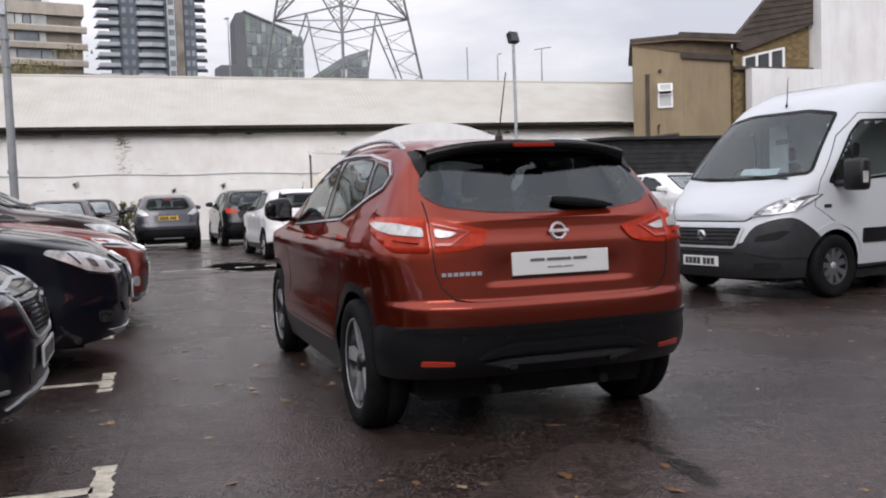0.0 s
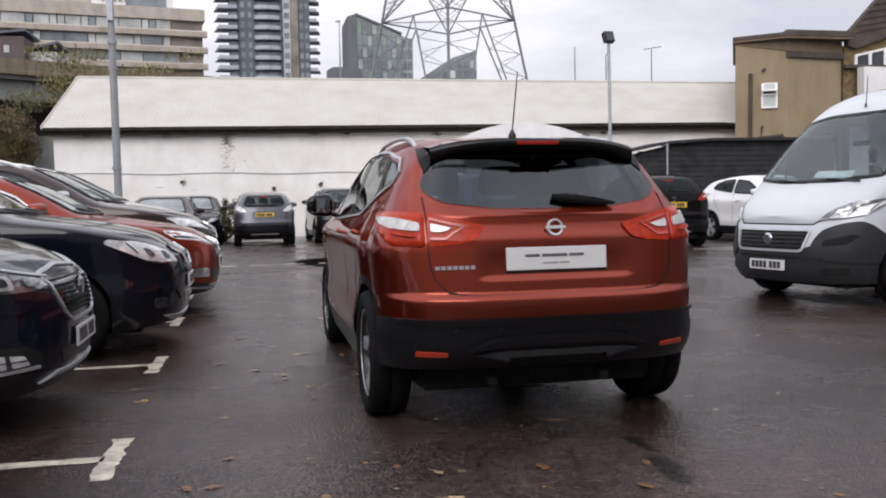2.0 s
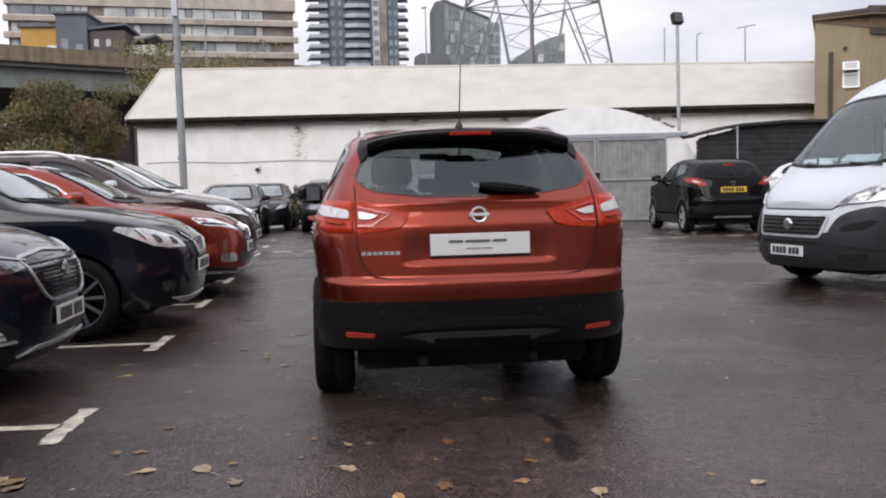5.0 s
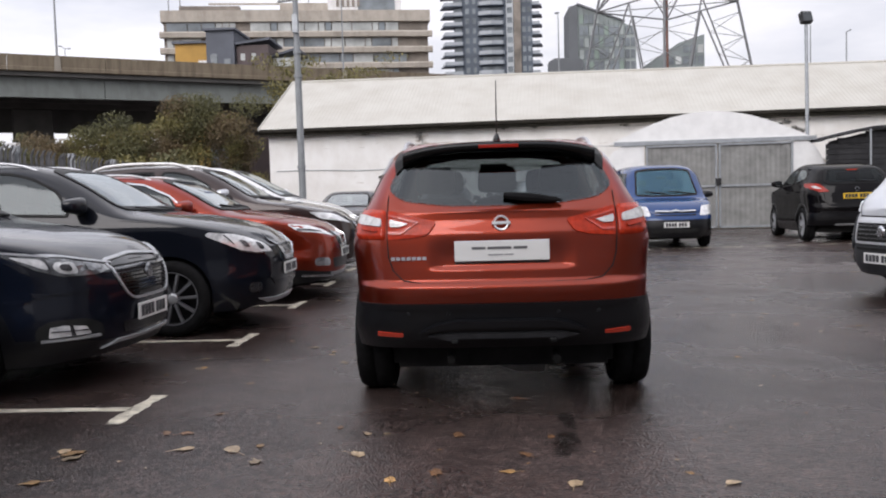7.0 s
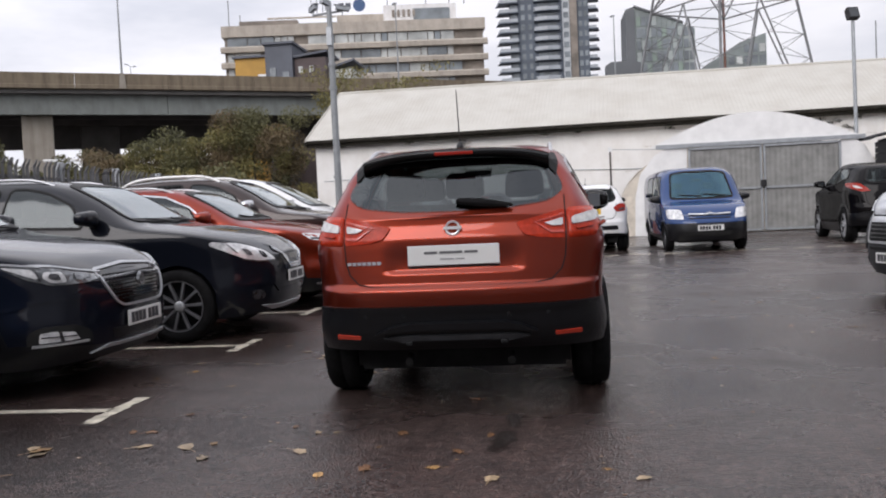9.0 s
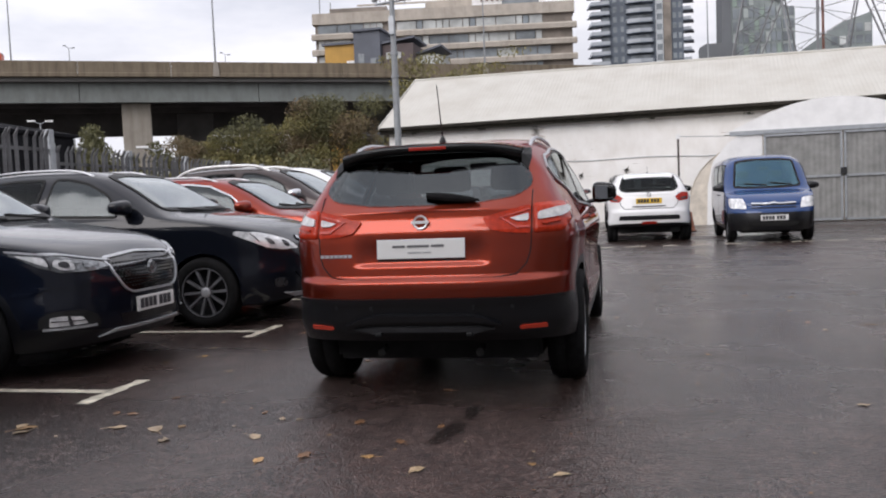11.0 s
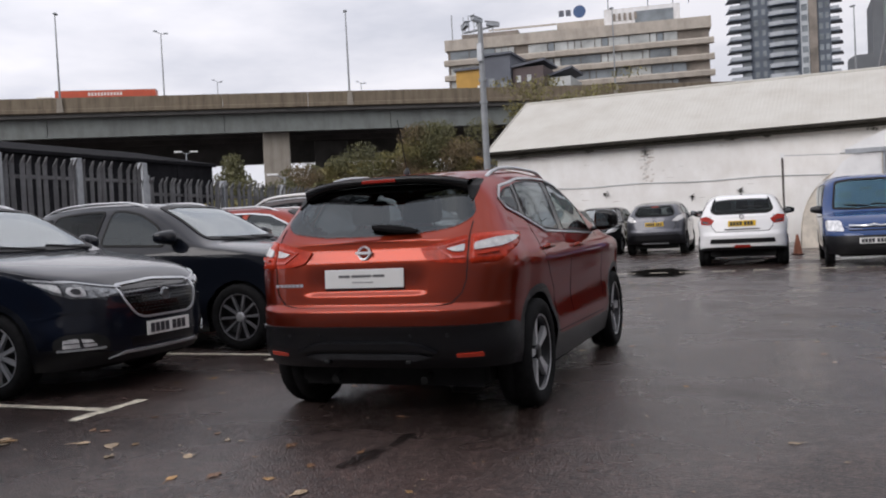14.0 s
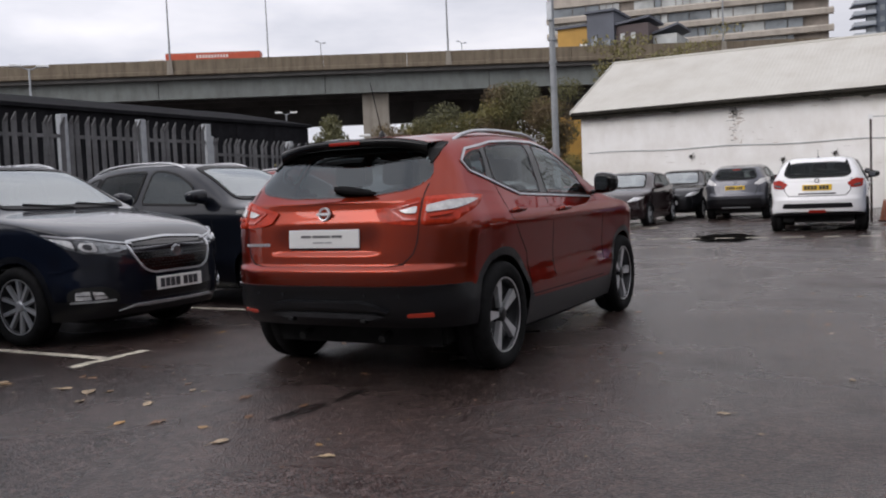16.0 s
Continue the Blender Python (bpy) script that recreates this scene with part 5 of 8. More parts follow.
P = {
    "red": paint("copper_red_paint", (0.250, 0.0325, 0.0135), 0.90, 0.30, 0.80, edge=(0.50, 0.10, 0.06)),
    "black": paint("black_paint", (0.0052, 0.0066, 0.0110), 0.0, 0.34, 0.80, 0.05),
    "blueblack": paint("blue_black_paint", (0.0046, 0.0062, 0.0120), 0.0, 0.34, 0.90, 0.08),
    "brown": paint("dark_brown_paint", (0.035, 0.022, 0.020), 0.4),
    "white": paint("white_paint", (0.80, 0.80, 0.80), 0.0),
    "van_white": paint("cool_white_van_paint", (0.56, 0.58, 0.61), 0.0),
    "silver": paint("grey_silver_paint", (0.088, 0.09, 0.104), 0.6),
    "blue": paint("van_blue_paint", (0.018, 0.050, 0.155), 0.1),
    "bright_blue": paint("blue_paint", (0.015, 0.065, 0.185), 0.4),
    "grey": paint("dark_grey_paint", (0.014, 0.0145, 0.016), 0.3),
    "brown_black": paint("brown_black_paint", (0.0042, 0.0036, 0.0040), 0.0, 0.42, 0.35, 0.0),
    "maroon": paint("maroon_paint", (0.016, 0.007, 0.008), 0.2),
}
M["plastic"] = mat("black_textured_plastic", (0.0042, 0.0046, 0.0062), 0.30, spec=0.5, var=0.25, scale=12, bump=0.15, bscale=300)
M["plastic_grey"] = mat("grey_bumper_plastic", (0.027, 0.0285, 0.032), 0.5, spec=0.3, var=0.2, scale=10, bump=0.12, bscale=260)
M["skid"] = mat("grey_skid_plastic", (0.055, 0.057, 0.062), 0.45, spec=0.3, var=0.2, scale=10)
M["plastic_mid"] = mat("dark_grey_plastic", (0.011, 0.0115, 0.0125), 0.5, spec=0.25, var=0.25, scale=12)
M["gloss_black"] = mat("gloss_black_trim", (0.004, 0.004, 0.004), 0.12, spec=0.4)
M["seal"] = mat("window_rubber", (0.005, 0.005, 0.005), 0.5, spec=0.2)
M["rubber"] = mat("tyre_rubber", (0.011, 0.011, 0.0115), 0.8, spec=0.10, var=0.35, scale=20, bump=0.2, bscale=120)
M["alloy"] = mat("machined_alloy", (0.50, 0.51, 0.53), 0.35, 0.55, var=0.12, scale=9)
M["alloy_mid"] = mat("worn_grey_alloy", (0.21, 0.21, 0.225), 0.38, 0.5, var=0.15, scale=9)
M["alloy_blade"] = mat("machined_grey_blade", (0.60, 0.605, 0.62), 0.28, 0.6, var=0.2, scale=9)
M["steel_wheel"] = mat("dull_steel_wheel", (0.15, 0.155, 0.165), 0.45, 0.5, var=0.25, scale=12)
M["alloy_dark"] = mat("dark_alloy", (0.025, 0.025, 0.027), 0.3, 0.5)
M["chrome"] = mat("chrome", (0.58, 0.59, 0.61), 0.2, 1.0)
M["mirror"] = mat("door_mirror_glass", (0.34, 0.35, 0.36), 0.03, 1.0)
M["tail_red"] = mat("red_lamp_lens", (0.46, 0.036, 0.012), 0.2, coat=0.12, spec=0.15, var=0.25, scale=30)
M["tail_clear"] = mat("clear_lamp_lens", (0.60, 0.59, 0.575), 0.15, 0.2, coat=0.5, var=0.3, scale=22)
M["head_lens"] = mat("headlamp_reflector", (0.80, 0.82, 0.84), 0.12, 0.25, coat=1.0, var=0.45, scale=14)
M["brake_red"] = mat("dark_red_lens", (0.30, 0.018, 0.010), 0.2, spec=0.2)
M["head_mid"] = mat("grey_lamp_housing", (0.20, 0.21, 0.22), 0.15, 0.5, coat=1.0, var=0.6, scale=16)
M["head_dark"] = mat("headlamp_housing", (0.05, 0.05, 0.055), 0.12, 0.3, coat=1.0, var=0.5, scale=18)
M["reflector"] = mat("orange_red_reflector", (0.55, 0.045, 0.018), 0.25, coat=1.0)
M["plate_white"] = mat("white_plate", (0.72, 0.72, 0.70), 0.35)
M["plate_yellow"] = mat("yellow_plate", (0.72, 0.46, 0.03), 0.35)
M["paper"] = mat("creased_paper", (0.46, 0.47, 0.46), 0.7, var=0.2, scale=9)
M["bar_dark"] = mat("dark_lettering", (0.03, 0.03, 0.035), 0.4)
M["bar_mid"] = mat("faded_lettering", (0.12, 0.12, 0.125), 0.4)
M["bar_grey"] = mat("grey_lettering", (0.30, 0.30, 0.31), 0.4)
M["seat"] = mat("dark_seat_fabric", (0.010, 0.010, 0.011), 0.85, var=0.3, scale=20)
M["cabin"] = mat("dark_cabin_trim", (0.012, 0.012, 0.013), 0.8, var=0.2, scale=10)
M["under"] = mat("underbody_black", (0.022, 0.022, 0.022), 0.9, spec=0.1, var=0.3, scale=6)
G_DARK = glass_material("privacy_glass", (0.27, 0.29, 0.295), 0.85, 0.01, 1.38)
G_CLEAR = glass_material("car_glass", (0.55, 0.60, 0.595), 1.0, 0.01, 1.55)
G_SCREEN = glass_material("windscreen_glass", (0.52, 0.60, 0.60), 1.0, 0.02, 3.2)
G_MIST = glass_material("misted_side_glass", (0.05, 0.058, 0.06), 0.60, 0.08, 2.0, (0.90, 0.98, 1.0))
G_REAR = glass_material("tinted_rear_glass", (0.21, 0.23, 0.24), 1.0, 0.015, 1.72, (0.90, 0.97, 1.0))
G_VAN = glass_material("van_windscreen_glass", (0.74, 0.88, 0.90), 1.0, 0.01, 1.8)
G_TEAL = glass_material("teal_windscreen_glass", (0.40, 0.68, 0.78), 1.0, 0.01, 2.4, (0.42, 0.74, 0.92))


from mathutils.bvhtree import BVHTree


def curve(*pts):
    """A smooth line through (a, b) points."""
    xs, ys = [p[0] for p in pts], [p[1] for p in pts]
    n = len(xs)
    d = [(ys[i + 1] - ys[i]) / (xs[i + 1] - xs[i]) for i in range(n - 1)]
    m = [d[0]] + [0 if d[i - 1] * d[i] <= 0 else 2 * d[i - 1] * d[i] / (d[i - 1] + d[i]) for i in range(1, n - 1)] + [d[-1]]

    def f(x):
        if x <= xs[0]:
            return ys[0]
        if x >= xs[-1]:
            return ys[-1]
        i = 0
        while x > xs[i + 1]:
            i += 1
        h = xs[i + 1] - xs[i]
        t = (x - xs[i]) / h
        return ys[i] * (2 * t ** 3 - 3 * t * t + 1) + m[i] * h * (t ** 3 - 2 * t * t + t) + ys[i + 1] * (-2 * t ** 3 + 3 * t * t) + m[i + 1] * h * (t ** 3 - t * t)
    return f


def inside(p, poly):
    c, k = False, len(poly)
    for i in range(k):
        (x0, y0), (x1, y1) = poly[i], poly[i - 1]
        if (y0 > p[1]) != (y1 > p[1]) and p[0] < (x1 - x0) * (p[1] - y0) / (y1 - y0) + x0:
            c = not c
    return c


def grow(poly, d):
    """Pushes the outline of a polygon outwards by d."""
    area = sum(poly[i - 1][0] * poly[i][1] - poly[i][0] * poly[i - 1][1] for i in range(len(poly)))
    s = 1 if area > 0 else -1
    out = []
    k = len(poly)
    for i in range(k):
        a, b, c = Vector(poly[i - 1]), Vector(poly[i]), Vector(poly[(i + 1) % k])
        e0, e1 = (b - a).normalized(), (c - b).normalized()
        n0, n1 = Vector((e0.y, -e0.x)) * s, Vector((e1.y, -e1.x)) * s
        nn = (n0 + n1)
        nn = nn.normalized() if nn.length > 1e-6 else n0
        q = b + nn * d / max(0.5, nn.dot(n0))
        out.append((q.x, q.y))
    return out


def resample(poly, step, closed=True):
    out = []
    k = len(poly)
    for i in range(k if closed else k - 1):
        a, b = Vector(poly[i]), Vector(poly[(i + 1) % k])
        n = max(1, int((b - a).length / step))
        out += [tuple(a + (b - a) * j / n) for j in range(n)]
    if not closed:
        out.append(tuple(poly[-1]))
    return out


def soften(poly, r=0.02):
    """Rounds the corners of a polygon."""
    out = []
    k = len(poly)
    for i in range(k):
        a, b, c = Vector(poly[i - 1]), Vector(poly[i]), Vector(poly[(i + 1) % k])
        ra, rc = min(r, (a - b).length * 0.4), min(r, (c - b).length * 0.4)
        p, q = b + (a - b).normalized() * ra, b + (c - b).normalized() * rc
        for t in (0, 0.33, 0.67, 1):
            w = p * (1 - t) ** 2 + b * 2 * t * (1 - t) + q * t * t
            out.append((w.x, w.y))
    return out


class Body:
    """The outer skin of a car: plan outlines stacked up to the shoulder line, and cross-sections over it."""

    def __init__(self, s):
        self.s = s
        L, ya, yb = s["L"], s["ya"], s["L"] - s["yb"]
        axles, R = s["axles"], s["arch"]
        side = set()
        for yw in axles:
            for k in range(-8, 9):
                side.add(round(yw + R * math.sin(k * math.pi / 16), 4))
            side.add(round(yw - R - 0.012, 4))
            side.add(round(yw + R + 0.012, 4))
        y = ya
        while y < yb:
            if all(abs(y - q) > 0.4 * s.get("step", 0.075) for q in side):
                side.add(round(y, 4))
            y += s.get("step", 0.075)
        side = sorted(q for q in side if ya < q < yb)
        nq = s.get("nq", 34)
        th = [radians(90 * (k / nq)) for k in range(nq + 1)]
        self.us = [("r", t) for t in th] + [("s", q) for q in side] + [("f", t) for t in reversed(th)]

    def width(self, y, z):
        return self.s["hw"](z) * self.s["taper"](y)

    def point(self, u, z):
        s = self.s
        kind, t = u
        if kind == "s":
            return self.width(t, z), t
        ya, yb = s["ya"], s["L"] - s["yb"]
        if kind == "r":
            n = s.get("nr", 4.5)
            x = self.width(ya, z) * math.sin(t) ** (2 / n)
            y = ya - (ya - s["yr"](z)) * max(0, math.cos(t)) ** (2 / n)
            return x, y + (s["dent"](x, z) if "dent" in s else 0.0)
        n = s.get("nf", 3.4)
        x = self.width(yb, z) * math.sin(t) ** (2 / n)
        return x, yb + (s["yf"](z) - yb) * max(0, math.cos(t)) ** (2 / n)

    def bottom(self, y):
        s = self.s
        z = s["zb"](y)
        for yw in s["axles"]:
            d = abs(y - yw)
            if d < s["arch"]:
                z = max(z, s["rw"] + math.sqrt(s["arch"] ** 2 - d * d))
        return z

    def clad(self, y):
        s = self.s
        z = max(s["clad"](y), self.bottom(y) + 0.004)
        lip = s.get("lip", 0.0)
        if lip:
            for yw in s["axles"]:
                d = abs(y - yw)
                if d < s["arch"] + lip:
                    z = max(z, s["rw"] + math.sqrt((s["arch"] + lip) ** 2 - d * d))
        return z

    def ring(self, fa, fb, steps):
        """Rows of points between two height lines."""
        rows = []
        for k in range(steps + 1):
            row = []
            for u in self.us:
                y0 = self.point(u, 0.62)[1]
                z = fa(y0) + (fb(y0) - fa(y0)) * k / steps
                x, y = self.point(u, z)
                row.append((x, y, z))
            rows.append(row)
        return rows

    def lower(self, fa, fb, steps):
        bm = bmesh.new()
        rows = self.ring(fa, fb, steps)
        self.weave(bm, [[(x, y, z) for x, y, z in r] + [(-x, y, z) for x, y, z in reversed(r)] for r in rows])
        return bm

    def weave(self, bm, rows):
        vs = [[bm.verts.new(p) for p in r] for r in rows]
        for p, q in zip(vs, vs[1:]):
            for i in range(len(p) - 1):
                bm.faces.new((p[i], p[i + 1], q[i + 1], q[i]))
        bmesh.ops.remove_doubles(bm, verts=bm.verts[:], dist=0.0005)

    def cap(self, wins=()):
        s = self.s
        K = s.get("K", 36)
        rows = []
        for u in self.us:
            y0 = self.point(u, 0.62)[1]
            zt = s["zt"](y0)
            x, y = self.point(u, zt)
            zc = max(s["top"](y), zt + 0.004)
            n = s["nc"](y)
            tum = s["tum"](y) if "tum" in s else 0.0
            row = []
            # even steps of height up the sides, even angles over the roof
            k1 = K // 2
            a1 = math.asin(0.9 ** (n / 2))
            rise = [math.asin((0.9 * k / k1) ** (n / 2)) for k in range(k1)] + [a1 + (math.pi / 2 - a1) * k / (K - k1) for k in range(K - k1 + 1)]
            for a in rise + [math.pi - a for a in reversed(rise[:-1])]:
                c, q = math.cos(a), math.sin(a)
                zf = abs(q) ** (2 / n)
                row.append((x * math.copysign(abs(c) ** (2 / n), c) * (1 - tum * zf), y, zt + (zc - zt) * zf))
            rows.append(row)
        bm = bmesh.new()
        vs = [[bm.verts.new(p) for p in r] for r in rows]
        for p, q in zip(vs, vs[1:]):
            for i in range(len(p) - 1):
                c = (p[i].co + p[i + 1].co + q[i].co + q[i + 1].co) / 4
                hole = False
                for view, poly in wins:
                    if view == "side" and abs(c.x) > 0.30 and inside((c.y, c.z), poly):
                        hole = True
                    if view == "rear" and c.y < s["L"] * 0.4 and inside((c.x, c.z), poly):
                        hole = True
                    if view == "front" and c.y > s["L"] * 0.4 and inside((c.x, c.z), poly):
                        hole = True
                if not hole:
                    bm.faces.new((p[i], p[i + 1], q[i + 1], q[i]))
        bmesh.ops.remove_doubles(bm, verts=bm.verts[:], dist=0.0005)
        return bm

    def skin(self):
        bm = self.lower(self.bottom, self.s["zt"], 14)
        me = bpy.data.meshes.new("tmp")
        c = self.cap()
        c.to_mesh(me)
        bm.from_mesh(me)
        bpy.data.meshes.remove(me)
        c.free()
        bmesh.ops.recalc_face_normals(bm, faces=bm.faces)
        self.bvh = BVHTree.FromBMesh(bm)
        bm.free()

    def around(self, d, z, nose=False):
        """The outline at height z, d metres along it from the middle of the tail or nose."""
        prev, run = None, 0.0
        for u in (reversed(self.us) if nose else self.us):
            p = Vector(self.point(u, z))
            if prev is not None:
                step = (p - prev).length
                if run + step >= d and step > 0:
                    return prev + (p - prev) * ((d - run) / step)
                run += step
            prev = p
        return prev

    def hit(self, view, u, v):
        L = self.s["L"]
        if view in ("wrap_right", "wrap_left"):
            q = self.around(u, min(v, 1.12))
            o = Vector((q.x if view == "wrap_right" else -q.x, q.y, v))
            p, n, _, _ = self.bvh.find_nearest(o)
            if n.dot(Vector((p.x, p.y - 1.5, 0))) < 0:
                n = -n
            return p, n
        if view in ("nose_right", "nose_left"):
            q = self.around(u, v, True)
            o = Vector((q.x if view == "nose_right" else -q.x, q.y, v))
            p, n, _, _ = self.bvh.find_nearest(o)
            if n.dot(Vector((p.x, p.y - L + 1.8, p.z - 0.4))) < 0:
                n = -n
            return p, n
        o, d = {"rear": ((u, -3, v), (0, 1, 0)), "front": ((u, L + 3, v), (0, -1, 0)), "right": ((4, u, v), (-1, 0, 0)), "left": ((-4, u, v), (1, 0, 0)), "top": ((u, v, 4), (0, 0, -1))}[view]
        o, d = Vector(o), Vector(d)
        p, n, _, _ = self.bvh.ray_cast(o, d)
        if p is None:
            t = {"rear": 3.15, "front": 3.2, "right": 3.2, "left": 3.2, "top": 2.6}[view]
            p, n, _, _ = self.bvh.find_nearest(o + d * t)
        if n.dot(d) > 0:
            n = -n
        return p, n


def decal(body, view, poly, off=0.004, depth=0.012, step=0.06, inner=None):
    """A plate of a given outline laid on the skin; inner gives it a hole."""
    bm = bmesh.new()
    if inner:
        n = min(len(poly), len(inner))
        outer_p, inner_p = [], []
        for i in range(n):
            (x0, y0), (x1, y1) = poly[i], poly[(i + 1) % n]
            (u0, v0), (u1, v1) = inner[i], inner[(i + 1) % n]
            m = max(1, int(math.hypot(x1 - x0, y1 - y0) / 0.05))
            for j in range(m):
                f = j / m
                outer_p.append((x0 + (x1 - x0) * f, y0 + (y1 - y0) * f))
                inner_p.append((u0 + (u1 - u0) * f, v0 + (v1 - v0) * f))
        vo = [bm.verts.new((*p, 0)) for p in outer_p]
        vi = [bm.verts.new((*p, 0)) for p in inner_p]
        for i in range(len(vo)):
            j = (i + 1) % len(vo)
            bm.faces.new((vo[i], vo[j], vi[j], vi[i]))
    else:
        bm.faces.new([bm.verts.new((*p, 0)) for p in resample(poly, step)])
        us, vs = [p[0] for p in poly], [p[1] for p in poly]
        for lo, hi, nrm in ((min(us), max(us), (1, 0, 0)), (min(vs), max(vs), (0, 1, 0))):
            k = int((hi - lo) / step)
            for i in range(1, k + 1):
                c = lo + (hi - lo) * i / (k + 1)
                bmesh.ops.bisect_plane(bm, geom=bm.verts[:] + bm.edges[:] + bm.faces[:], plane_co=(nrm[0] * c, nrm[1] * c, 0), plane_no=nrm)
    nor = {}
    for v in bm.verts:
        p, n = body.hit(view, v.co.x, v.co.y)
        nor[v] = (p, n)
    edges = [e for e in bm.edges if len(e.link_faces) == 1]
    low = {}
    for v, (p, n) in nor.items():
        v.co = p + n * off
    bm.normal_update()
    for f in bm.faces:
        if f.normal.dot(sum((nor[v][1] for v in f.verts), Vector())) < 0:
            f.normal_flip()
    if not depth:
        return bm
    for e in edges:
        for v in e.verts:
            if v not in low:
                p, n = nor[v]
                low[v] = bm.verts.new(p + n * (off - depth))
    for e in edges:
        a, b = e.verts
        bm.faces.new((a, b, low[b], low[a]))
    return bm


def ribbon(body, view, pts, w, off=0.003, depth=0.008, closed=False):
    """A narrow strip along a line on the skin."""
    pts = resample(pts, 0.05, closed)
    bm = bmesh.new()
    prev = first = None
    k = len(pts)
    for i, p in enumerate(pts):
        a = Vector(pts[i - 1] if (i or closed) else pts[0])
        b = Vector(pts[(i + 1) % k] if (i < k - 1 or closed) else pts[-1])
        d = (b - a).normalized()
        n2 = Vector((-d.y, d.x)) * w / 2
        cur = []
        for q, dz in ((Vector(p) + n2, off), (Vector(p) - n2, off)):
            hp, hn = body.hit(view, q.x, q.y)
            cur.append((bm.verts.new(hp + hn * off), bm.verts.new(hp + hn * (off - depth))))
        if prev:
            bm.faces.new((prev[0][0], prev[1][0], cur[1][0], cur[0][0]))
            bm.faces.new((prev[0][0], cur[0][0], cur[0][1], prev[0][1]))
            bm.faces.new((prev[1][0], prev[1][1], cur[1][1], cur[1][0]))
        first = first or cur
        prev = cur
    if closed:
        bm.faces.new((prev[0][0], prev[1][0], first[1][0], first[0][0]))
    return bm


WHEELS = {}


def wheel_meshes(style, r, width):
    key = (style, r, width)
    if key in WHEELS:
        return WHEELS[key]
    h = width / 2
    bm = bmesh.new()
    rim = r * (0.58 if style == "steel" else 0.70)
    add_lathe(bm, [(rim, -h * 0.8), (rim + 0.01, -h * 0.92), (r * 0.86, -h), (r * 0.95, -h * 0.93), (r * 0.985, -h * 0.78), (r, -h * 0.6), (r, -h * 0.05), (r * 0.985, -h * 0.04), (r * 0.985, h * 0.04), (r, h * 0.05),
                   (r, h * 0.6), (r * 0.985, h * 0.78), (r * 0.95, h * 0.93), (r * 0.86, h), (rim + 0.01, h * 0.92), (rim, h * 0.8)], 48, 'x')
    tyre = mesh_of(bm, M["rubber"], True, "tyre")
    # rim barrel, open to the outside (+x)
    bm = bmesh.new()
    add_lathe(bm, [(rim, -h * 0.8), (rim, h * 0.8), (rim * 0.955, h * 0.82), (rim * 0.93, h * 0.6), (rim * 0.9, -h * 0.3), (0.001, -h * 0.3)], 40, 'x')
    barrel = mesh_of(bm, M["alloy_dark"], True, "barrel")
    bm = bmesh.new()
    n, wd, twin, key_m = {"five": (5, 0.052, True, "alloy"), "ten": (10, 0.058, False, "alloy_mid"), "vee": (5, 0.075, True, "alloy"), "multi": (7, 0.055, True, "alloy"), "steel": (9, 0.17, False, "steel_wheel"), "dark5": (5, 0.19, False, "alloy_dark"), "star": (5, 0.12, True, "alloy"), "blade": (5, 0.085, False, "alloy_blade")}[style]
    for k in range(n):
        a = k * math.tau / n + 0.3
        for tw in ((0.0,) if not twin else (-0.16, 0.16) if style == "vee" else (-0.09, 0.09)):
            ca, sa = math.cos(a + tw), math.sin(a + tw)
            t = Vector((0, -sa, ca))
            d0 = Vector((0, ca, sa))
            d1 = Vector((0, math.cos(a + tw * 1.9), math.sin(a + tw * 1.9)))
            i0, i1 = d0 * rim * 0.16, d1 * rim * 0.96
            w0, w1 = rim * wd * 0.75, rim * wd * (1.75 if style == "blade" else 1.25 if style in ("five", "dark5") else 0.9)
            x0, x1 = h * 0.62, h * 0.72
            vs = []
            for base, w, x in ((i0, w0, x0), (i1, w1, x1)):
                for sx, sw in ((0, -1), (0, 1), (-0.03, 1.12), (-0.03, -1.12)):
                    vs.append(bm.verts.new(base + t * w * sw + Vector((x + sx, 0, 0))))
            for f in ((0, 1, 5, 4), (1, 2, 6, 5), (2, 3, 7, 6), (3, 0, 4, 7), (0, 3, 2, 1), (4, 5, 6, 7)):
                bm.faces.new([vs[i] for i in f])
    add_lathe(bm, [(rim * 1.0, h * 0.80), (rim * 1.0, h * 0.85), (rim * 0.965, h * 0.84), (rim * 0.95, h * 0.7)], 40, 'x')
    spokes = mesh_of(bm, M[key_m], False, "spokes")
    bm = bmesh.new()
    add_lathe(bm, [(0.001, h * 0.74), (rim * 0.13, h * 0.74), (rim * 0.20, h * 0.68), (rim * 0.22, h * 0.5), (rim * 0.22, h * 0.2)], 20, 'x')
    hub = mesh_of(bm, M["alloy_dark" if style in ("dark5", "blade") else "alloy"], True, "hub")
    WHEELS[key] = (tyre, barrel, spokes, hub)
    return WHEELS[key]


def add_wheels(car, s):
    tyre, barrel, spokes, hub = wheel_meshes(s["wheel"], s["rw"], s.get("tw", 0.225))
    half_t = s["track"]
    for yw in s["axles"]:
        for sx in (1, -1):
            w = new("wheel")
            w.empty_display_size = 0.1
            w.parent = car
            turn = s.get("steer", 0) if yw == s["axles"][1] else 0
            w.matrix_basis = pose(sx * half_t, yw, s["rw"], 0, 0, (0 if sx > 0 else 180) + turn)
            w2 = Matrix.Rotation(radians(17 * yw), 4, 'X')
            for nm, me in (("tyre", tyre), ("rim", spokes), ("rim_barrel", barrel), ("hub", hub)):
                o = new(nm, me)
                o.parent = w
                o.matrix_basis = w2


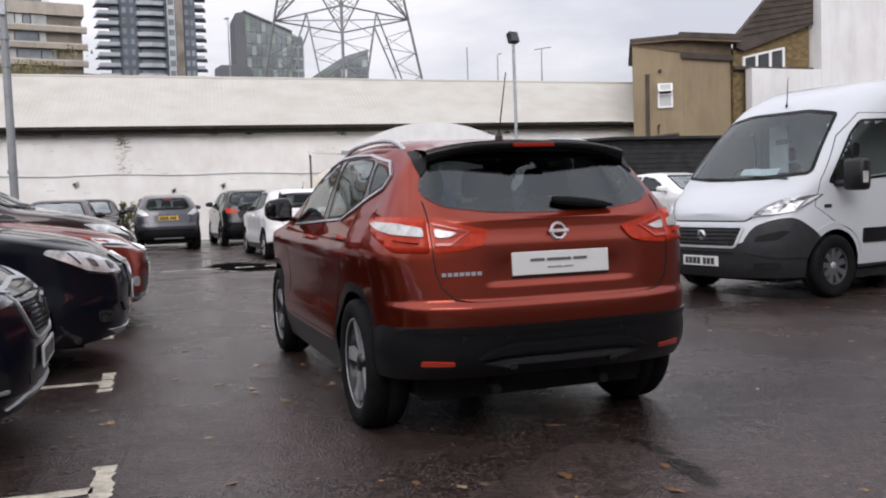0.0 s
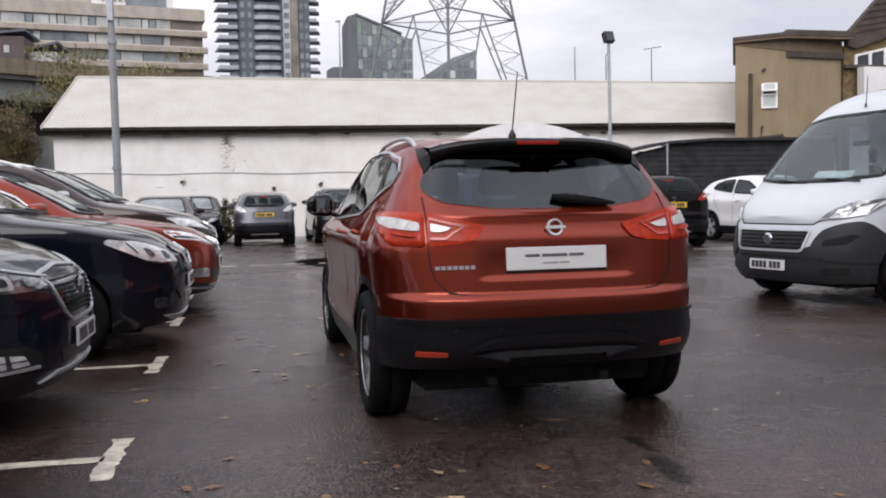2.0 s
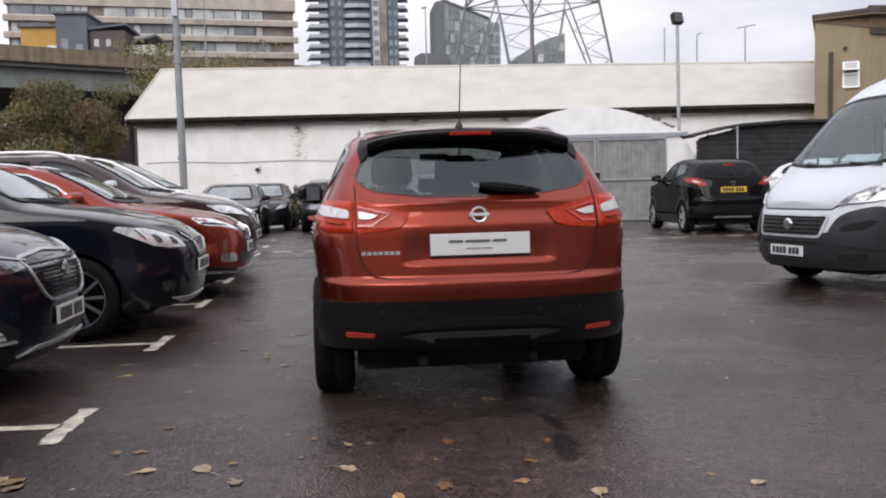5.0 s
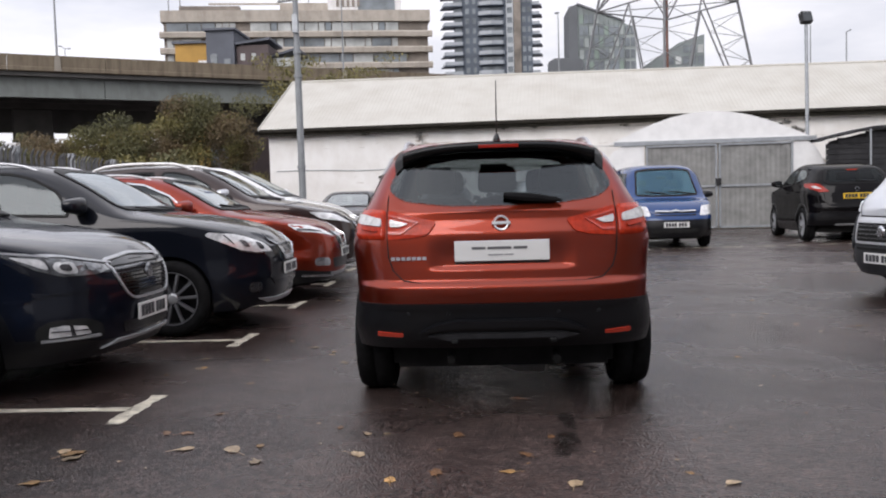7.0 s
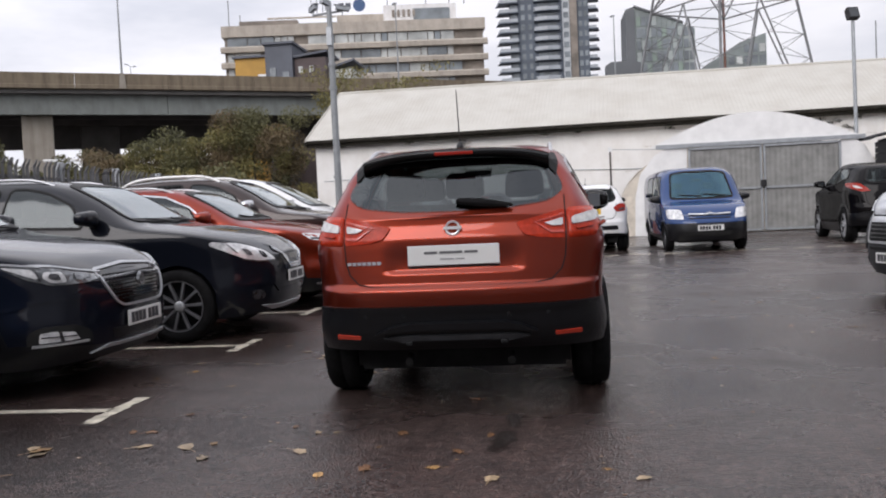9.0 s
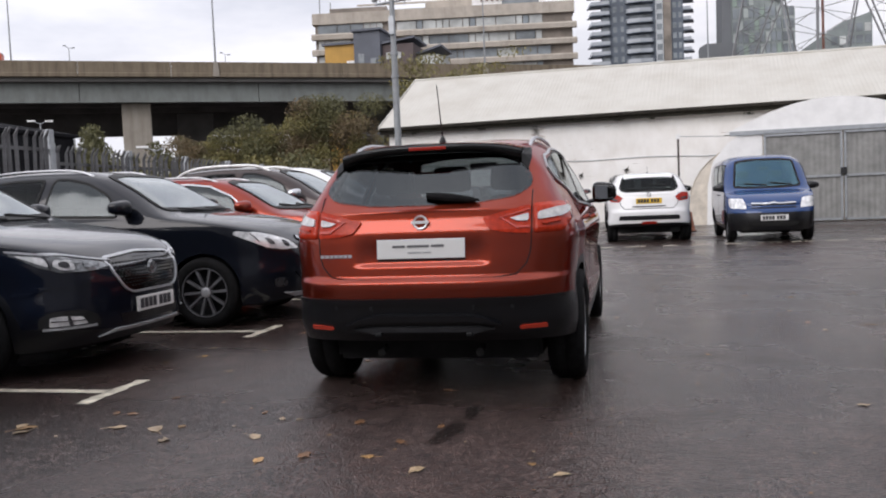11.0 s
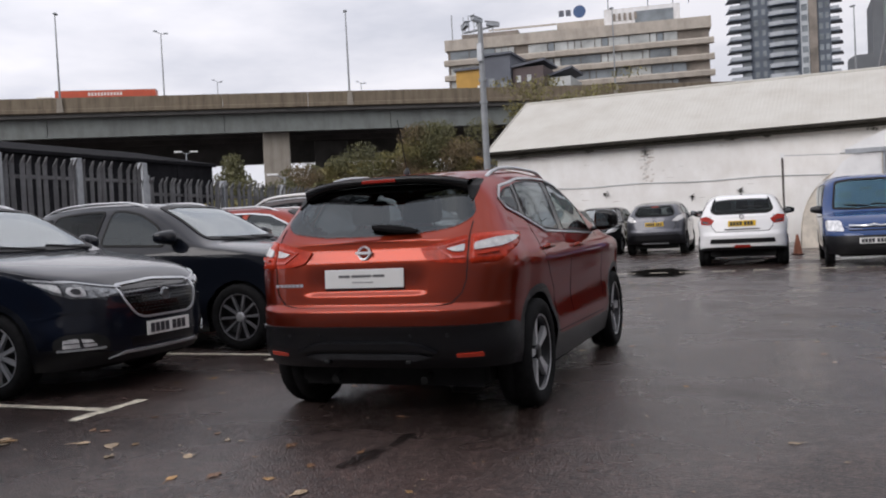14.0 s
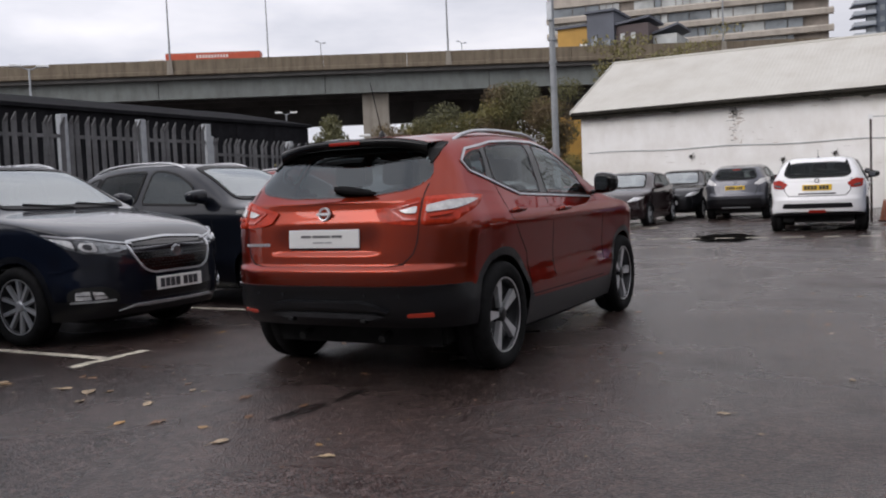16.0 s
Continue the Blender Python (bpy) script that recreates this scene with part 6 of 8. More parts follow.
def text_bars(parent, x0, z0, z1, widths, gap, key, place, name="lettering_bar"):
    x = x0
    for w in widths:
        o = part(name, box(x, x + w, -0.003, 0.0, z0, z1), M[key], parent)
        if place is not None:
            o.matrix_basis = place
        x += w + gap


def number_plate(car, body, view, x, z, key="plate_white", w=0.52, h=0.111, off=0.012, tilt=0.0, words=None):
    """A registration plate; its characters are plain bars."""
    p, n = body.hit(view, x, z)
    face = 0 if view == "rear" else 180
    y = p.y + (-off if view == "rear" else off)
    m = pose(x, y, z, tilt, 0, face)
    pl = part("number_plate", box(-w / 2, w / 2, -0.006, 0.006, -h / 2, h / 2, 0.003), M[key], car, "white number plate" if key == "plate_white" else "yellow number plate")
    pl.matrix_basis = m
    if words is None:
        words = [(-0.225, -0.037, 0.037, [0.048] * 4 + [0.018] + [0.048] * 3, 0.011, "bar_dark")]
    for (x0, z0, z1, ws, gap, k) in words:
        xx = x0 * w / 0.52
        for wd in ws:
            if wd != 0.018:
                o = part("lettering_bar", box(xx, xx + wd * w / 0.52, -0.0085, -0.0062, z0, z1), M[k], pl)
            xx += (wd + gap) * w / 0.52
    return pl


def cabin(car, s):
    """Dark floor, dashboard, seats and steering wheel inside the glass."""
    y0, y1, z0 = s["cab"][0], s["cab"][1], s["cab"][2]
    hw = s["cab"][3]
    part("cabin_floor", box(-hw, hw, y0, y1 + 0.25, z0 - 0.45, z0 - 0.38), M["cabin"], car)
    part("door_card", box(-hw - 0.02, -hw, y0, y1, z0 - 0.4, z0), M["cabin"], car)
    part("door_card", box(hw, hw + 0.02, y0, y1, z0 - 0.4, z0), M["cabin"], car)
    part("dashboard", box(-hw, hw, y1 - 0.05, y1 + s.get("dash", 0.35), z0 - 0.35, z0 - 0.02, 0.05), M["cabin"], car)
    rows = s.get("seats", ((y1 - 0.95, (-0.36, 0.36)), (y1 - 1.85, (-0.42, 0, 0.42))))
    for ys, xs in rows:
        for x in xs:
            w = 0.25 if len(xs) == 2 else 0.2
            st = new("seat")
            st.parent = car
            st.empty_display_size = 0.1
            st.matrix_basis = pose(x, ys, 0)
            back = bmesh.new()
            add_prism(back, soften([(-w, z0 - 0.3), (-w, z0 + 0.05), (-w * 0.7, z0 + 0.22), (w * 0.7, z0 + 0.22), (w, z0 + 0.05), (w, z0 - 0.3)], 0.06), 'y', -0.07, 0.06)
            part("backrest", back, M["seat"], st)
            head = bmesh.new()
            add_prism(head, soften([(-0.13, z0 + 0.25), (-0.12, z0 + 0.42), (0.12, z0 + 0.42), (0.13, z0 + 0.25)], 0.05), 'y', -0.06, 0.04)
            part("headrest", head, M["seat"], st)
    st = bmesh.new()
    ringp = [(0.36 + 0.18 * math.cos(k * math.tau / 20), y1 - 0.28 + 0.05 * math.sin(k * math.tau / 20), z0 - 0.02 + 0.17 * math.sin(k * math.tau / 20)) for k in range(21)]
    add_tube(st, ringp, 0.014, 6)
    add_tube(st, [(0.36, y1 - 0.25, z0 - 0.02), (0.36, y1, z0 - 0.1)], 0.03, 6)
    part("steering_wheel", st, M["cabin"], car)
    part("mirror_inside", box(-0.11, 0.11, s.get("rvm", y1 - 0.55), s.get("rvm", y1 - 0.55) + 0.03, z0 + 0.43, z0 + 0.49, 0.01), M["cabin"], car)


def windows(car, body, s):
    for w in s["windows"]:
        nm, view, poly, glass, rim = w
        poly = soften(poly, 0.05)
        for v in (("right", "left") if view == "side" else (view,)):
            g = part(nm, decal(body, v, poly, s.get("glass_lift", 0.003), 0.0, 0.05), glass, car, smooth=True, keep=True)
            g.visible_shadow = False
            if nm == "rear_window" and "dent" in s:
                continue
            part("window_seal", decal(body, v, grow(poly, s.get("seal", 0.014)), s.get("seal_lift", 0.0055), 0.018, inner=grow(poly, -min(rim, s.get("rim", rim)))), M["seal"], g)


def shell(name, label, s, color, group="parked cars", at=None):
    car = thing(name, label, "van" if "van" in name else "car", group, at=at)
    b = Body(s)
    b.skin()
    holes = [(w[1], grow(soften(w[2], 0.05), -0.012)) for w in s["windows"]]
    part("body_side", b.lower(b.clad, s["zt"], s.get("rows", 14)), color, car, smooth=True)
    part("lower_cladding", b.lower(b.bottom, b.clad, 6), s.get("clad_mat", M["plastic"]), car, smooth=True)
    part("roof_and_bonnet", b.cap(holes), s.get("roof_mat", color), car, smooth=True)
    z = s["zb"](s["L"] / 2)
    part("underbody", box(-s["track"] + 0.16, s["track"] - 0.16, 0.40, s["L"] - 0.35, min(0.19, z - 0.02), z + 0.30), M["under"], car)
    part("floor_tray", box(-s["track"] - 0.03, s["track"] + 0.03, s["axles"][0] + s["arch"] + 0.03, s["axles"][1] - s["arch"] - 0.03, min(0.185, z - 0.02), z + 0.10), M["under"], car)
    for yw in s["axles"]:
        for sx in (1, -1):
            x0, x1 = sorted((sx * 0.42, sx * (s["track"] - 0.13)))
            wl_ = bmesh.new()
            R = s["arch"]
            add_prism(wl_, [(yw + R * math.cos(a * math.pi / 10) * 1.02, s["rw"] + R * math.sin(a * math.pi / 10) * 1.02) for a in range(11)] + [(yw - R, z), (yw + R, z)], 'x', x0, x1)
            part("wheel_housing", wl_, M["under"], car)
    windows(car, b, s)
    cabin(car, s)
    add_wheels(car, s)
    return car, b


def door_seams(car, b, lines):
    for pts in lines:
        for v in ("right", "left"):
            part("door_seam", ribbon(b, v, pts, 0.007, 0.0012, 0.004), M["under"], car)


def handles(car, b, spots, material):
    for (y, z) in spots:
        for v, sx in (("right", 1), ("left", -1)):
            p, n = b.hit(v, y, z)
            bm = bmesh.new()
            q = p + n * 0.028
            add_tube(bm, [p + Vector((0, -0.09, 0)), q + Vector((0, -0.07, 0.004)), q + Vector((0, 0.07, 0.0)), p + Vector((0, 0.09, 0))], [0.011, 0.014, 0.014, 0.011], 8)
            part("door_handle", bm, material, car)


def door_mirrors(car, b, y, z, shell_mat, size=1.0, reach=0.16, tall=0.074):
    for v, sx in (("right", 1), ("left", -1)):
        p, n = b.hit(v, y, z - 0.06)
        cx = p.x + sx * reach
        bm = bmesh.new()
        rows = []
        for i in range(17):
            a = math.pi * (i / 16 - 0.5)
            row = []
            for j in range(24):
                e = j * math.tau / 24
                sg = lambda v, k: math.copysign(abs(v) ** k, v)
                dx, dy, dz = sg(math.sin(a), 0.75), sg(math.cos(a), 0.6) * sg(math.cos(e), 0.7), sg(math.cos(a), 0.5) * sg(math.sin(e), 0.6)
                lean = 0.018 * sx * dx
                row.append((cx + 0.118 * size * dx, y + (0.085 * dy if dy > 0 else 0.07 * max(dy, -0.9)) - lean, z + (tall - 0.016 * sx * dx) * size * dz))
            rows.append(row + row[:1])
        b.weave(bm, rows)
        mo = part("door_mirror", bm, shell_mat, car, smooth=True)
        part("mirror_glass", box(cx - 0.085 * size, cx + 0.085 * size, y - 0.068, y - 0.063, z - (tall - 0.035) * size, z + (tall - 0.035) * size), M["mirror"], mo)
        arm = tube([(p.x - sx * 0.02, y + 0.02, z - 0.075), (cx, y, z - 0.055)], 0.018, 8)
        part("mirror_arm", arm, M["plastic"], mo)


def roof_rails(car, b, x, y0, y1, material, h=0.05, lift=0.03):
    for sx in (1, -1):
        pts = []
        for k in range(13):
            f = k / 12
            y = y0 + (y1 - y0) * f
            p, n = b.hit("top", sx * x, y)
            e = min(1.0, 5 * f, 5 * (1 - f))
            pts.append((p.x, y, p.z - 0.01 + (lift + h) * e ** 0.6))
        bm = bmesh.new()
        add_tube(bm, pts, 0.013 if h < 0.05 else 0.024, 8)
        part("roof_rail", bm, material, car)


def shark_aerial(car, b, y, h, lean=0.12):
    p, n = b.hit("top", 0, y)
    bm = bmesh.new()
    add_lathe(bm, [(0.024, p.z - 0.005), (0.022, p.z + 0.018), (0.009, p.z + 0.045), (0.001, p.z + 0.05)], 12, 'z')
    bmesh.ops.translate(bm, verts=bm.verts[:], vec=(0, y, 0))
    add_tube(bm, [(0, y, p.z + 0.03), (0, y - lean, p.z + h)], [0.0045, 0.003], 6)
    part("aerial", bm, M["plastic"], car)


# ---- the red crossover in the middle of the yard ----
def smooth(a, b, x):
    f = min(1.0, max(0.0, (x - a) / (b - a)))
    return f * f * (3 - 2 * f)


def tailgate_dent(x, z):
    """A hollow round the plate with a sharp shelf under it, and a soft waist below the rear glass."""
    plate = 0.018 * (1 - smooth(0.34, 0.40, abs(x))) * smooth(0.788, 0.806, z) * (1 - 0.9 * smooth(0.83, 0.985, z))
    waist = 0.005 * (1 - smooth(0.56, 0.66, abs(x))) * smooth(0.98, 1.03, z) * (1 - smooth(1.05, 1.10, z))
    return plate + waist


HERO = {
    "L": 4.377, "ya": 0.62, "yb": 1.05, "axles": (0.80, 3.446), "arch": 0.385, "rw": 0.345, "track": 0.775, "tw": 0.225, "wheel": "blade", "nr": 3.5, "nf": 2.9,
    "hw": curve((0.18, 0.83), (0.33, 0.872), (0.47, 0.893), (0.64, 0.872), (0.80, 0.884), (0.93, 0.896), (0.99, 0.884), (1.06, 0.852), (1.14, 0.815), (1.3, 0.78)),
    "taper": curve((0.0, 0.94), (0.6, 0.972), (0.9, 1.0), (3.0, 1.0), (3.5, 0.99), (4.3, 0.93)),
    "yr": curve((0.18, 0.22), (0.34, 0.13), (0.395, 0.075), (0.44, 0.045), (0.56, 0.02), (0.66, 0.0), (0.695, 0.002), (0.712, 0.014), (0.722, 0.034), (0.75, 0.040), (0.80, 0.048), (0.88, 0.062), (0.99, 0.080), (1.06, 0.102), (1.12, 0.12), (1.3, 0.2)),
    "yf": curve((0.18, 4.26), (0.35, 4.36), (0.6, 4.377), (0.8, 4.33), (0.95, 4.18), (1.05, 4.0)),
    "zb": curve((0, 0.345), (0.4, 0.345), (0.6, 0.29), (1.2, 0.22), (3.0, 0.21), (3.9, 0.22), (4.37, 0.26)),
    "clad": curve((0.0, 0.605), (0.36, 0.605), (0.42, 0.58), (0.5, 0.42), (1.1, 0.42), (1.3, 0.40), (3.0, 0.38), (3.9, 0.40), (4.4, 0.34)),
    "lip": 0.052, "rows": 44, "nq": 44, "dent": tailgate_dent,
    "zt": curve((0.0, 1.09), (0.3, 1.12), (0.6, 1.15), (0.9, 1.13), (1.2, 1.095), (1.8, 1.08), (2.6, 1.05), (3.05, 1.02), (3.6, 0.97), (4.0, 0.89), (4.3, 0.74)),
    "top": curve((0.05, 1.08), (0.13, 1.115), (0.18, 1.155), (0.30, 1.275), (0.42, 1.40), (0.50, 1.47), (0.60, 1.505), (0.85, 1.535), (1.4, 1.562), (1.9, 1.553), (2.25, 1.50), (2.55, 1.385), (3.02, 1.135), (3.12, 1.10), (3.6, 1.03), (4.05, 0.93), (4.3, 0.78)),
    "nc": curve((0.0, 3.0), (0.3, 4.2), (0.6, 6.0), (1.0, 7.5), (2.0, 7.5), (2.6, 5.0), (3.0, 3.0), (3.2, 2.6), (4.3, 2.4)),
    "tum": curve((0.05, 0.0), (0.2, 0.12), (0.45, 0.24), (0.9, 0.225), (2.0, 0.225), (2.6, 0.15), (3.0, 0.03), (3.2, 0.0)),
    "seal": 0.004, "rim": 0.006, "step": 0.05, "cab": (0.62, 2.85, 0.96, 0.72), "seats": ((1.95, (-0.36, 0.36)), (1.05, (-0.40, 0.0, 0.40))), "rvm": 2.35,
    "windows": [
        ("rear_window", "rear", [(-0.645, 1.235), (-0.55, 1.168), (-0.30, 1.135), (0.0, 1.13), (0.30, 1.135), (0.55, 1.168), (0.645, 1.235), (0.555, 1.43), (0.3, 1.465), (-0.3, 1.465), (-0.555, 1.43)], G_REAR, 0.012),
        ("front_side_window", "side", [(1.69, 1.108), (2.56, 1.078), (2.42, 1.285), (2.17, 1.405), (1.95, 1.455), (1.77, 1.463)], G_CLEAR, 0.008),
        ("rear_side_window", "side", [(0.87, 1.215), (1.19, 1.128), (1.57, 1.112), (1.65, 1.462), (1.30, 1.462), (0.955, 1.43)], G_DARK, 0.008),
        ("quarter_window", "side", [(0.622, 1.335), (0.65, 1.288), (0.805, 1.238), (0.89, 1.415), (0.74, 1.392)], G_DARK, 0.008),
        ("windscreen", "front", [(-0.66, 1.13), (-0.3, 1.12), (0.3, 1.12), (0.66, 1.13), (0.54, 1.47), (0.28, 1.50), (-0.28, 1.50), (-0.54, 1.47)], G_CLEAR, 0.03),
    ],
}


def crossover_front(car, b):
    """Nose of the crossover: lamps, grille with a V of chrome, fog lamps and a plate."""
    v = "front"
    for sx in (1, -1):
        hl = part("headlight", decal(b, v, soften([(sx * x, z) for x, z in ((0.36, 0.76), (0.80, 0.84), (0.84, 0.93), (0.62, 0.90), (0.40, 0.82))], 0.03), 0.006, 0.02), M["head_lens"], car, "clear swept headlight")
        part("headlight_bezel", decal(b, v, [(sx * x, z) for x, z in ((0.55, 0.815), (0.80, 0.85), (0.80, 0.875), (0.56, 0.835))], 0.009, 0.01), M["head_dark"], hl)
        part("fog_lamp", decal(b, v, soften([(sx * x, z) for x, z in ((0.52, 0.41), (0.72, 0.42), (0.72, 0.52), (0.54, 0.51))], 0.04), 0.006, 0.02), M["chrome"], car)
    part("grille", decal(b, "front", soften([(-0.36, 0.80), (-0.26, 0.60), (0.26, 0.60), (0.36, 0.80), (0.2, 0.81), (-0.2, 0.81)], 0.03), 0.004, 0.012), M["gloss_black"], car)
    part("grille_chrome", ribbon(b, "front", [(-0.24, 0.815), (-0.15, 0.65), (0.15, 0.65), (0.24, 0.815)], 0.04, 0.012, 0.016), M["chrome"], car)
    part("lower_grille", decal(b, "front", soften([(-0.48, 0.50), (-0.44, 0.38), (0.44, 0.38), (0.48, 0.50)], 0.03), 0.004, 0.012), M["plastic"], car)
    part("skid_plate", decal(b, "front", [(-0.5, 0.33), (-0.46, 0.29), (0.46, 0.29), (0.5, 0.33)], 0.008, 0.02), M["alloy"], car)
    number_plate(car, b, "front", 0, 0.56)


hero, hb = shell("red_crossover", "copper-red crossover car seen from behind on wet asphalt", HERO, P["red"], "show car")
crossover_front(hero, hb)
for sx in (1, -1):
    lamp = part("tail_light", decal(hb, "rear", soften([(sx * x, z) for x, z in ((0.628, 1.118), (0.355, 1.052), (0.40, 0.985), (0.48, 0.965), (0.628, 0.955))], 0.02), 0.012, 0.03, 0.03), M["tail_red"], hero, "red and clear tail light on the tailgate")
    part("clear_lens", decal(hb, "rear", soften([(sx * x, z) for x, z in ((0.615, 1.066), (0.51, 1.041), (0.56, 1.020), (0.615, 1.022))], 0.012), 0.022, 0.012, 0.03), M["tail_clear"], lamp)
    part("clear_frame", ribbon(hb, "rear", [(sx * x, z) for x, z in ((0.62, 1.088), (0.46, 1.048), (0.55, 0.99), (0.62, 0.992))], 0.008, 0.020, 0.012), M["reflector"], lamp)
    view = "wrap_right" if sx > 0 else "wrap_left"
    lamp2 = part("tail_light", decal(hb, view, soften([(0.655, 1.122), (0.80, 1.128), (0.98, 1.128), (1.16, 1.115), (1.08, 1.06), (0.92, 1.005), (0.84, 0.958), (0.655, 0.955)], 0.02), 0.012, 0.03, 0.035), M["tail_red"], hero, "red and clear tail light wrapping the rear wing", smooth=True)
    part("clear_lens", decal(hb, view, soften([(0.672, 1.068), (0.80, 1.092), (0.98, 1.098), (1.07, 1.090), (0.94, 1.060), (0.84, 1.040), (0.672, 1.026)], 0.015), 0.022, 0.014, 0.03), M["tail_clear"], lamp2)
    part("red_inset", decal(hb, view, soften([(0.70, 1.010), (0.80, 1.026), (0.84, 1.012), (0.70, 0.995)], 0.012), 0.027, 0.010, 0.03), M["tail_red"], lamp2)
    part("reflector", decal(hb, "rear", soften([(sx * x, z) for x, z in ((0.555, 0.440), (0.705, 0.447), (0.705, 0.420), (0.555, 0.418))], 0.008), 0.006, 0.02), M["reflector"], hero, "orange-red bumper reflector")
    part("tailgate_seam", ribbon(hb, "rear", [(sx * x, z) for x, z in ((0.635, 1.20), (0.635, 0.95), (0.628, 0.86), (0.605, 0.79), (0.55, 0.735), (0.45, 0.718), (0.0, 0.712))], 0.006, 0.003, 0.006), M["under"], hero)
    part("exhaust_bracket", tube([(sx * 0.3, 0.3, 0.28), (sx * 0.3, 0.2, 0.26)], 0.025, 8), M["under"], hero)
# tailgate: handle slot, plate, badge, wiper, spoiler
part("handle_slot", ribbon(hb, "rear", [(-0.26, 0.823), (0.26, 0.823)], 0.010, 0.003, 0.006), M["under"], hero)
number_plate(hero, hb, "rear", 0, 0.888, "plate_white", 0.52, 0.112, 0.008, -3,
             [(-0.165, 0.008, 0.022, [0.075, 0.13, 0.075], 0.012, "bar_mid"), (-0.075, -0.026, -0.018, [0.08, 0.05], 0.008, "bar_grey")])
bdg = bmesh.new()
add_lathe(bdg, [(0.032, 0.0), (0.032, -0.012), (0.040, -0.014), (0.0435, -0.004), (0.0435, 0.0)], 28, 'y')
add_box(bdg, -0.051, 0.051, -0.018, -0.004, -0.0075, 0.0075)
pb, nb = hb.hit("rear", 0, 1.035)
M["badge"] = mat("bright_badge_metal", (0.72, 0.73, 0.74), 0.3, 0.35)
badge = part("badge", bdg, M["badge"], hero, "round chrome badge")
badge.matrix_basis = pose(0, pb.y - 0.008, 1.038, -8)
part("badge_field", box(-0.022, 0.022, -0.006, -0.003, -0.022, 0.022, 0.001), P["red"], badge)
pq, nq_ = hb.hit("rear", -0.52, 0.868)
nameplate = new("model_lettering")
nameplate.parent = hero
nameplate.matrix_basis = pose(-0.612, pq.y - 0.006, 0.853, -4, 0, -4)
text_bars(nameplate, 0.0, -0.008, 0.010, [0.022] * 7, 0.007, "alloy", None)
wp = bmesh.new()
ws = []
for k in range(7):
    x = 0.02 + 0.32 * k / 6
    p, n = hb.hit("rear", x, 1.175 - 0.006 * k)
    ws.append(tuple(p + n * 0.02))
add_tube(wp, ws, [0.016, 0.022, 0.025, 0.024, 0.021, 0.016, 0.006], 8)
part("rear_wiper", wp, M["rubber"], hero, "black rear wiper arm")

sp = bmesh.new()
rows = []
for k in range(25):
    f = k / 24 * 2 - 1
    x = 0.560 * f
    drop = 0.034 * abs(f) ** 4
    yb_ = 0.348 + 0.07 * f * f
    zt_ = 1.506 - drop - 0.014 * f * f
    deep = 0.058 + 0.035 * abs(f) ** 6
    rows.append([(x, 0.74, zt_ + 0.022), (x, yb_, zt_ - 0.010), (x, yb_ - 0.010, zt_ - 0.024), (x, yb_ + 0.006, zt_ - deep), (x * 0.98, 0.58, zt_ - deep - 0.015)])
hb.weave(sp, rows)
part("spoiler", sp, M["gloss_black"], hero, "black roof spoiler over the rear window", smooth=True)
spt = bmesh.new()
hb.weave(spt, [[(r[0][0], 0.76, r[0][2] + 0.006), (r[1][0], r[1][1] + 0.012, r[1][2] + 0.007)] for r in rows])
part("spoiler_top", spt, P["red"], hero, smooth=True)
for sx in (1, -1):
    part("spoiler_side", decal(hb, "rear", soften([(sx * x, z) for x, z in ((0.592, 1.458), (0.520, 1.45), (0.560, 1.36), (0.598, 1.318), (0.610, 1.39))], 0.012), 0.010, 0.02), M["seal"], hero)
# the spoiler's dark reflection in the upper glass, laid on as a black strip
part("window_band", decal(hb, "rear", soften([(-0.555, 1.452), (0.555, 1.452), (0.585, 1.35), (0.50, 1.392), (0.42, 1.402), (-0.42, 1.402), (-0.50, 1.392), (-0.585, 1.35)], 0.012), 0.009, 0.006), M["gloss_black"], hero, "black strip standing for the spoiler's reflection in the rear window")
part("brake_light", box(-0.115, 0.115, 0.335, 0.36, 1.464, 1.484, 0.004), M["brake_red"], hero, "red high-level brake light")
shark_aerial(hero, hb, 0.80, 0.36, 0.12)
# rear bumper mouldings
part("bumper_step", decal(hb, "rear", soften([(-0.80, 0.585), (-0.42, 0.575), (0.42, 0.575), (0.80, 0.585), (0.80, 0.607), (-0.80, 0.607)], 0.01), 0.012, 0.03), M["plastic"], hero)
part("bumper_ridge", decal(hb, "rear", soften([(-0.46, 0.455), (-0.36, 0.50), (-0.26, 0.517), (0.26, 0.517), (0.36, 0.50), (0.46, 0.455), (0.36, 0.47), (0.26, 0.482), (-0.26, 0.482), (-0.36, 0.47)], 0.012), 0.042, 0.06), M["plastic"], hero)
part("skid_plate", decal(hb, "rear", soften([(-0.42, 0.430), (-0.34, 0.414), (-0.30, 0.400), (-0.25, 0.414), (0.25, 0.414), (0.30, 0.400), (0.34, 0.414), (0.42, 0.430), (0.34, 0.442), (-0.34, 0.442)], 0.008), 0.016, 0.03), M["skid"], hero, "dark grey skid plate")
for sx in (1, -1):
    part("tow_eye_cover", box(sx * 0.27 - 0.02, sx * 0.27 + 0.02, 0.045, 0.12, 0.378, 0.405, 0.008), M["plastic_mid"], hero)
part("exhaust_box", box(-0.45, 0.35, 0.55, 0.80, 0.22, 0.34, 0.04), M["under"], hero)
part("rear_axle", tube([(-0.72, 0.82, 0.30), (0.72, 0.82, 0.30)], 0.045, 8), M["under"], hero)
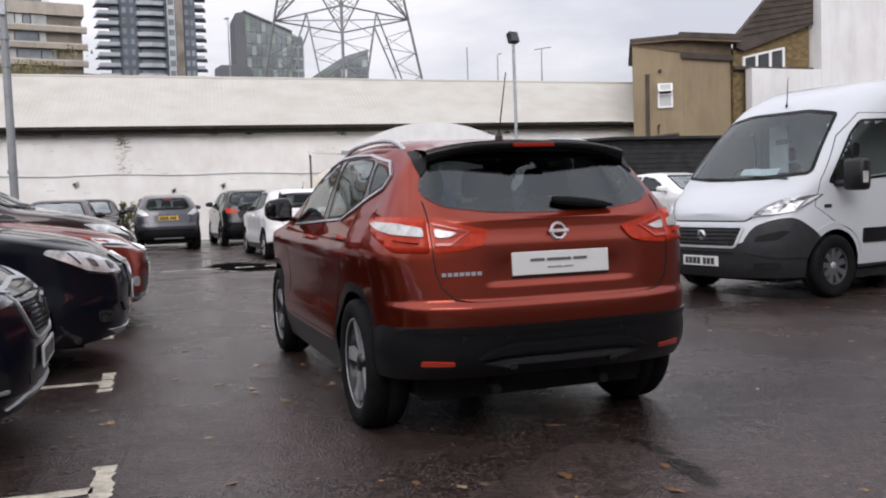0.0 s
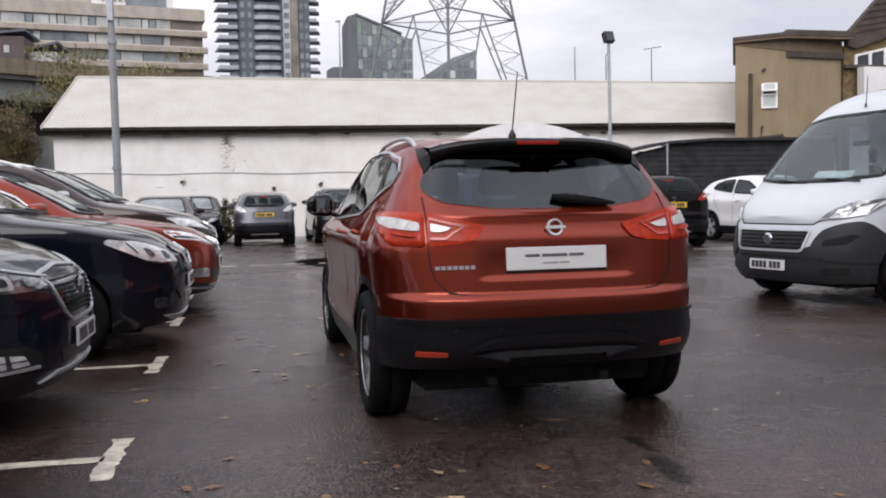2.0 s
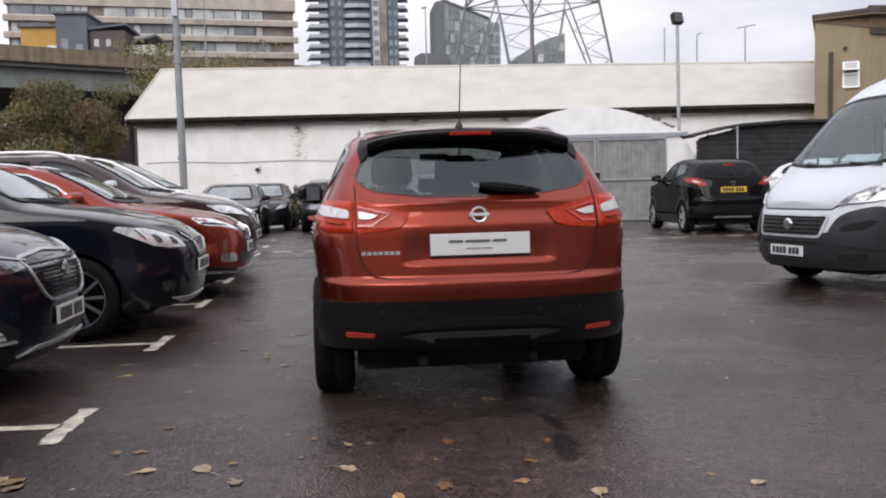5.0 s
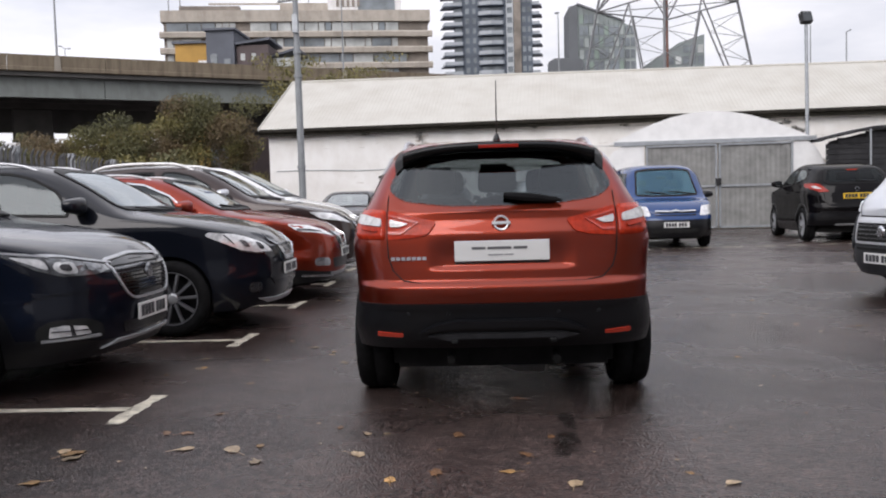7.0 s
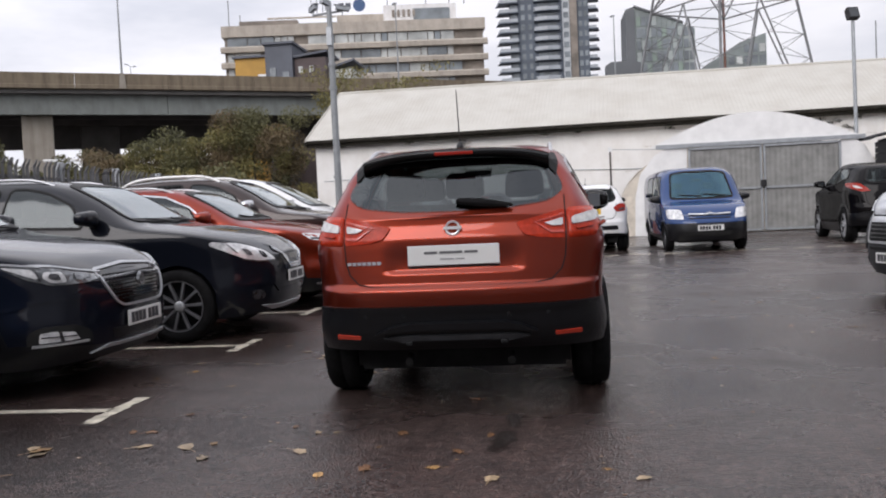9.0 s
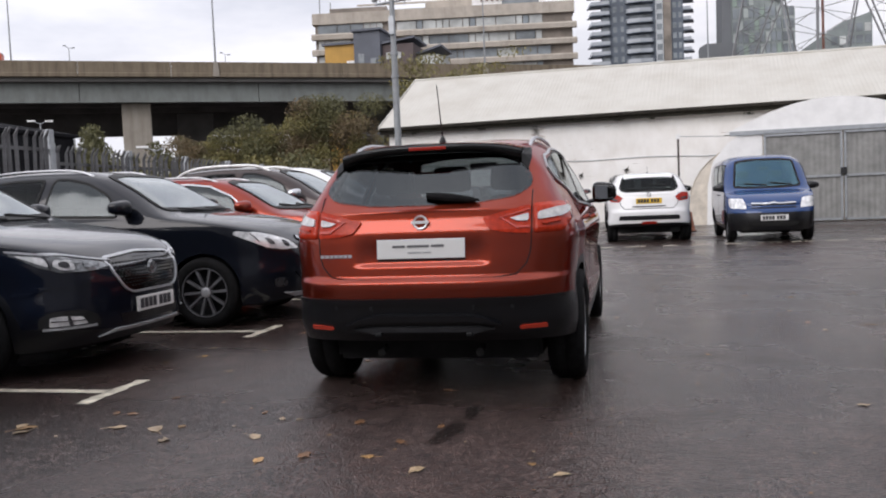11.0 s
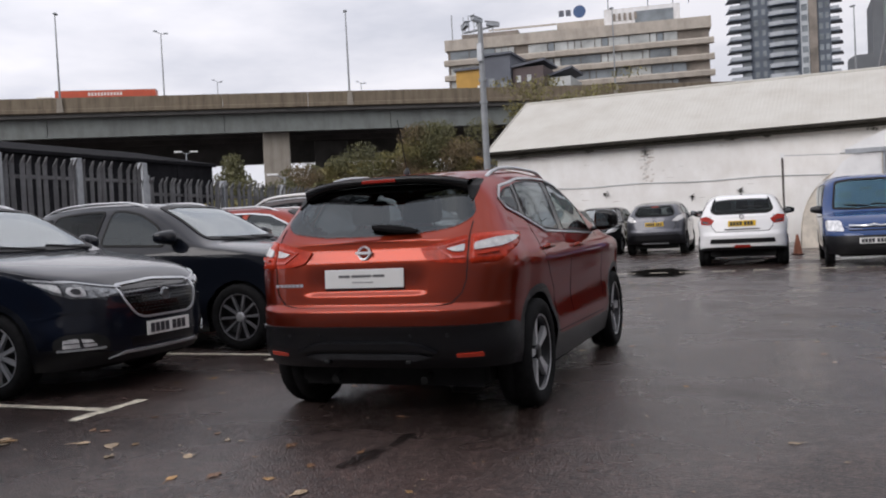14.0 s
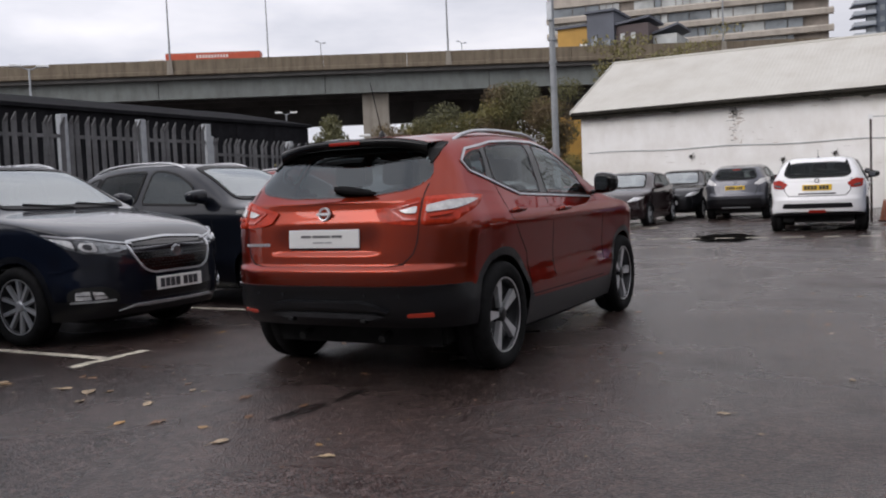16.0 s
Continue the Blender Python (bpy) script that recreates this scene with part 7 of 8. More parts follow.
# sides
door_seams(hero, hb, [
    [(1.63, 1.10), (1.66, 0.8), (1.68, 0.42)],
    [(0.86, 1.20), (0.90, 1.0), (1.02, 0.86), (1.17, 0.72), (1.22, 0.44)],
    [(2.66, 1.09), (2.80, 0.95), (2.83, 0.6), (2.80, 0.41)],
    [(1.22, 0.425), (2.80, 0.405)]])
handles(hero, hb, [(1.04, 1.005), (1.90, 0.985)], P["red"])
door_mirrors(hero, hb, 2.70, 1.165, M["gloss_black"], 0.86, 0.13, 0.098)
roof_rails(hero, hb, 0.575, 0.72, 2.2, M["alloy"], 0.026, 0.010)
for v in ("right", "left"):
    part("window_trim", ribbon(hb, v, [(2.59, 1.060), (1.65, 1.094), (1.19, 1.110), (0.90, 1.186), (0.632, 1.272), (0.600, 1.335), (0.715, 1.412), (1.09, 1.466), (1.445, 1.482), (1.82, 1.481), (2.13, 1.435)], 0.013, 0.010, 0.014), M["alloy"], hero, "bright trim line round the side glass")
for x in (-0.30, 0.30, -0.52, 0.52):
    p, n = hb.hit("rear", x, 0.55)
    sen = bmesh.new()
    add_lathe(sen, [(0.001, -0.004), (0.012, -0.003), (0.013, 0.004)], 12, 'y')
    so = part("parking_sensor", sen, M["plastic"], hero)
    so.matrix_basis = pose(x, p.y - 0.002, 0.55)

for v in ("right", "left"):
    for pts in ([(0.80, 1.236), (0.875, 1.212), (0.962, 1.432), (0.88, 1.416)], [(1.565, 1.110), (1.695, 1.106), (1.775, 1.465), (1.645, 1.464)]):
        part("pillar", decal(hb, v, pts, 0.0035, 0.006), M["gloss_black"], hero, "gloss black window pillar")

# ---- other vehicles ----
def scaled(base, L, W, H, axles, rw, arch, **over):
    ky, kx, kz = L / base["L"], W / (2 * 0.893), H / 1.562
    f = lambda fn, a, b: (lambda q: fn(q / a) * b)
    s = dict(base)
    s.pop("dent", None)
    s.update({"nq": 30, "rows": 16, "step": 0.04, "K": 48, "seal": 0.014, "rim": 0.020, "seal_lift": 0.0095, "glass_lift": 0.006, "L": L, "ya": base["ya"] * ky, "yb": base["yb"] * ky, "axles": axles, "rw": rw, "arch": arch, "track": W / 2 - 0.125,
              "hw": f(base["hw"], kz, kx), "taper": f(base["taper"], ky, 1), "yr": f(base["yr"], kz, ky), "yf": f(base["yf"], kz, ky),
              "zb": f(base["zb"], ky, 0.95), "clad": f(base["clad"], ky, 0.95), "zt": f(base["zt"], ky, kz), "top": f(base["top"], ky, kz), "nc": f(base["nc"], ky, 1), "tum": f(base["tum"], ky, 1),
              "cab": (base["cab"][0] * ky, base["cab"][1] * ky, base["cab"][2] * kz, base["cab"][3] * kx), "rvm": base["rvm"] * ky,
              "seats": tuple((a * ky, b) for a, b in base["seats"]),
              "windows": [(n, v, [((p[0] * (ky if v == "side" else kx)), p[1] * kz) for p in poly], G_SCREEN if n == "windscreen" else G_MIST if g is G_CLEAR else g, r) for n, v, poly, g, r in base["windows"]]})
    s.update(over)
    return s, kx, ky, kz


def side_kit(car, b, kx, ky, kz, color, mirror, trim=None, rails=None, rail_h=0.03, handle=None, mirror_y=2.66, mirror_z=1.165):
    sc = lambda pts: [(y * ky, z * kz) for y, z in pts]
    door_seams(car, b, [sc([(1.71, 1.14), (1.715, 0.8), (1.70, 0.44)]), sc([(0.985, 1.19), (0.99, 1.0), (1.17, 0.78), (1.24, 0.46)]), sc([(2.66, 1.09), (2.80, 0.95), (2.83, 0.6), (2.80, 0.44)])])
    handles(car, b, sc([(1.10, 0.985), (1.93, 0.965)]), handle or color)
    door_mirrors(car, b, mirror_y * ky, mirror_z * kz, mirror, 0.98, 0.125)
    if rails:
        roof_rails(car, b, 0.57 * kx, 0.66 * ky, 2.15 * ky, rails, rail_h, 0.012)
    if trim:
        for v in ("right", "left"):
            part("window_trim", ribbon(b, v, sc([(2.66, 1.088), (1.75, 1.112), (1.30, 1.135), (0.96, 1.165), (0.66, 1.215), (0.545, 1.285), (0.555, 1.375), (0.62, 1.425), (0.80, 1.455), (1.3, 1.478), (1.80, 1.470), (2.1, 1.435), (2.42, 1.30), (2.68, 1.10)]), 0.018, 0.010, 0.014), trim, car)


def pair(car, b, view, name, poly, material, off=0.006, depth=0.02, label="", parent=None, r=0.025):
    out = []
    for sx in (1, -1):
        if view == "nose":
            bm = decal(b, "nose_right" if sx > 0 else "nose_left", soften(poly, r), off, depth, 0.035)
        else:
            bm = decal(b, view, soften([(sx * x, z) for x, z in poly], r), off, depth, 0.05)
        out.append(part(name, bm, material, parent or car, label))
    return out


def wipers(car, b, x0, x1, z):
    for a in (x0, x1):
        bm = bmesh.new()
        pts = []
        for k in range(6):
            p, n = b.hit("front", a + 0.09 * k, z + 0.008 * k)
            pts.append(tuple(p + n * 0.015))
        add_tube(bm, pts, 0.010, 6)
        part("wiper", bm, M["plastic"], car)


def facing_x(front_x, cy, L, lean=0.0):
    """A pose for a car whose nose points along +x."""
    return pose(front_x, cy, 0, 0, 0, -90 + lean) @ pose(0, -L, 0)


# black crossover with a honeycomb grille, first in the row
S, kx, ky, kz = scaled(HERO, 4.31, 1.81, 1.60, (0.77, 3.345), 0.335, 0.375, wheel="vee", clad_mat=M["plastic"])
car, b = shell("black_suv", "glossy blue-black compact SUV parked nose-out in a bay", S, P["blueblack"], at=facing_x(-2.43, 1.29, 4.31))
side_kit(car, b, kx, ky, kz, P["blueblack"], P["blueblack"], M["chrome"], M["alloy"])
gr = soften([(-0.45, 0.835), (-0.44, 0.745), (-0.36, 0.615), (-0.28, 0.578), (0.28, 0.578), (0.36, 0.615), (0.44, 0.745), (0.45, 0.835), (0.0, 0.862)], 0.05)
grille = part("grille", decal(b, "front", gr, 0.004, 0.015), M["gloss_black"], car, "black honeycomb grille")
part("grille_surround", ribbon(b, "front", gr, 0.016, 0.014, 0.02, True), M["alloy"], grille)
for r in range(10):
    for c in range(23):
        x, z = -0.42 + c * 0.038 + (r % 2) * 0.019, 0.60 + r * 0.025
        if inside((x, z), grow(gr, -0.03)) and abs(x) + abs(z - 0.74) > 0.085:
            p, n = b.hit("front", x, z)
            o = part("grille_stud", box(-0.009, 0.009, -0.006, 0.003, -0.005, 0.005), M["plastic_mid"], grille)
            o.matrix_basis = pose(p.x, p.y + 0.006, p.z)
bd = bmesh.new()
add_lathe(bd, [(0.001, 0.016), (0.045, 0.016), (0.055, 0.006), (0.058, 0.0)], 8, 'y')
p, n = b.hit("front", 0, 0.74)
o = part("badge", bd, M["head_mid"], car, "octagonal chrome badge")
o.matrix_basis = pose(0, p.y + 0.004, 0.74)
pair(car, b, "nose", "headlight", [(0.45, 0.785), (0.60, 0.762), (0.80, 0.762), (0.94, 0.81), (1.08, 0.90), (1.07, 0.918), (0.88, 0.888), (0.66, 0.860), (0.45, 0.842)], M["head_mid"], 0.008, 0.02, "swept headlight with a clear projector", r=0.012)
pair(car, b, "nose", "headlight_lens", [(0.70, 0.775), (0.80, 0.778), (0.845, 0.815), (0.82, 0.855), (0.715, 0.845)], M["head_lens"], 0.020, 0.016, "round clear projector", r=0.03)
pair(car, b, "nose", "headlight_lens", [(0.86, 0.805), (0.92, 0.825), (1.05, 0.898), (0.88, 0.872)], M["head_lens"], 0.020, 0.016)
pair(car, b, "nose", "headlight_lens", [(0.52, 0.795), (0.64, 0.785), (0.65, 0.835), (0.53, 0.830)], M["head_mid"], 0.020, 0.016)
pair(car, b, "nose", "daylight_strip", [(0.40, 0.842), (0.66, 0.862), (0.88, 0.890), (1.08, 0.920), (1.08, 0.932), (0.88, 0.904), (0.66, 0.875), (0.40, 0.856)], M["alloy"], 0.018, 0.02, r=0.004)
pair(car, b, "nose", "fog_lamp_bezel", [(0.56, 0.355), (0.98, 0.362), (0.99, 0.455), (0.90, 0.495), (0.68, 0.495), (0.58, 0.45)], M["under"], 0.008, 0.02, r=0.04)
pair(car, b, "nose", "fog_lamp", [(0.66, 0.400), (0.91, 0.392), (0.91, 0.455), (0.83, 0.463), (0.70, 0.450)], M["head_lens"], 0.020, 0.02, "chrome-bright fog lamp", r=0.012)
pair(car, b, "nose", "projector_ring", [(0.735, 0.792), (0.785, 0.794), (0.81, 0.817), (0.79, 0.84), (0.74, 0.835)], M["head_dark"], 0.030, 0.014, "dark projector lens", r=0.02)
pair(car, b, "nose", "lamp_divider", [(0.855, 0.79), (0.868, 0.79), (0.872, 0.885), (0.86, 0.884)], M["head_dark"], 0.030, 0.016, r=0.003)
pair(car, b, "nose", "fog_lamp_divider", [(0.755, 0.394), (0.78, 0.393), (0.80, 0.46), (0.78, 0.462)], M["head_dark"], 0.026, 0.014, r=0.003)
pair(car, b, "nose", "fog_lamp_divider", [(0.67, 0.424), (0.90, 0.428), (0.90, 0.434), (0.68, 0.430)], M["head_dark"], 0.026, 0.014, r=0.003)
pair(car, b, "nose", "fog_lamp_bar", [(0.60, 0.375), (0.95, 0.367), (0.95, 0.381), (0.60, 0.389)], M["alloy"], 0.026, 0.016, r=0.003)
pair(car, b, "nose", "bumper_crease", [(0.62, 0.70), (0.95, 0.69), (1.18, 0.62), (1.10, 0.60), (0.90, 0.655), (0.66, 0.66)], P["blueblack"], 0.010, 0.02)
part("front_lip", decal(b, "front", soften([(-0.55, 0.285), (-0.42, 0.314), (0.42, 0.314), (0.55, 0.285), (0.43, 0.332), (-0.43, 0.332)], 0.01), 0.016, 0.03), M["alloy"], car, "silver lower bumper lip")
part("lower_grille", decal(b, "front", soften([(-0.40, 0.43), (-0.38, 0.36), (0.38, 0.36), (0.40, 0.43)], 0.02), 0.004, 0.015), M["plastic"], car)
number_plate(car, b, "front", 0, 0.48)
wipers(car, b, -0.55, 0.0, 1.135)

# older black crossover
S, kx, ky, kz = scaled(HERO, 4.33, 1.78, 1.615, (0.81, 3.44), 0.345, 0.385, wheel="ten", clad_mat=P["black"], lip=0.0)
car, b = shell("black_crossover", "glossy black crossover with roof rails parked in a bay", S, P["black"], at=facing_x(-2.02, 3.86, 4.33))
side_kit(car, b, kx, ky, kz, P["black"], P["black"], None, M["alloy"])
pair(car, b, "nose", "headlight", [(0.44, 0.735), (0.64, 0.735), (0.80, 0.765), (0.98, 0.855), (1.06, 0.905), (1.00, 0.935), (0.80, 0.905), (0.56, 0.845)], M["head_lens"], 0.010, 0.02, "large clear swept-back headlight")
pair(car, b, "nose", "headlight_bezel", [(0.54, 0.760), (0.60, 0.758), (0.63, 0.83), (0.58, 0.822)], M["head_dark"], 0.014, 0.012)
pair(car, b, "nose", "headlight_bezel", [(0.46, 0.722), (0.66, 0.722), (0.82, 0.752), (0.81, 0.764), (0.65, 0.736), (0.46, 0.736)], M["head_dark"], 0.013, 0.012, r=0.004)
pair(car, b, "nose", "headlight_bezel", [(0.70, 0.785), (0.76, 0.795), (0.79, 0.86), (0.73, 0.848)], M["head_mid"], 0.018, 0.012, r=0.02)
pair(car, b, "nose", "headlight_bezel", [(0.84, 0.815), (0.855, 0.82), (0.90, 0.90), (0.885, 0.905)], M["head_dark"], 0.018, 0.012, r=0.003)
part("grille", decal(b, "front", soften([(-0.36, 0.83), (-0.28, 0.62), (0.28, 0.62), (0.36, 0.83)], 0.03), 0.004, 0.015), M["gloss_black"], car)
part("grille_chrome", ribbon(b, "front", [(-0.33, 0.84), (-0.16, 0.66), (0.16, 0.66), (0.33, 0.84)], 0.05, 0.014, 0.02), M["chrome"], car)
part("bumper_crease", ribbon(b, "front", [(-0.66, 0.51), (-0.5, 0.52), (-0.42, 0.44), (0.42, 0.44), (0.5, 0.52), (0.66, 0.51)], 0.03, 0.014, 0.02), P["black"], car)
pair(car, b, "nose", "fog_lamp", [(0.60, 0.37), (0.74, 0.37), (0.76, 0.46), (0.62, 0.46)], M["head_dark"], 0.010, 0.02, r=0.05)
part("front_lip", decal(b, "front", soften([(-0.60, 0.31), (-0.46, 0.26), (0.46, 0.26), (0.60, 0.31), (0.4, 0.30), (-0.4, 0.30)], 0.01), 0.012, 0.03), M["alloy"], car, "silver lower bumper lip")
number_plate(car, b, "front", 0, 0.56)
wipers(car, b, -0.55, 0.0, 1.13)

# red crossover of the same kind as the show car
S, kx, ky, kz = scaled(HERO, 4.377, 1.806, 1.562, (0.80, 3.446), 0.345, 0.385, wheel="five")
car, b = shell("red_crossover", "copper-red crossover with bright window trim parked in a bay", S, P["red"], at=facing_x(-1.86, 6.34, 4.377))
side_kit(car, b, 1, 1, 1, P["red"], P["red"], M["chrome"], M["alloy"])
crossover_front(car, b)
pair(car, b, "front", "lip_bar", [(0.40, 0.27), (0.78, 0.30), (0.78, 0.325), (0.40, 0.295)], M["chrome"], 0.012, 0.02, r=0.006)
wipers(car, b, -0.55, 0.0, 1.13)

M["pale_rail"] = mat("pale_silver_rail", (0.70, 0.70, 0.69), 0.35, 0.2)
# dark brown seven-seater
S, kx, ky, kz = scaled(HERO, 4.64, 1.82, 1.78, (0.92, 3.625), 0.355, 0.395, wheel="five")
car, b = shell("brown_suv", "dark brown large SUV with silver roof rails", S, P["brown"], at=facing_x(-1.98, 8.65, 4.64))
side_kit(car, b, kx, ky, kz, P["brown"], M["chrome"], None, M["pale_rail"], 0.055)
pair(car, b, "front", "headlight", [(0.42, 0.86), (0.80, 0.93), (0.86, 1.04), (0.60, 0.99)], M["head_lens"], 0.010, 0.02, "clear headlight")
part("grille", decal(b, "front", soften([(-0.42, 0.93), (-0.30, 0.66), (0.30, 0.66), (0.42, 0.93)], 0.03), 0.004, 0.015), M["gloss_black"], car)
part("grille_chrome", ribbon(b, "front", [(-0.32, 0.94), (-0.16, 0.70), (0.16, 0.70), (0.32, 0.94)], 0.06, 0.014, 0.02), M["chrome"], car)
pair(car, b, "front", "fog_lamp", [(0.56, 0.44), (0.74, 0.45), (0.74, 0.54), (0.58, 0.53)], M["chrome"], 0.008, 0.02)
part("front_lip", decal(b, "front", soften([(-0.70, 0.34), (-0.46, 0.29), (0.46, 0.29), (0.70, 0.34), (0.4, 0.33), (-0.4, 0.33)], 0.01), 0.012, 0.03), M["chrome"], car)
number_plate(car, b, "front", 0, 0.60)
wipers(car, b, -0.55, 0.0, 1.23)

# small hatchback shape
HATCH = dict(HERO)
HATCH.update({
    "clad": curve((0, 0.32), (4.4, 0.32)), "lip": 0.0,
    "top": curve((0.05, 1.03), (0.13, 1.10), (0.22, 1.22), (0.36, 1.40), (0.48, 1.49), (0.60, 1.515), (1.1, 1.552), (1.6, 1.562), (2.0, 1.545), (2.35, 1.47), (2.75, 1.31), (3.25, 1.09), (3.35, 1.06), (3.8, 0.98), (4.1, 0.89), (4.3, 0.76)),
    "zt": curve((0.0, 1.04), (0.3, 1.08), (0.8, 1.10), (1.8, 1.06), (2.7, 1.02), (3.2, 0.98), (3.8, 0.91), (4.1, 0.83), (4.3, 0.70)),
    "windows": [
        ("rear_window", "rear", [(-0.60, 1.20), (-0.50, 1.135), (0.50, 1.135), (0.60, 1.20), (0.52, 1.46), (-0.52, 1.46)], G_DARK, 0.03),
        ("front_side_window", "side", [(1.86, 1.085), (2.86, 1.055), (2.55, 1.24), (2.30, 1.36), (2.05, 1.43), (1.84, 1.45)], G_CLEAR, 0.012),
        ("rear_side_window", "side", [(0.90, 1.18), (1.30, 1.12), (1.78, 1.095), (1.76, 1.455), (1.3, 1.46), (1.0, 1.42)], G_CLEAR, 0.012),
        ("windscreen", "front", [(-0.66, 1.10), (0.66, 1.10), (0.52, 1.46), (0.28, 1.485), (-0.28, 1.485), (-0.52, 1.46)], G_SCREEN, 0.03),
    ],
})


# white family SUV
S, kx, ky, kz = scaled(HATCH, 4.42, 1.82, 1.85, (0.80, 3.50), 0.345, 0.385, wheel="five", clad_mat=P["white"], lip=0.0)
car, b = shell("white_suv", "white family car with dark side windows parked in a bay", S, P["white"], at=facing_x(-2.35, 11.1, 4.42))
side_kit(car, b, kx, ky, kz, P["white"], P["white"], None, None, mirror_y=2.85, mirror_z=1.16)
pair(car, b, "front", "headlight", [(0.44, 0.84), (0.78, 0.88), (0.86, 1.02), (0.60, 0.97)], M["head_lens"], 0.010, 0.02, "clear headlight")
part("grille", decal(b, "front", soften([(-0.40, 0.90), (-0.30, 0.68), (0.30, 0.68), (0.40, 0.90)], 0.03), 0.004, 0.015), M["gloss_black"], car)
part("grille_chrome", ribbon(b, "front", [(-0.32, 0.91), (-0.16, 0.72), (0.16, 0.72), (0.32, 0.91)], 0.05, 0.014, 0.02), M["chrome"], car)
number_plate(car, b, "front", 0, 0.58)


def rear_kit(car, b, lamps, plate_z, bumper=None, strip=None, wiper=(0.0, 0.36, 1.19), brake=None):
    for poly, material, off in lamps:
        pair(car, b, "rear", "tail_light", poly, material, off, 0.025, "red tail light" if material in (M["tail_red"], M["brake_red"]) else "")
    number_plate(car, b, "rear", 0, plate_z, "plate_yellow")
    if bumper:
        for z0, z1, hw_, mt in bumper:
            part("rear_bumper_trim", decal(b, "rear", soften([(-hw_, z0), (hw_, z0), (hw_ * 0.96, z1), (-hw_ * 0.96, z1)], 0.02), 0.010, 0.025), mt, car)
    if strip:
        part("tailgate_strip", decal(b, "rear", [(-strip[1], strip[0]), (strip[1], strip[0]), (strip[1], strip[0] + 0.02), (-strip[1], strip[0] + 0.02)], 0.012, 0.02), strip[2], car)
    bm = bmesh.new()
    pts = []
    for k in range(6):
        p, n = b.hit("rear", wiper[0] + wiper[1] * k / 5, wiper[2] - 0.004 * k)
        pts.append(tuple(p + n * 0.018))
    add_tube(bm, pts, 0.013, 6)
    part("rear_wiper", bm, M["plastic"], car)
    part("tailgate_seam", ribbon(b, "rear", [(-0.60, 1.02), (-0.58, 0.80), (-0.5, 0.70), (0.5, 0.70), (0.58, 0.80), (0.60, 1.02)], 0.012, 0.0015, 0.005), M["under"], car)
    p, n = b.hit("rear", 0, plate_z + 0.13)
    bd_ = bmesh.new()
    add_lathe(bd_, [(0.03, 0.0), (0.03, -0.012), (0.045, -0.012), (0.048, 0.0)], 20, 'y')
    o_ = part("badge", bd_, M["chrome"], car, "round chrome badge")
    o_.matrix_basis = pose(0, p.y - 0.002, plate_z + 0.13)


# white hatchback at the far bays
S, kx, ky, kz = scaled(HATCH, 3.99, 1.76, 1.455, (0.66, 3.185), 0.315, 0.35, wheel="star", clad_mat=M["plastic"], clad=curve((0, 0.40), (0.5, 0.34), (3.6, 0.30), (4.0, 0.3)))
car, b = shell("white_hatchback", "white hatchback with a black lower bumper seen from behind", S, P["white"], at=pose(1.53, 14.85, 0, 0, 0, 1.5) @ Matrix.Scale(1.06, 4))
side_kit(car, b, kx, ky, kz, P["white"], M["gloss_black"], None, None, mirror_y=2.85, mirror_z=1.16)
rear_kit(car, b, [([(0.52, 0.93), (0.66, 1.02), (0.80, 1.00), (0.78, 0.86), (0.60, 0.84)], M["brake_red"], 0.010), ([(0.62, 0.90), (0.76, 0.93), (0.75, 0.89), (0.64, 0.87)], M["head_dark"], 0.014)], 0.86,
         [(0.47, 0.56, 0.62, M["plastic"]), (0.30, 0.38, 0.42, M["plastic"])], (0.735, 0.33, M["plastic"]))
part("fog_reflector", decal(b, "rear", [(-0.16, 0.385), (0.16, 0.385), (0.14, 0.435), (-0.14, 0.435)], 0.012, 0.02), M["brake_red"], car)
part("roof_spoiler", decal(b, "top", soften([(-0.50, 0.36), (0.50, 0.36), (0.46, 0.62), (-0.46, 0.62)], 0.05), 0.02, 0.03), P["white"], car)
shark_aerial(car, b, 0.62, 0.16, 0.10)

# rounded high-shouldered crossovers
JUKE = dict(HERO)
JUKE.update({
    "top": curve((0.05, 1.02), (0.12, 1.09), (0.22, 1.21), (0.40, 1.37), (0.56, 1.455), (0.9, 1.50), (1.5, 1.552), (1.9, 1.562), (2.25, 1.52), (2.6, 1.38), (3.1, 1.13), (3.2, 1.10), (3.7, 1.04), (4.05, 0.95), (4.3, 0.80)),
    "windows": [
        ("rear_window", "rear", [(-0.58, 1.19), (-0.48, 1.135), (0.48, 1.135), (0.58, 1.19), (0.48, 1.42), (-0.48, 1.42)], G_DARK, 0.03),
        ("front_side_window", "side", [(1.70, 1.15), (2.64, 1.105), (2.40, 1.28), (2.15, 1.40), (1.72, 1.46)], G_CLEAR, 0.012),
        ("rear_side_window", "side", [(0.86, 1.25), (1.62, 1.16), (1.62, 1.46), (1.2, 1.44), (0.92, 1.36)], G_DARK, 0.012),
        ("windscreen", "front", [(-0.64, 1.14), (0.64, 1.14), (0.52, 1.47), (-0.52, 1.47)], G_SCREEN, 0.03),
    ],
})
JUKE_LAMPS = lambda lens: [([(0.50, 0.99), (0.66, 1.14), (0.80, 1.16), (0.82, 1.06), (0.66, 0.98)], lens, 0.012), ([(0.62, 1.04), (0.72, 1.10), (0.78, 1.10), (0.74, 1.05)], M["tail_clear"], 0.016)]


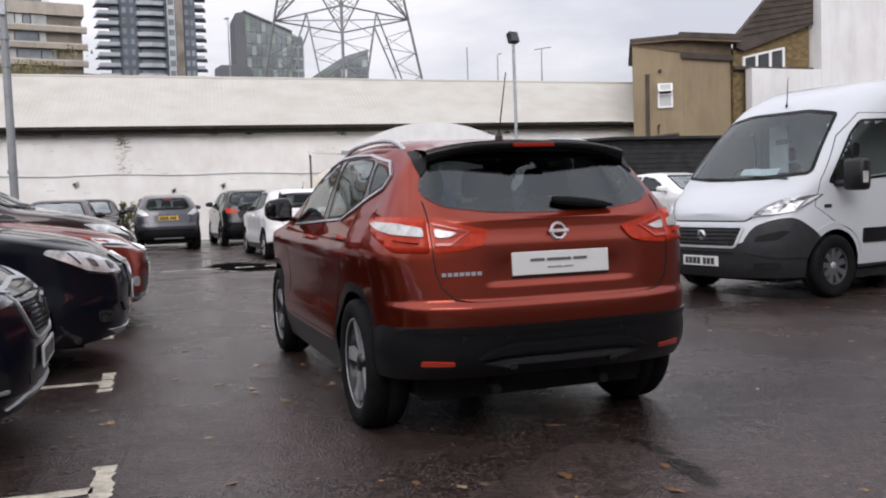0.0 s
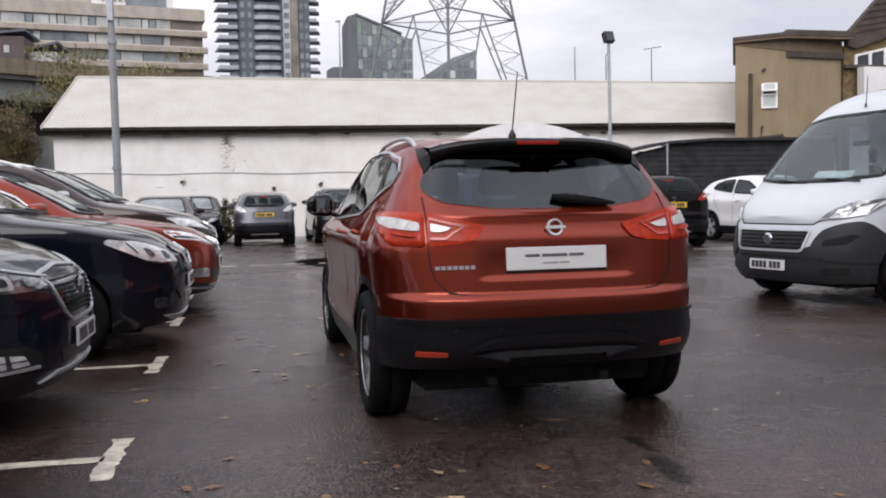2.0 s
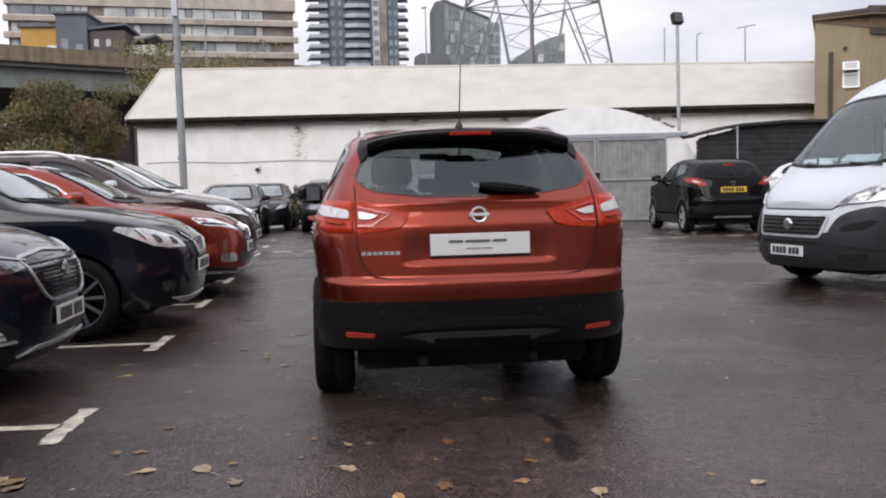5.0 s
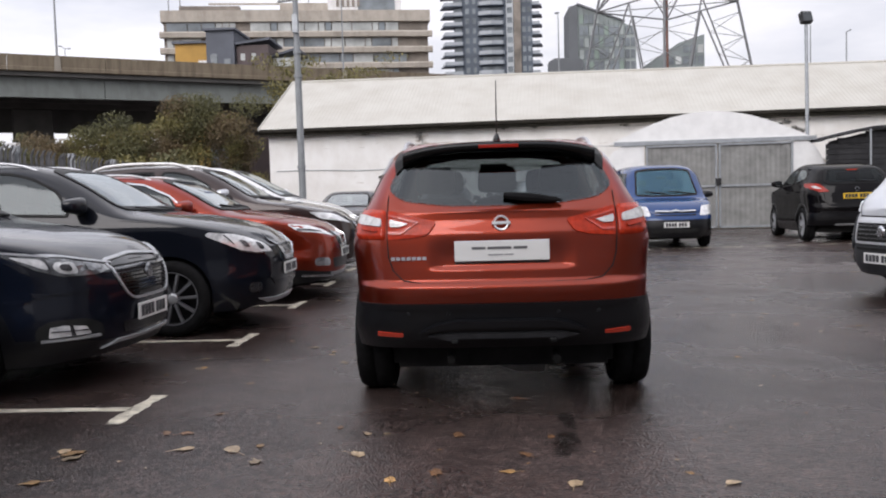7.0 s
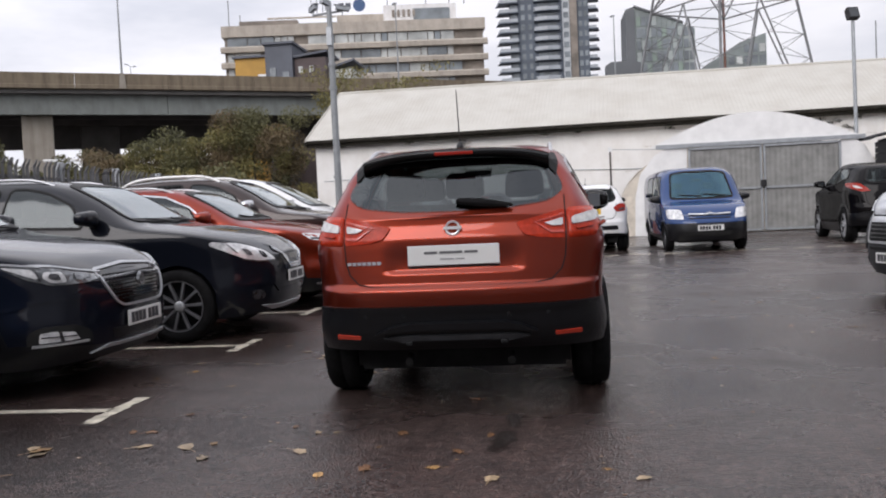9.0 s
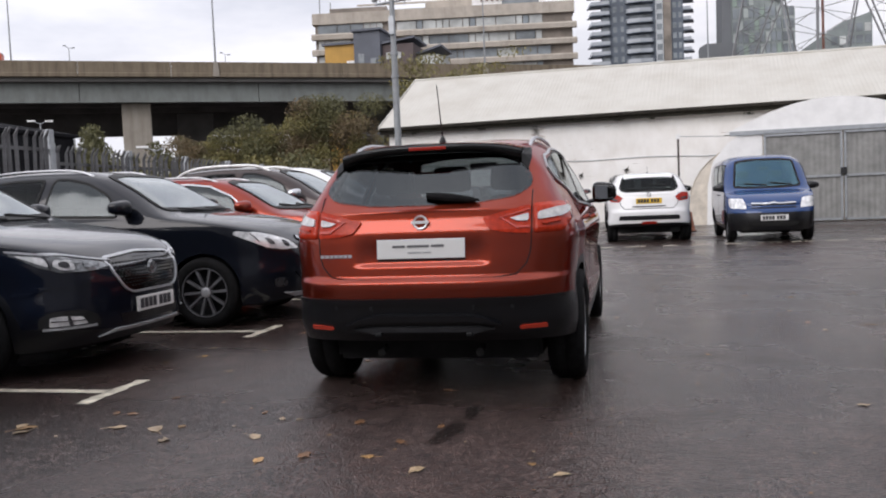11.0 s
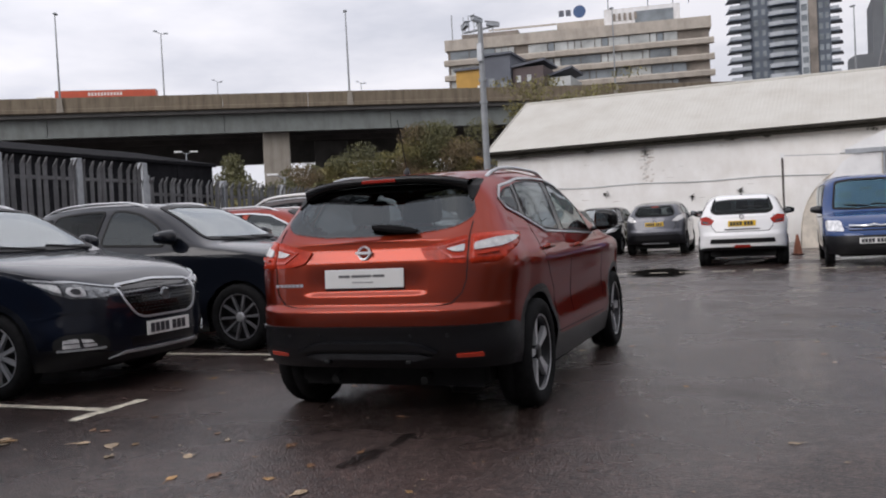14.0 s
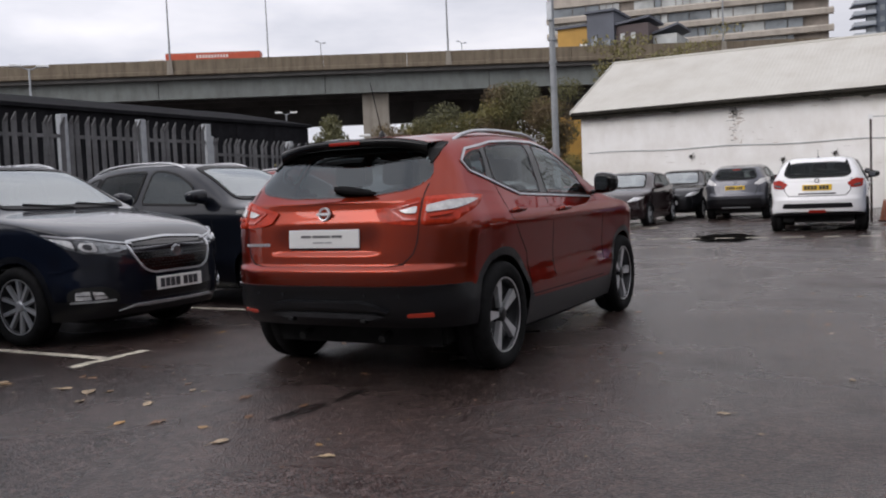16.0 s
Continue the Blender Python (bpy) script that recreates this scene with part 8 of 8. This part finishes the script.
def juke(name, label, color, at, lens):
    S, kx, ky, kz = scaled(JUKE, 4.135, 1.765, 1.57, (0.76, 3.29), 0.335, 0.375, wheel="star")
    car, b = shell(name, label, S, color, at=at)
    side_kit(car, b, kx, ky, kz, color, color)
    rear_kit(car, b, JUKE_LAMPS(lens), 0.90, [(0.40, 0.60, 0.70, M["plastic"]), (0.30, 0.36, 0.40, M["alloy"])], (1.00, 0.33, color))
    part("brake_light", box(-0.10, 0.10, 0.40, 0.42, 1.40, 1.42), M["tail_red"], car)
    pair(car, b, "front", "headlight", [(0.48, 0.66), (0.66, 0.66), (0.68, 0.80), (0.50, 0.80)], M["head_lens"], 0.01, 0.02, r=0.06)
    pair(car, b, "front", "marker_lamp", [(0.50, 0.90), (0.80, 0.96), (0.82, 1.02), (0.60, 0.98)], M["tail_clear"], 0.01, 0.02)
    part("grille", decal(b, "front", soften([(-0.36, 0.76), (-0.28, 0.60), (0.28, 0.60), (0.36, 0.76)], 0.03), 0.004, 0.015), M["gloss_black"], car)
    number_plate(car, b, "front", 0, 0.52)
    return car


juke("silver_crossover", "grey-silver small crossover parked against the white wall", P["silver"], pose(-1.15, 21.35, 0, 0, 0, 1.0), M["tail_clear"])
juke("dark_crossover", "black small crossover seen from behind by the gates", P["brown_black"], pose(7.95, 14.40, 0, 0, 0, -6.0) @ Matrix.Scale(1.11, 4), M["brake_red"])
juke("white_crossover", "white small crossover parked along the black shed", P["white"], pose(11.35, 18.6, 0, 0, 0, 190) @ Matrix.Scale(1.09, 4), M["tail_clear"])

S, kx, ky, kz = scaled(HERO, 4.5, 1.82, 1.66, (0.90, 3.55), 0.345, 0.385, wheel="five")
car, b = shell("dark_suv", "dark grey SUV with red tail lights by the wall", S, P["grey"], at=pose(1.25, 21.9, 0, 0, 0, 2.0))
side_kit(car, b, kx, ky, kz, P["grey"], P["grey"], None, None)
rear_kit(car, b, [([(0.42, 1.02), (0.62, 1.10), (0.80, 1.12), (0.78, 0.98), (0.56, 0.96)], M["tail_red"], 0.012)], 0.92, [(0.36, 0.60, 0.75, M["plastic"])])

# two dark cars behind the row
S, kx, ky, kz = scaled(HATCH, 4.2, 1.78, 1.47, (0.72, 3.30), 0.315, 0.35, wheel="star", clad_mat=P["maroon"])
car, b = shell("dark_hatchback", "dark maroon hatchback with a clear headlight parked in a bay", S, P["maroon"], at=pose(-3.80, 22.3, 0, 0, 0, 180))
side_kit(car, b, kx, ky, kz, P["maroon"], P["maroon"], None, None, mirror_y=2.85, mirror_z=1.13)
pair(car, b, "front", "headlight", [(0.46, 0.66), (0.72, 0.70), (0.84, 0.80), (0.60, 0.77)], M["head_lens"], 0.01, 0.02)
part("grille", decal(b, "front", soften([(-0.34, 0.70), (-0.24, 0.62), (0.24, 0.62), (0.34, 0.70)], 0.03), 0.004, 0.015), M["gloss_black"], car)
part("lower_grille", decal(b, "front", soften([(-0.5, 0.48), (-0.42, 0.32), (0.42, 0.32), (0.5, 0.48)], 0.03), 0.004, 0.015), M["plastic"], car)
part("front_lip", decal(b, "front", [(-0.70, 0.26), (0.70, 0.26), (0.70, 0.275), (-0.70, 0.275)], 0.012, 0.02), M["chrome"], car)
number_plate(car, b, "front", 0, 0.52)
S, kx, ky, kz = scaled(HATCH, 4.15, 1.76, 1.52, (0.70, 3.25), 0.32, 0.355, wheel="star", clad_mat=P["grey"])
car, b = shell("dark_hatchback", "dark grey hatchback facing into the yard by the wall", S, P["grey"], at=pose(-3.30, 26.75, 0, 0, 0, 180))
side_kit(car, b, kx, ky, kz, P["grey"], P["grey"], None, None, mirror_y=2.85, mirror_z=1.13)
pair(car, b, "front", "headlight", [(0.46, 0.68), (0.72, 0.72), (0.84, 0.84), (0.60, 0.80)], M["head_lens"], 0.01, 0.02)
part("grille", decal(b, "front", soften([(-0.40, 0.72), (-0.30, 0.58), (0.30, 0.58), (0.40, 0.72)], 0.03), 0.004, 0.015), M["gloss_black"], car)
number_plate(car, b, "front", 0, 0.50)

# blue hatchback next to the first black SUV
S, kx, ky, kz = scaled(HATCH, 4.0, 1.74, 1.48, (0.68, 3.18), 0.315, 0.35, wheel="star", clad_mat=P["bright_blue"])
car, b = shell("blue_hatchback", "bright blue hatchback parked in the next bay", S, P["bright_blue"], at=facing_x(-2.46, -1.18, 4.0))
side_kit(car, b, kx, ky, kz, P["bright_blue"], P["bright_blue"], None, None, mirror_y=2.85, mirror_z=1.13)
pair(car, b, "front", "headlight", [(0.46, 0.66), (0.74, 0.70), (0.84, 0.82), (0.60, 0.80)], M["head_lens"], 0.01, 0.02)
part("grille", decal(b, "front", soften([(-0.36, 0.70), (-0.26, 0.58), (0.26, 0.58), (0.36, 0.70)], 0.03), 0.004, 0.015), M["gloss_black"], car)
number_plate(car, b, "front", 0, 0.50)

# ---- vans ----
VAN = {
    "nq": 70, "dash": 0.16, "L": 5.41, "ya": 0.35, "yb": 1.15, "axles": (0.98, 4.43), "arch": 0.40, "rw": 0.345, "track": 0.91, "tw": 0.225, "wheel": "steel", "nr": 9.0, "nf": 2.9, "steer": 0,
    "hw": curve((0.2, 0.95), (0.4, 1.0), (0.8, 1.025), (1.3, 1.02), (1.6, 1.0), (2.5, 0.93)),
    "taper": curve((0, 0.99), (0.5, 1.0), (4.0, 1.0), (4.5, 0.985), (5.0, 0.95), (5.4, 0.90)),
    "yr": curve((0.2, 0.05), (0.5, 0.0), (2.5, 0.0)),
    "yf": curve((0.2, 5.30), (0.35, 5.39), (0.55, 5.41), (0.75, 5.37), (0.95, 5.27), (1.15, 5.05), (1.4, 4.8)),
    "zb": curve((0, 0.36), (1.5, 0.34), (4.0, 0.30), (4.9, 0.24), (5.41, 0.24)),
    "clad": curve((0, 0.50), (0.4, 0.48), (0.6, 0.36), (3.9, 0.34), (4.5, 0.36), (4.8, 0.60), (4.92, 0.80), (5.1, 0.82), (5.25, 0.70), (5.41, 0.58)), "lip": 0.0,
    "zt": curve((0, 1.30), (3.2, 1.30), (4.0, 1.26), (4.6, 1.18), (4.9, 1.10), (5.2, 0.98), (5.36, 0.86)),
    "top": curve((0, 2.46), (0.3, 2.50), (2.5, 2.50), (3.25, 2.44), (3.7, 2.31), (3.95, 2.17), (4.25, 1.92), (4.62, 1.52), (4.86, 1.26), (4.95, 1.20), (5.2, 1.05), (5.36, 0.92)),
    "nc": curve((0, 8.0), (2.5, 7.0), (3.6, 5.0), (4.2, 3.6), (4.8, 3.0), (5.4, 2.6)),
    "cab": (2.9, 4.55, 1.30, 0.88), "seats": ((3.45, (-0.45, 0.45)),), "rvm": 4.0,
    "windows": [
        ("windscreen", "front", [(-0.88, 1.36), (-0.4, 1.315), (0.4, 1.315), (0.88, 1.36), (0.75, 2.03), (0.4, 2.09), (-0.4, 2.09), (-0.75, 2.03)], G_VAN, 0.02),
        ("front_side_window", "side", [(3.30, 1.33), (4.52, 1.25), (4.40, 1.42), (4.10, 1.78), (3.92, 1.93), (3.34, 1.95)], G_CLEAR, 0.012),
    ],
}
car, b = shell("white_van", "white panel van with a grey plastic bumper and black mirrors", dict(VAN, clad_mat=M["plastic_grey"]), P["van_white"], at=pose(4.05, 4.62, 0, 0, 0, 100.4) @ pose(0, -5.41, 0))
# the grey bumper climbs round the lamps, with a body-coloured grille frame
pair(car, b, "nose", "headlight", [(0.56, 0.900), (0.80, 0.915), (1.02, 0.950), (1.14, 1.055), (1.20, 1.135), (1.04, 1.125), (0.80, 1.065), (0.65, 0.985)], M["head_mid"], 0.012, 0.025, "swept-back clear headlight")
pair(car, b, "nose", "headlight_lens", [(0.66, 0.925), (0.82, 0.935), (0.84, 1.035), (0.72, 0.995)], M["head_lens"], 0.024, 0.016, r=0.015)
pair(car, b, "nose", "headlight_lens", [(0.86, 0.945), (0.99, 0.965), (1.04, 1.08), (0.90, 1.055)], M["head_lens"], 0.024, 0.016, r=0.015)
pair(car, b, "nose", "headlight_lens", [(1.02, 0.985), (1.10, 1.06), (1.16, 1.12), (1.07, 1.10)], M["tail_clear"], 0.024, 0.016, r=0.01)
pair(car, b, "nose", "headlight_rim", [(0.57, 0.905), (0.80, 0.920), (1.00, 0.952), (1.00, 0.966), (0.80, 0.936), (0.58, 0.922)], M["alloy"], 0.026, 0.016, r=0.004)
gr = soften([(-0.52, 0.80), (-0.46, 0.58), (0.46, 0.58), (0.52, 0.80)], 0.04)
grille = part("grille", decal(b, "front", gr, 0.006, 0.02), M["under"], car, "black slatted grille")
part("grille_frame", ribbon(b, "front", gr, 0.026, 0.016, 0.02, True), M["alloy"], grille)
for k in range(4):
    part("grille_slat", ribbon(b, "front", [(-0.47, 0.63 + k * 0.043), (0.47, 0.63 + k * 0.043)], 0.014, 0.014, 0.012), M["plastic"], grille)
bd = bmesh.new()
add_lathe(bd, [(0.001, 0.018), (0.05, 0.018), (0.065, 0.006), (0.068, 0.0)], 24, 'y')
p, n = b.hit("front", 0, 0.70)
o = part("badge", bd, M["chrome"], car, "round chrome badge")
o.matrix_basis = pose(0, p.y + 0.012, 0.70)
pair(car, b, "nose", "bumper_corner", [(0.54, 0.52), (0.545, 0.64), (0.63, 0.80), (0.80, 0.868), (0.98, 0.895), (1.10, 0.86), (1.28, 0.76), (1.42, 0.66), (1.42, 0.46), (0.9, 0.46)], M["plastic_grey"], 0.014, 0.03, "dark grey bumper corner", r=0.08)
pair(car, b, "nose", "fog_recess", [(0.66, 0.63), (0.90, 0.655), (1.02, 0.745), (0.92, 0.755), (0.68, 0.695)], M["under"], 0.015, 0.01, r=0.02)
part("lower_grille", decal(b, "front", soften([(-0.44, 0.53), (-0.44, 0.50), (0.44, 0.50), (0.44, 0.53)], 0.01), 0.008, 0.02), M["under"], car)
pair(car, b, "nose", "fog_lamp", [(0.64, 0.34), (0.92, 0.35), (0.94, 0.42), (0.66, 0.41)], M["under"], 0.010, 0.02)
number_plate(car, b, "front", 0, 0.42)
part("bonnet_seam", ribbon(b, "front", [(-0.58, 0.90), (-0.52, 0.86), (0.52, 0.86), (0.58, 0.90)], 0.016, 0.002, 0.01), M["under"], car)
wipers(car, b, -0.68, 0.02, 1.30)
door_seams(car, b, [[(3.20, 2.0), (3.20, 0.42)], [(3.20, 2.02), (3.9, 2.02), (4.25, 1.76), (4.62, 1.28), (4.72, 1.0), (4.40, 0.80)]])
for v in ("right", "left"):
    part("rub_strip", decal(b, v, soften([(3.22, 0.58), (3.98, 0.58), (3.98, 0.74), (3.22, 0.74)], 0.02), 0.014, 0.03), M["plastic"], car, "black door rubbing strip")
    part("rub_strip", decal(b, v, soften([(1.45, 0.58), (3.12, 0.58), (3.12, 0.74), (1.45, 0.74)], 0.02), 0.014, 0.03), M["plastic"], car)
    part("arch_crease", ribbon(b, v, [(4.43 + 0.47 * math.cos(a * math.pi / 12), 0.345 + 0.47 * math.sin(a * math.pi / 12)) for a in range(1, 12)], 0.03, 0.008, 0.01), P["van_white"], car)
    part("side_badge", decal(b, v, [(4.50, 0.98), (4.60, 0.98), (4.60, 1.02), (4.50, 1.02)], 0.004, 0.006), M["plastic_grey"], car)
    part("window_divider", ribbon(b, v, [(4.17, 1.30), (4.13, 1.72)], 0.03, 0.008, 0.012), M["plastic"], car)
handles(car, b, [(3.34, 1.10)], M["plastic"])
for sx, v in ((-1, "left"),):
    p, n = b.hit(v, 4.36, 1.30)
    mb = box(p.x + sx * 0.22 - 0.12, p.x + sx * 0.22 + 0.12, 4.30, 4.46, 1.16, 1.50, 0.04)
    mo = part("door_mirror", mb, M["plastic"], car, "tall black door mirror", smooth=True)
    part("mirror_glass", box(p.x + sx * 0.22 - 0.10, p.x + sx * 0.22 + 0.10, 4.294, 4.299, 1.20, 1.46), M["mirror"], mo)
    part("mirror_arm", tube([(p.x - sx * 0.03, 4.42, 1.24), (p.x + sx * 0.2, 4.40, 1.24)], 0.04, 8), M["plastic"], mo)
    part("mirror_indicator", box(p.x + sx * 0.335 - 0.006, p.x + sx * 0.335 + 0.006, 4.36, 4.44, 1.24, 1.36), M["tail_clear"], mo)
p, n = b.hit("top", 0.0, 3.95)
part("aerial", tube([p, p + Vector((0, 0, 0.02)), p + Vector((0, -0.005, 0.05)), p + Vector((0, -0.03, 0.36))], [0.02, 0.018, 0.006, 0.004], 8), M["plastic"], car)
for x0, x1, y0, z0 in ((-0.30, 0.05, 4.50, 1.36), (0.02, 0.24, 4.49, 1.37)):
    part("papers", prism([(y0, z0), (y0 + 0.012, z0), (y0 - 0.07, z0 + 0.075), (y0 - 0.08, z0 + 0.07)], 'x', x0, x1), M["paper"], car, "white papers propped on the dashboard")
part("pale_sheet", box(0.24, 0.52, 3.62, 3.64, 1.40, 1.98), M["paper"], car, "pale sheet hung behind the seat")
part("bulkhead", box(-0.9, 0.9, 2.9, 2.94, 0.4, 2.3), mat("pale_bulkhead", (0.66, 0.66, 0.64), 0.6, var=0.1, scale=3), car)

BERL = {
    "dash": 0.2, "nq": 60, "L": 4.14, "ya": 0.30, "yb": 0.85, "axles": (0.66, 3.35), "arch": 0.345, "rw": 0.305, "track": 0.745, "tw": 0.185, "wheel": "steel", "nr": 8.0, "nf": 3.0,
    "hw": curve((0.2, 0.80), (0.4, 0.85), (0.8, 0.865), (1.1, 0.855), (1.3, 0.83), (1.8, 0.76)),
    "taper": curve((0, 0.98), (0.4, 1.0), (3.2, 1.0), (3.6, 0.98), (4.14, 0.92)),
    "yr": curve((0.2, 0.05), (0.5, 0.0), (1.8, 0.03)),
    "yf": curve((0.2, 4.05), (0.45, 4.14), (0.6, 4.13), (0.75, 4.04), (0.95, 3.86), (1.1, 3.6)),
    "zb": curve((0, 0.30), (2, 0.26), (4.14, 0.24)),
    "clad": curve((0, 0.56), (0.3, 0.54), (0.5, 0.36), (2.9, 0.34), (3.4, 0.36), (3.7, 0.60), (4.14, 0.60)), "lip": 0.03,
    "zt": curve((0, 1.06), (2.4, 1.04), (3.0, 1.02), (3.5, 0.95), (3.9, 0.84), (4.1, 0.72)),
    "top": curve((0, 1.72), (0.3, 1.79), (1.5, 1.81), (2.3, 1.795), (2.6, 1.74), (2.85, 1.52), (3.22, 1.12), (3.32, 1.06), (3.7, 0.98), (3.95, 0.88), (4.1, 0.76)),
    "nc": curve((0, 6), (2, 5), (2.7, 3.6), (3.2, 2.8), (4.1, 2.5)),
    "cab": (1.6, 3.05, 1.05, 0.72), "seats": ((2.05, (-0.36, 0.36)),), "rvm": 2.6,
    "windows": [
        ("windscreen", "front", [(-0.66, 1.12), (-0.3, 1.10), (0.3, 1.10), (0.66, 1.12), (0.58, 1.66), (0.3, 1.70), (-0.3, 1.70), (-0.58, 1.66)], G_TEAL, 0.025),
        ("front_side_window", "side", [(1.95, 1.09), (3.02, 1.07), (2.78, 1.36), (2.56, 1.60), (1.98, 1.63)], G_CLEAR, 0.012),
        ("rear_side_window", "side", [(0.9, 1.12), (1.80, 1.10), (1.80, 1.62), (0.95, 1.60)], G_DARK, 0.012),
    ],
}
car, b = shell("blue_van", "blue compact van with a black bumper facing the yard", dict(BERL, clad_mat=M["plastic"]), P["blue"], at=pose(3.93, 13.62, 0, 0, 0, 180) @ pose(0, -4.14, 0))
pair(car, b, "front", "headlight", [(0.50, 0.68), (0.80, 0.70), (0.82, 0.90), (0.56, 0.88)], M["head_lens"], 0.010, 0.02, "large clear headlight", r=0.04)
part("grille", decal(b, "front", soften([(-0.44, 0.70), (-0.40, 0.84), (0.40, 0.84), (0.44, 0.70)], 0.02), 0.003, 0.012), P["blue"], car)
for z in (0.70, 0.755):
    part("grille_slot", ribbon(b, "front", [(-0.42, z), (0.42, z)], 0.028, 0.006, 0.012), M["under"], car)
part("grille_bar", ribbon(b, "front", [(-0.42, 0.79), (-0.1, 0.78), (0.0, 0.80), (0.1, 0.78), (0.42, 0.79)], 0.022, 0.012, 0.012), M["chrome"], car)
part("badge", decal(b, "front", [(-0.055, 0.76), (0.0, 0.795), (0.055, 0.76), (0.055, 0.785), (0.0, 0.82), (-0.055, 0.785)], 0.016, 0.012), M["chrome"], car, "chrome chevron badge")
number_plate(car, b, "front", 0, 0.50)
part("lower_grille", decal(b, "front", soften([(-0.5, 0.42), (-0.46, 0.33), (0.46, 0.33), (0.5, 0.42)], 0.02), 0.004, 0.015), M["under"], car)
wipers(car, b, -0.5, 0.0, 1.15)
door_mirrors(car, b, 2.92, 1.12, M["plastic"], 1.0, 0.09)
door_seams(car, b, [[(1.88, 1.66), (1.88, 0.40)], [(3.06, 1.06), (3.0, 0.75), (2.94, 0.5)]])
handles(car, b, [(2.0, 0.96)], M["plastic"])

cone = thing("traffic_cone", "faded orange traffic cone beside the shelter", "cone", at=pose(2.66, 19.2, 0) @ Matrix.Scale(0.72, 4))
cb = bmesh.new()
add_lathe(cb, [(0.17, 0.03), (0.15, 0.06), (0.04, 0.70), (0.001, 0.72)], 20, 'z')
part("cone_body", cb, mat("faded_orange_plastic", (0.34, 0.125, 0.07), 0.6, var=0.3, scale=8), cone)
part("base", box(-0.2, 0.2, -0.2, 0.2, 0, 0.035, 0.01), M["rubber"], cone)
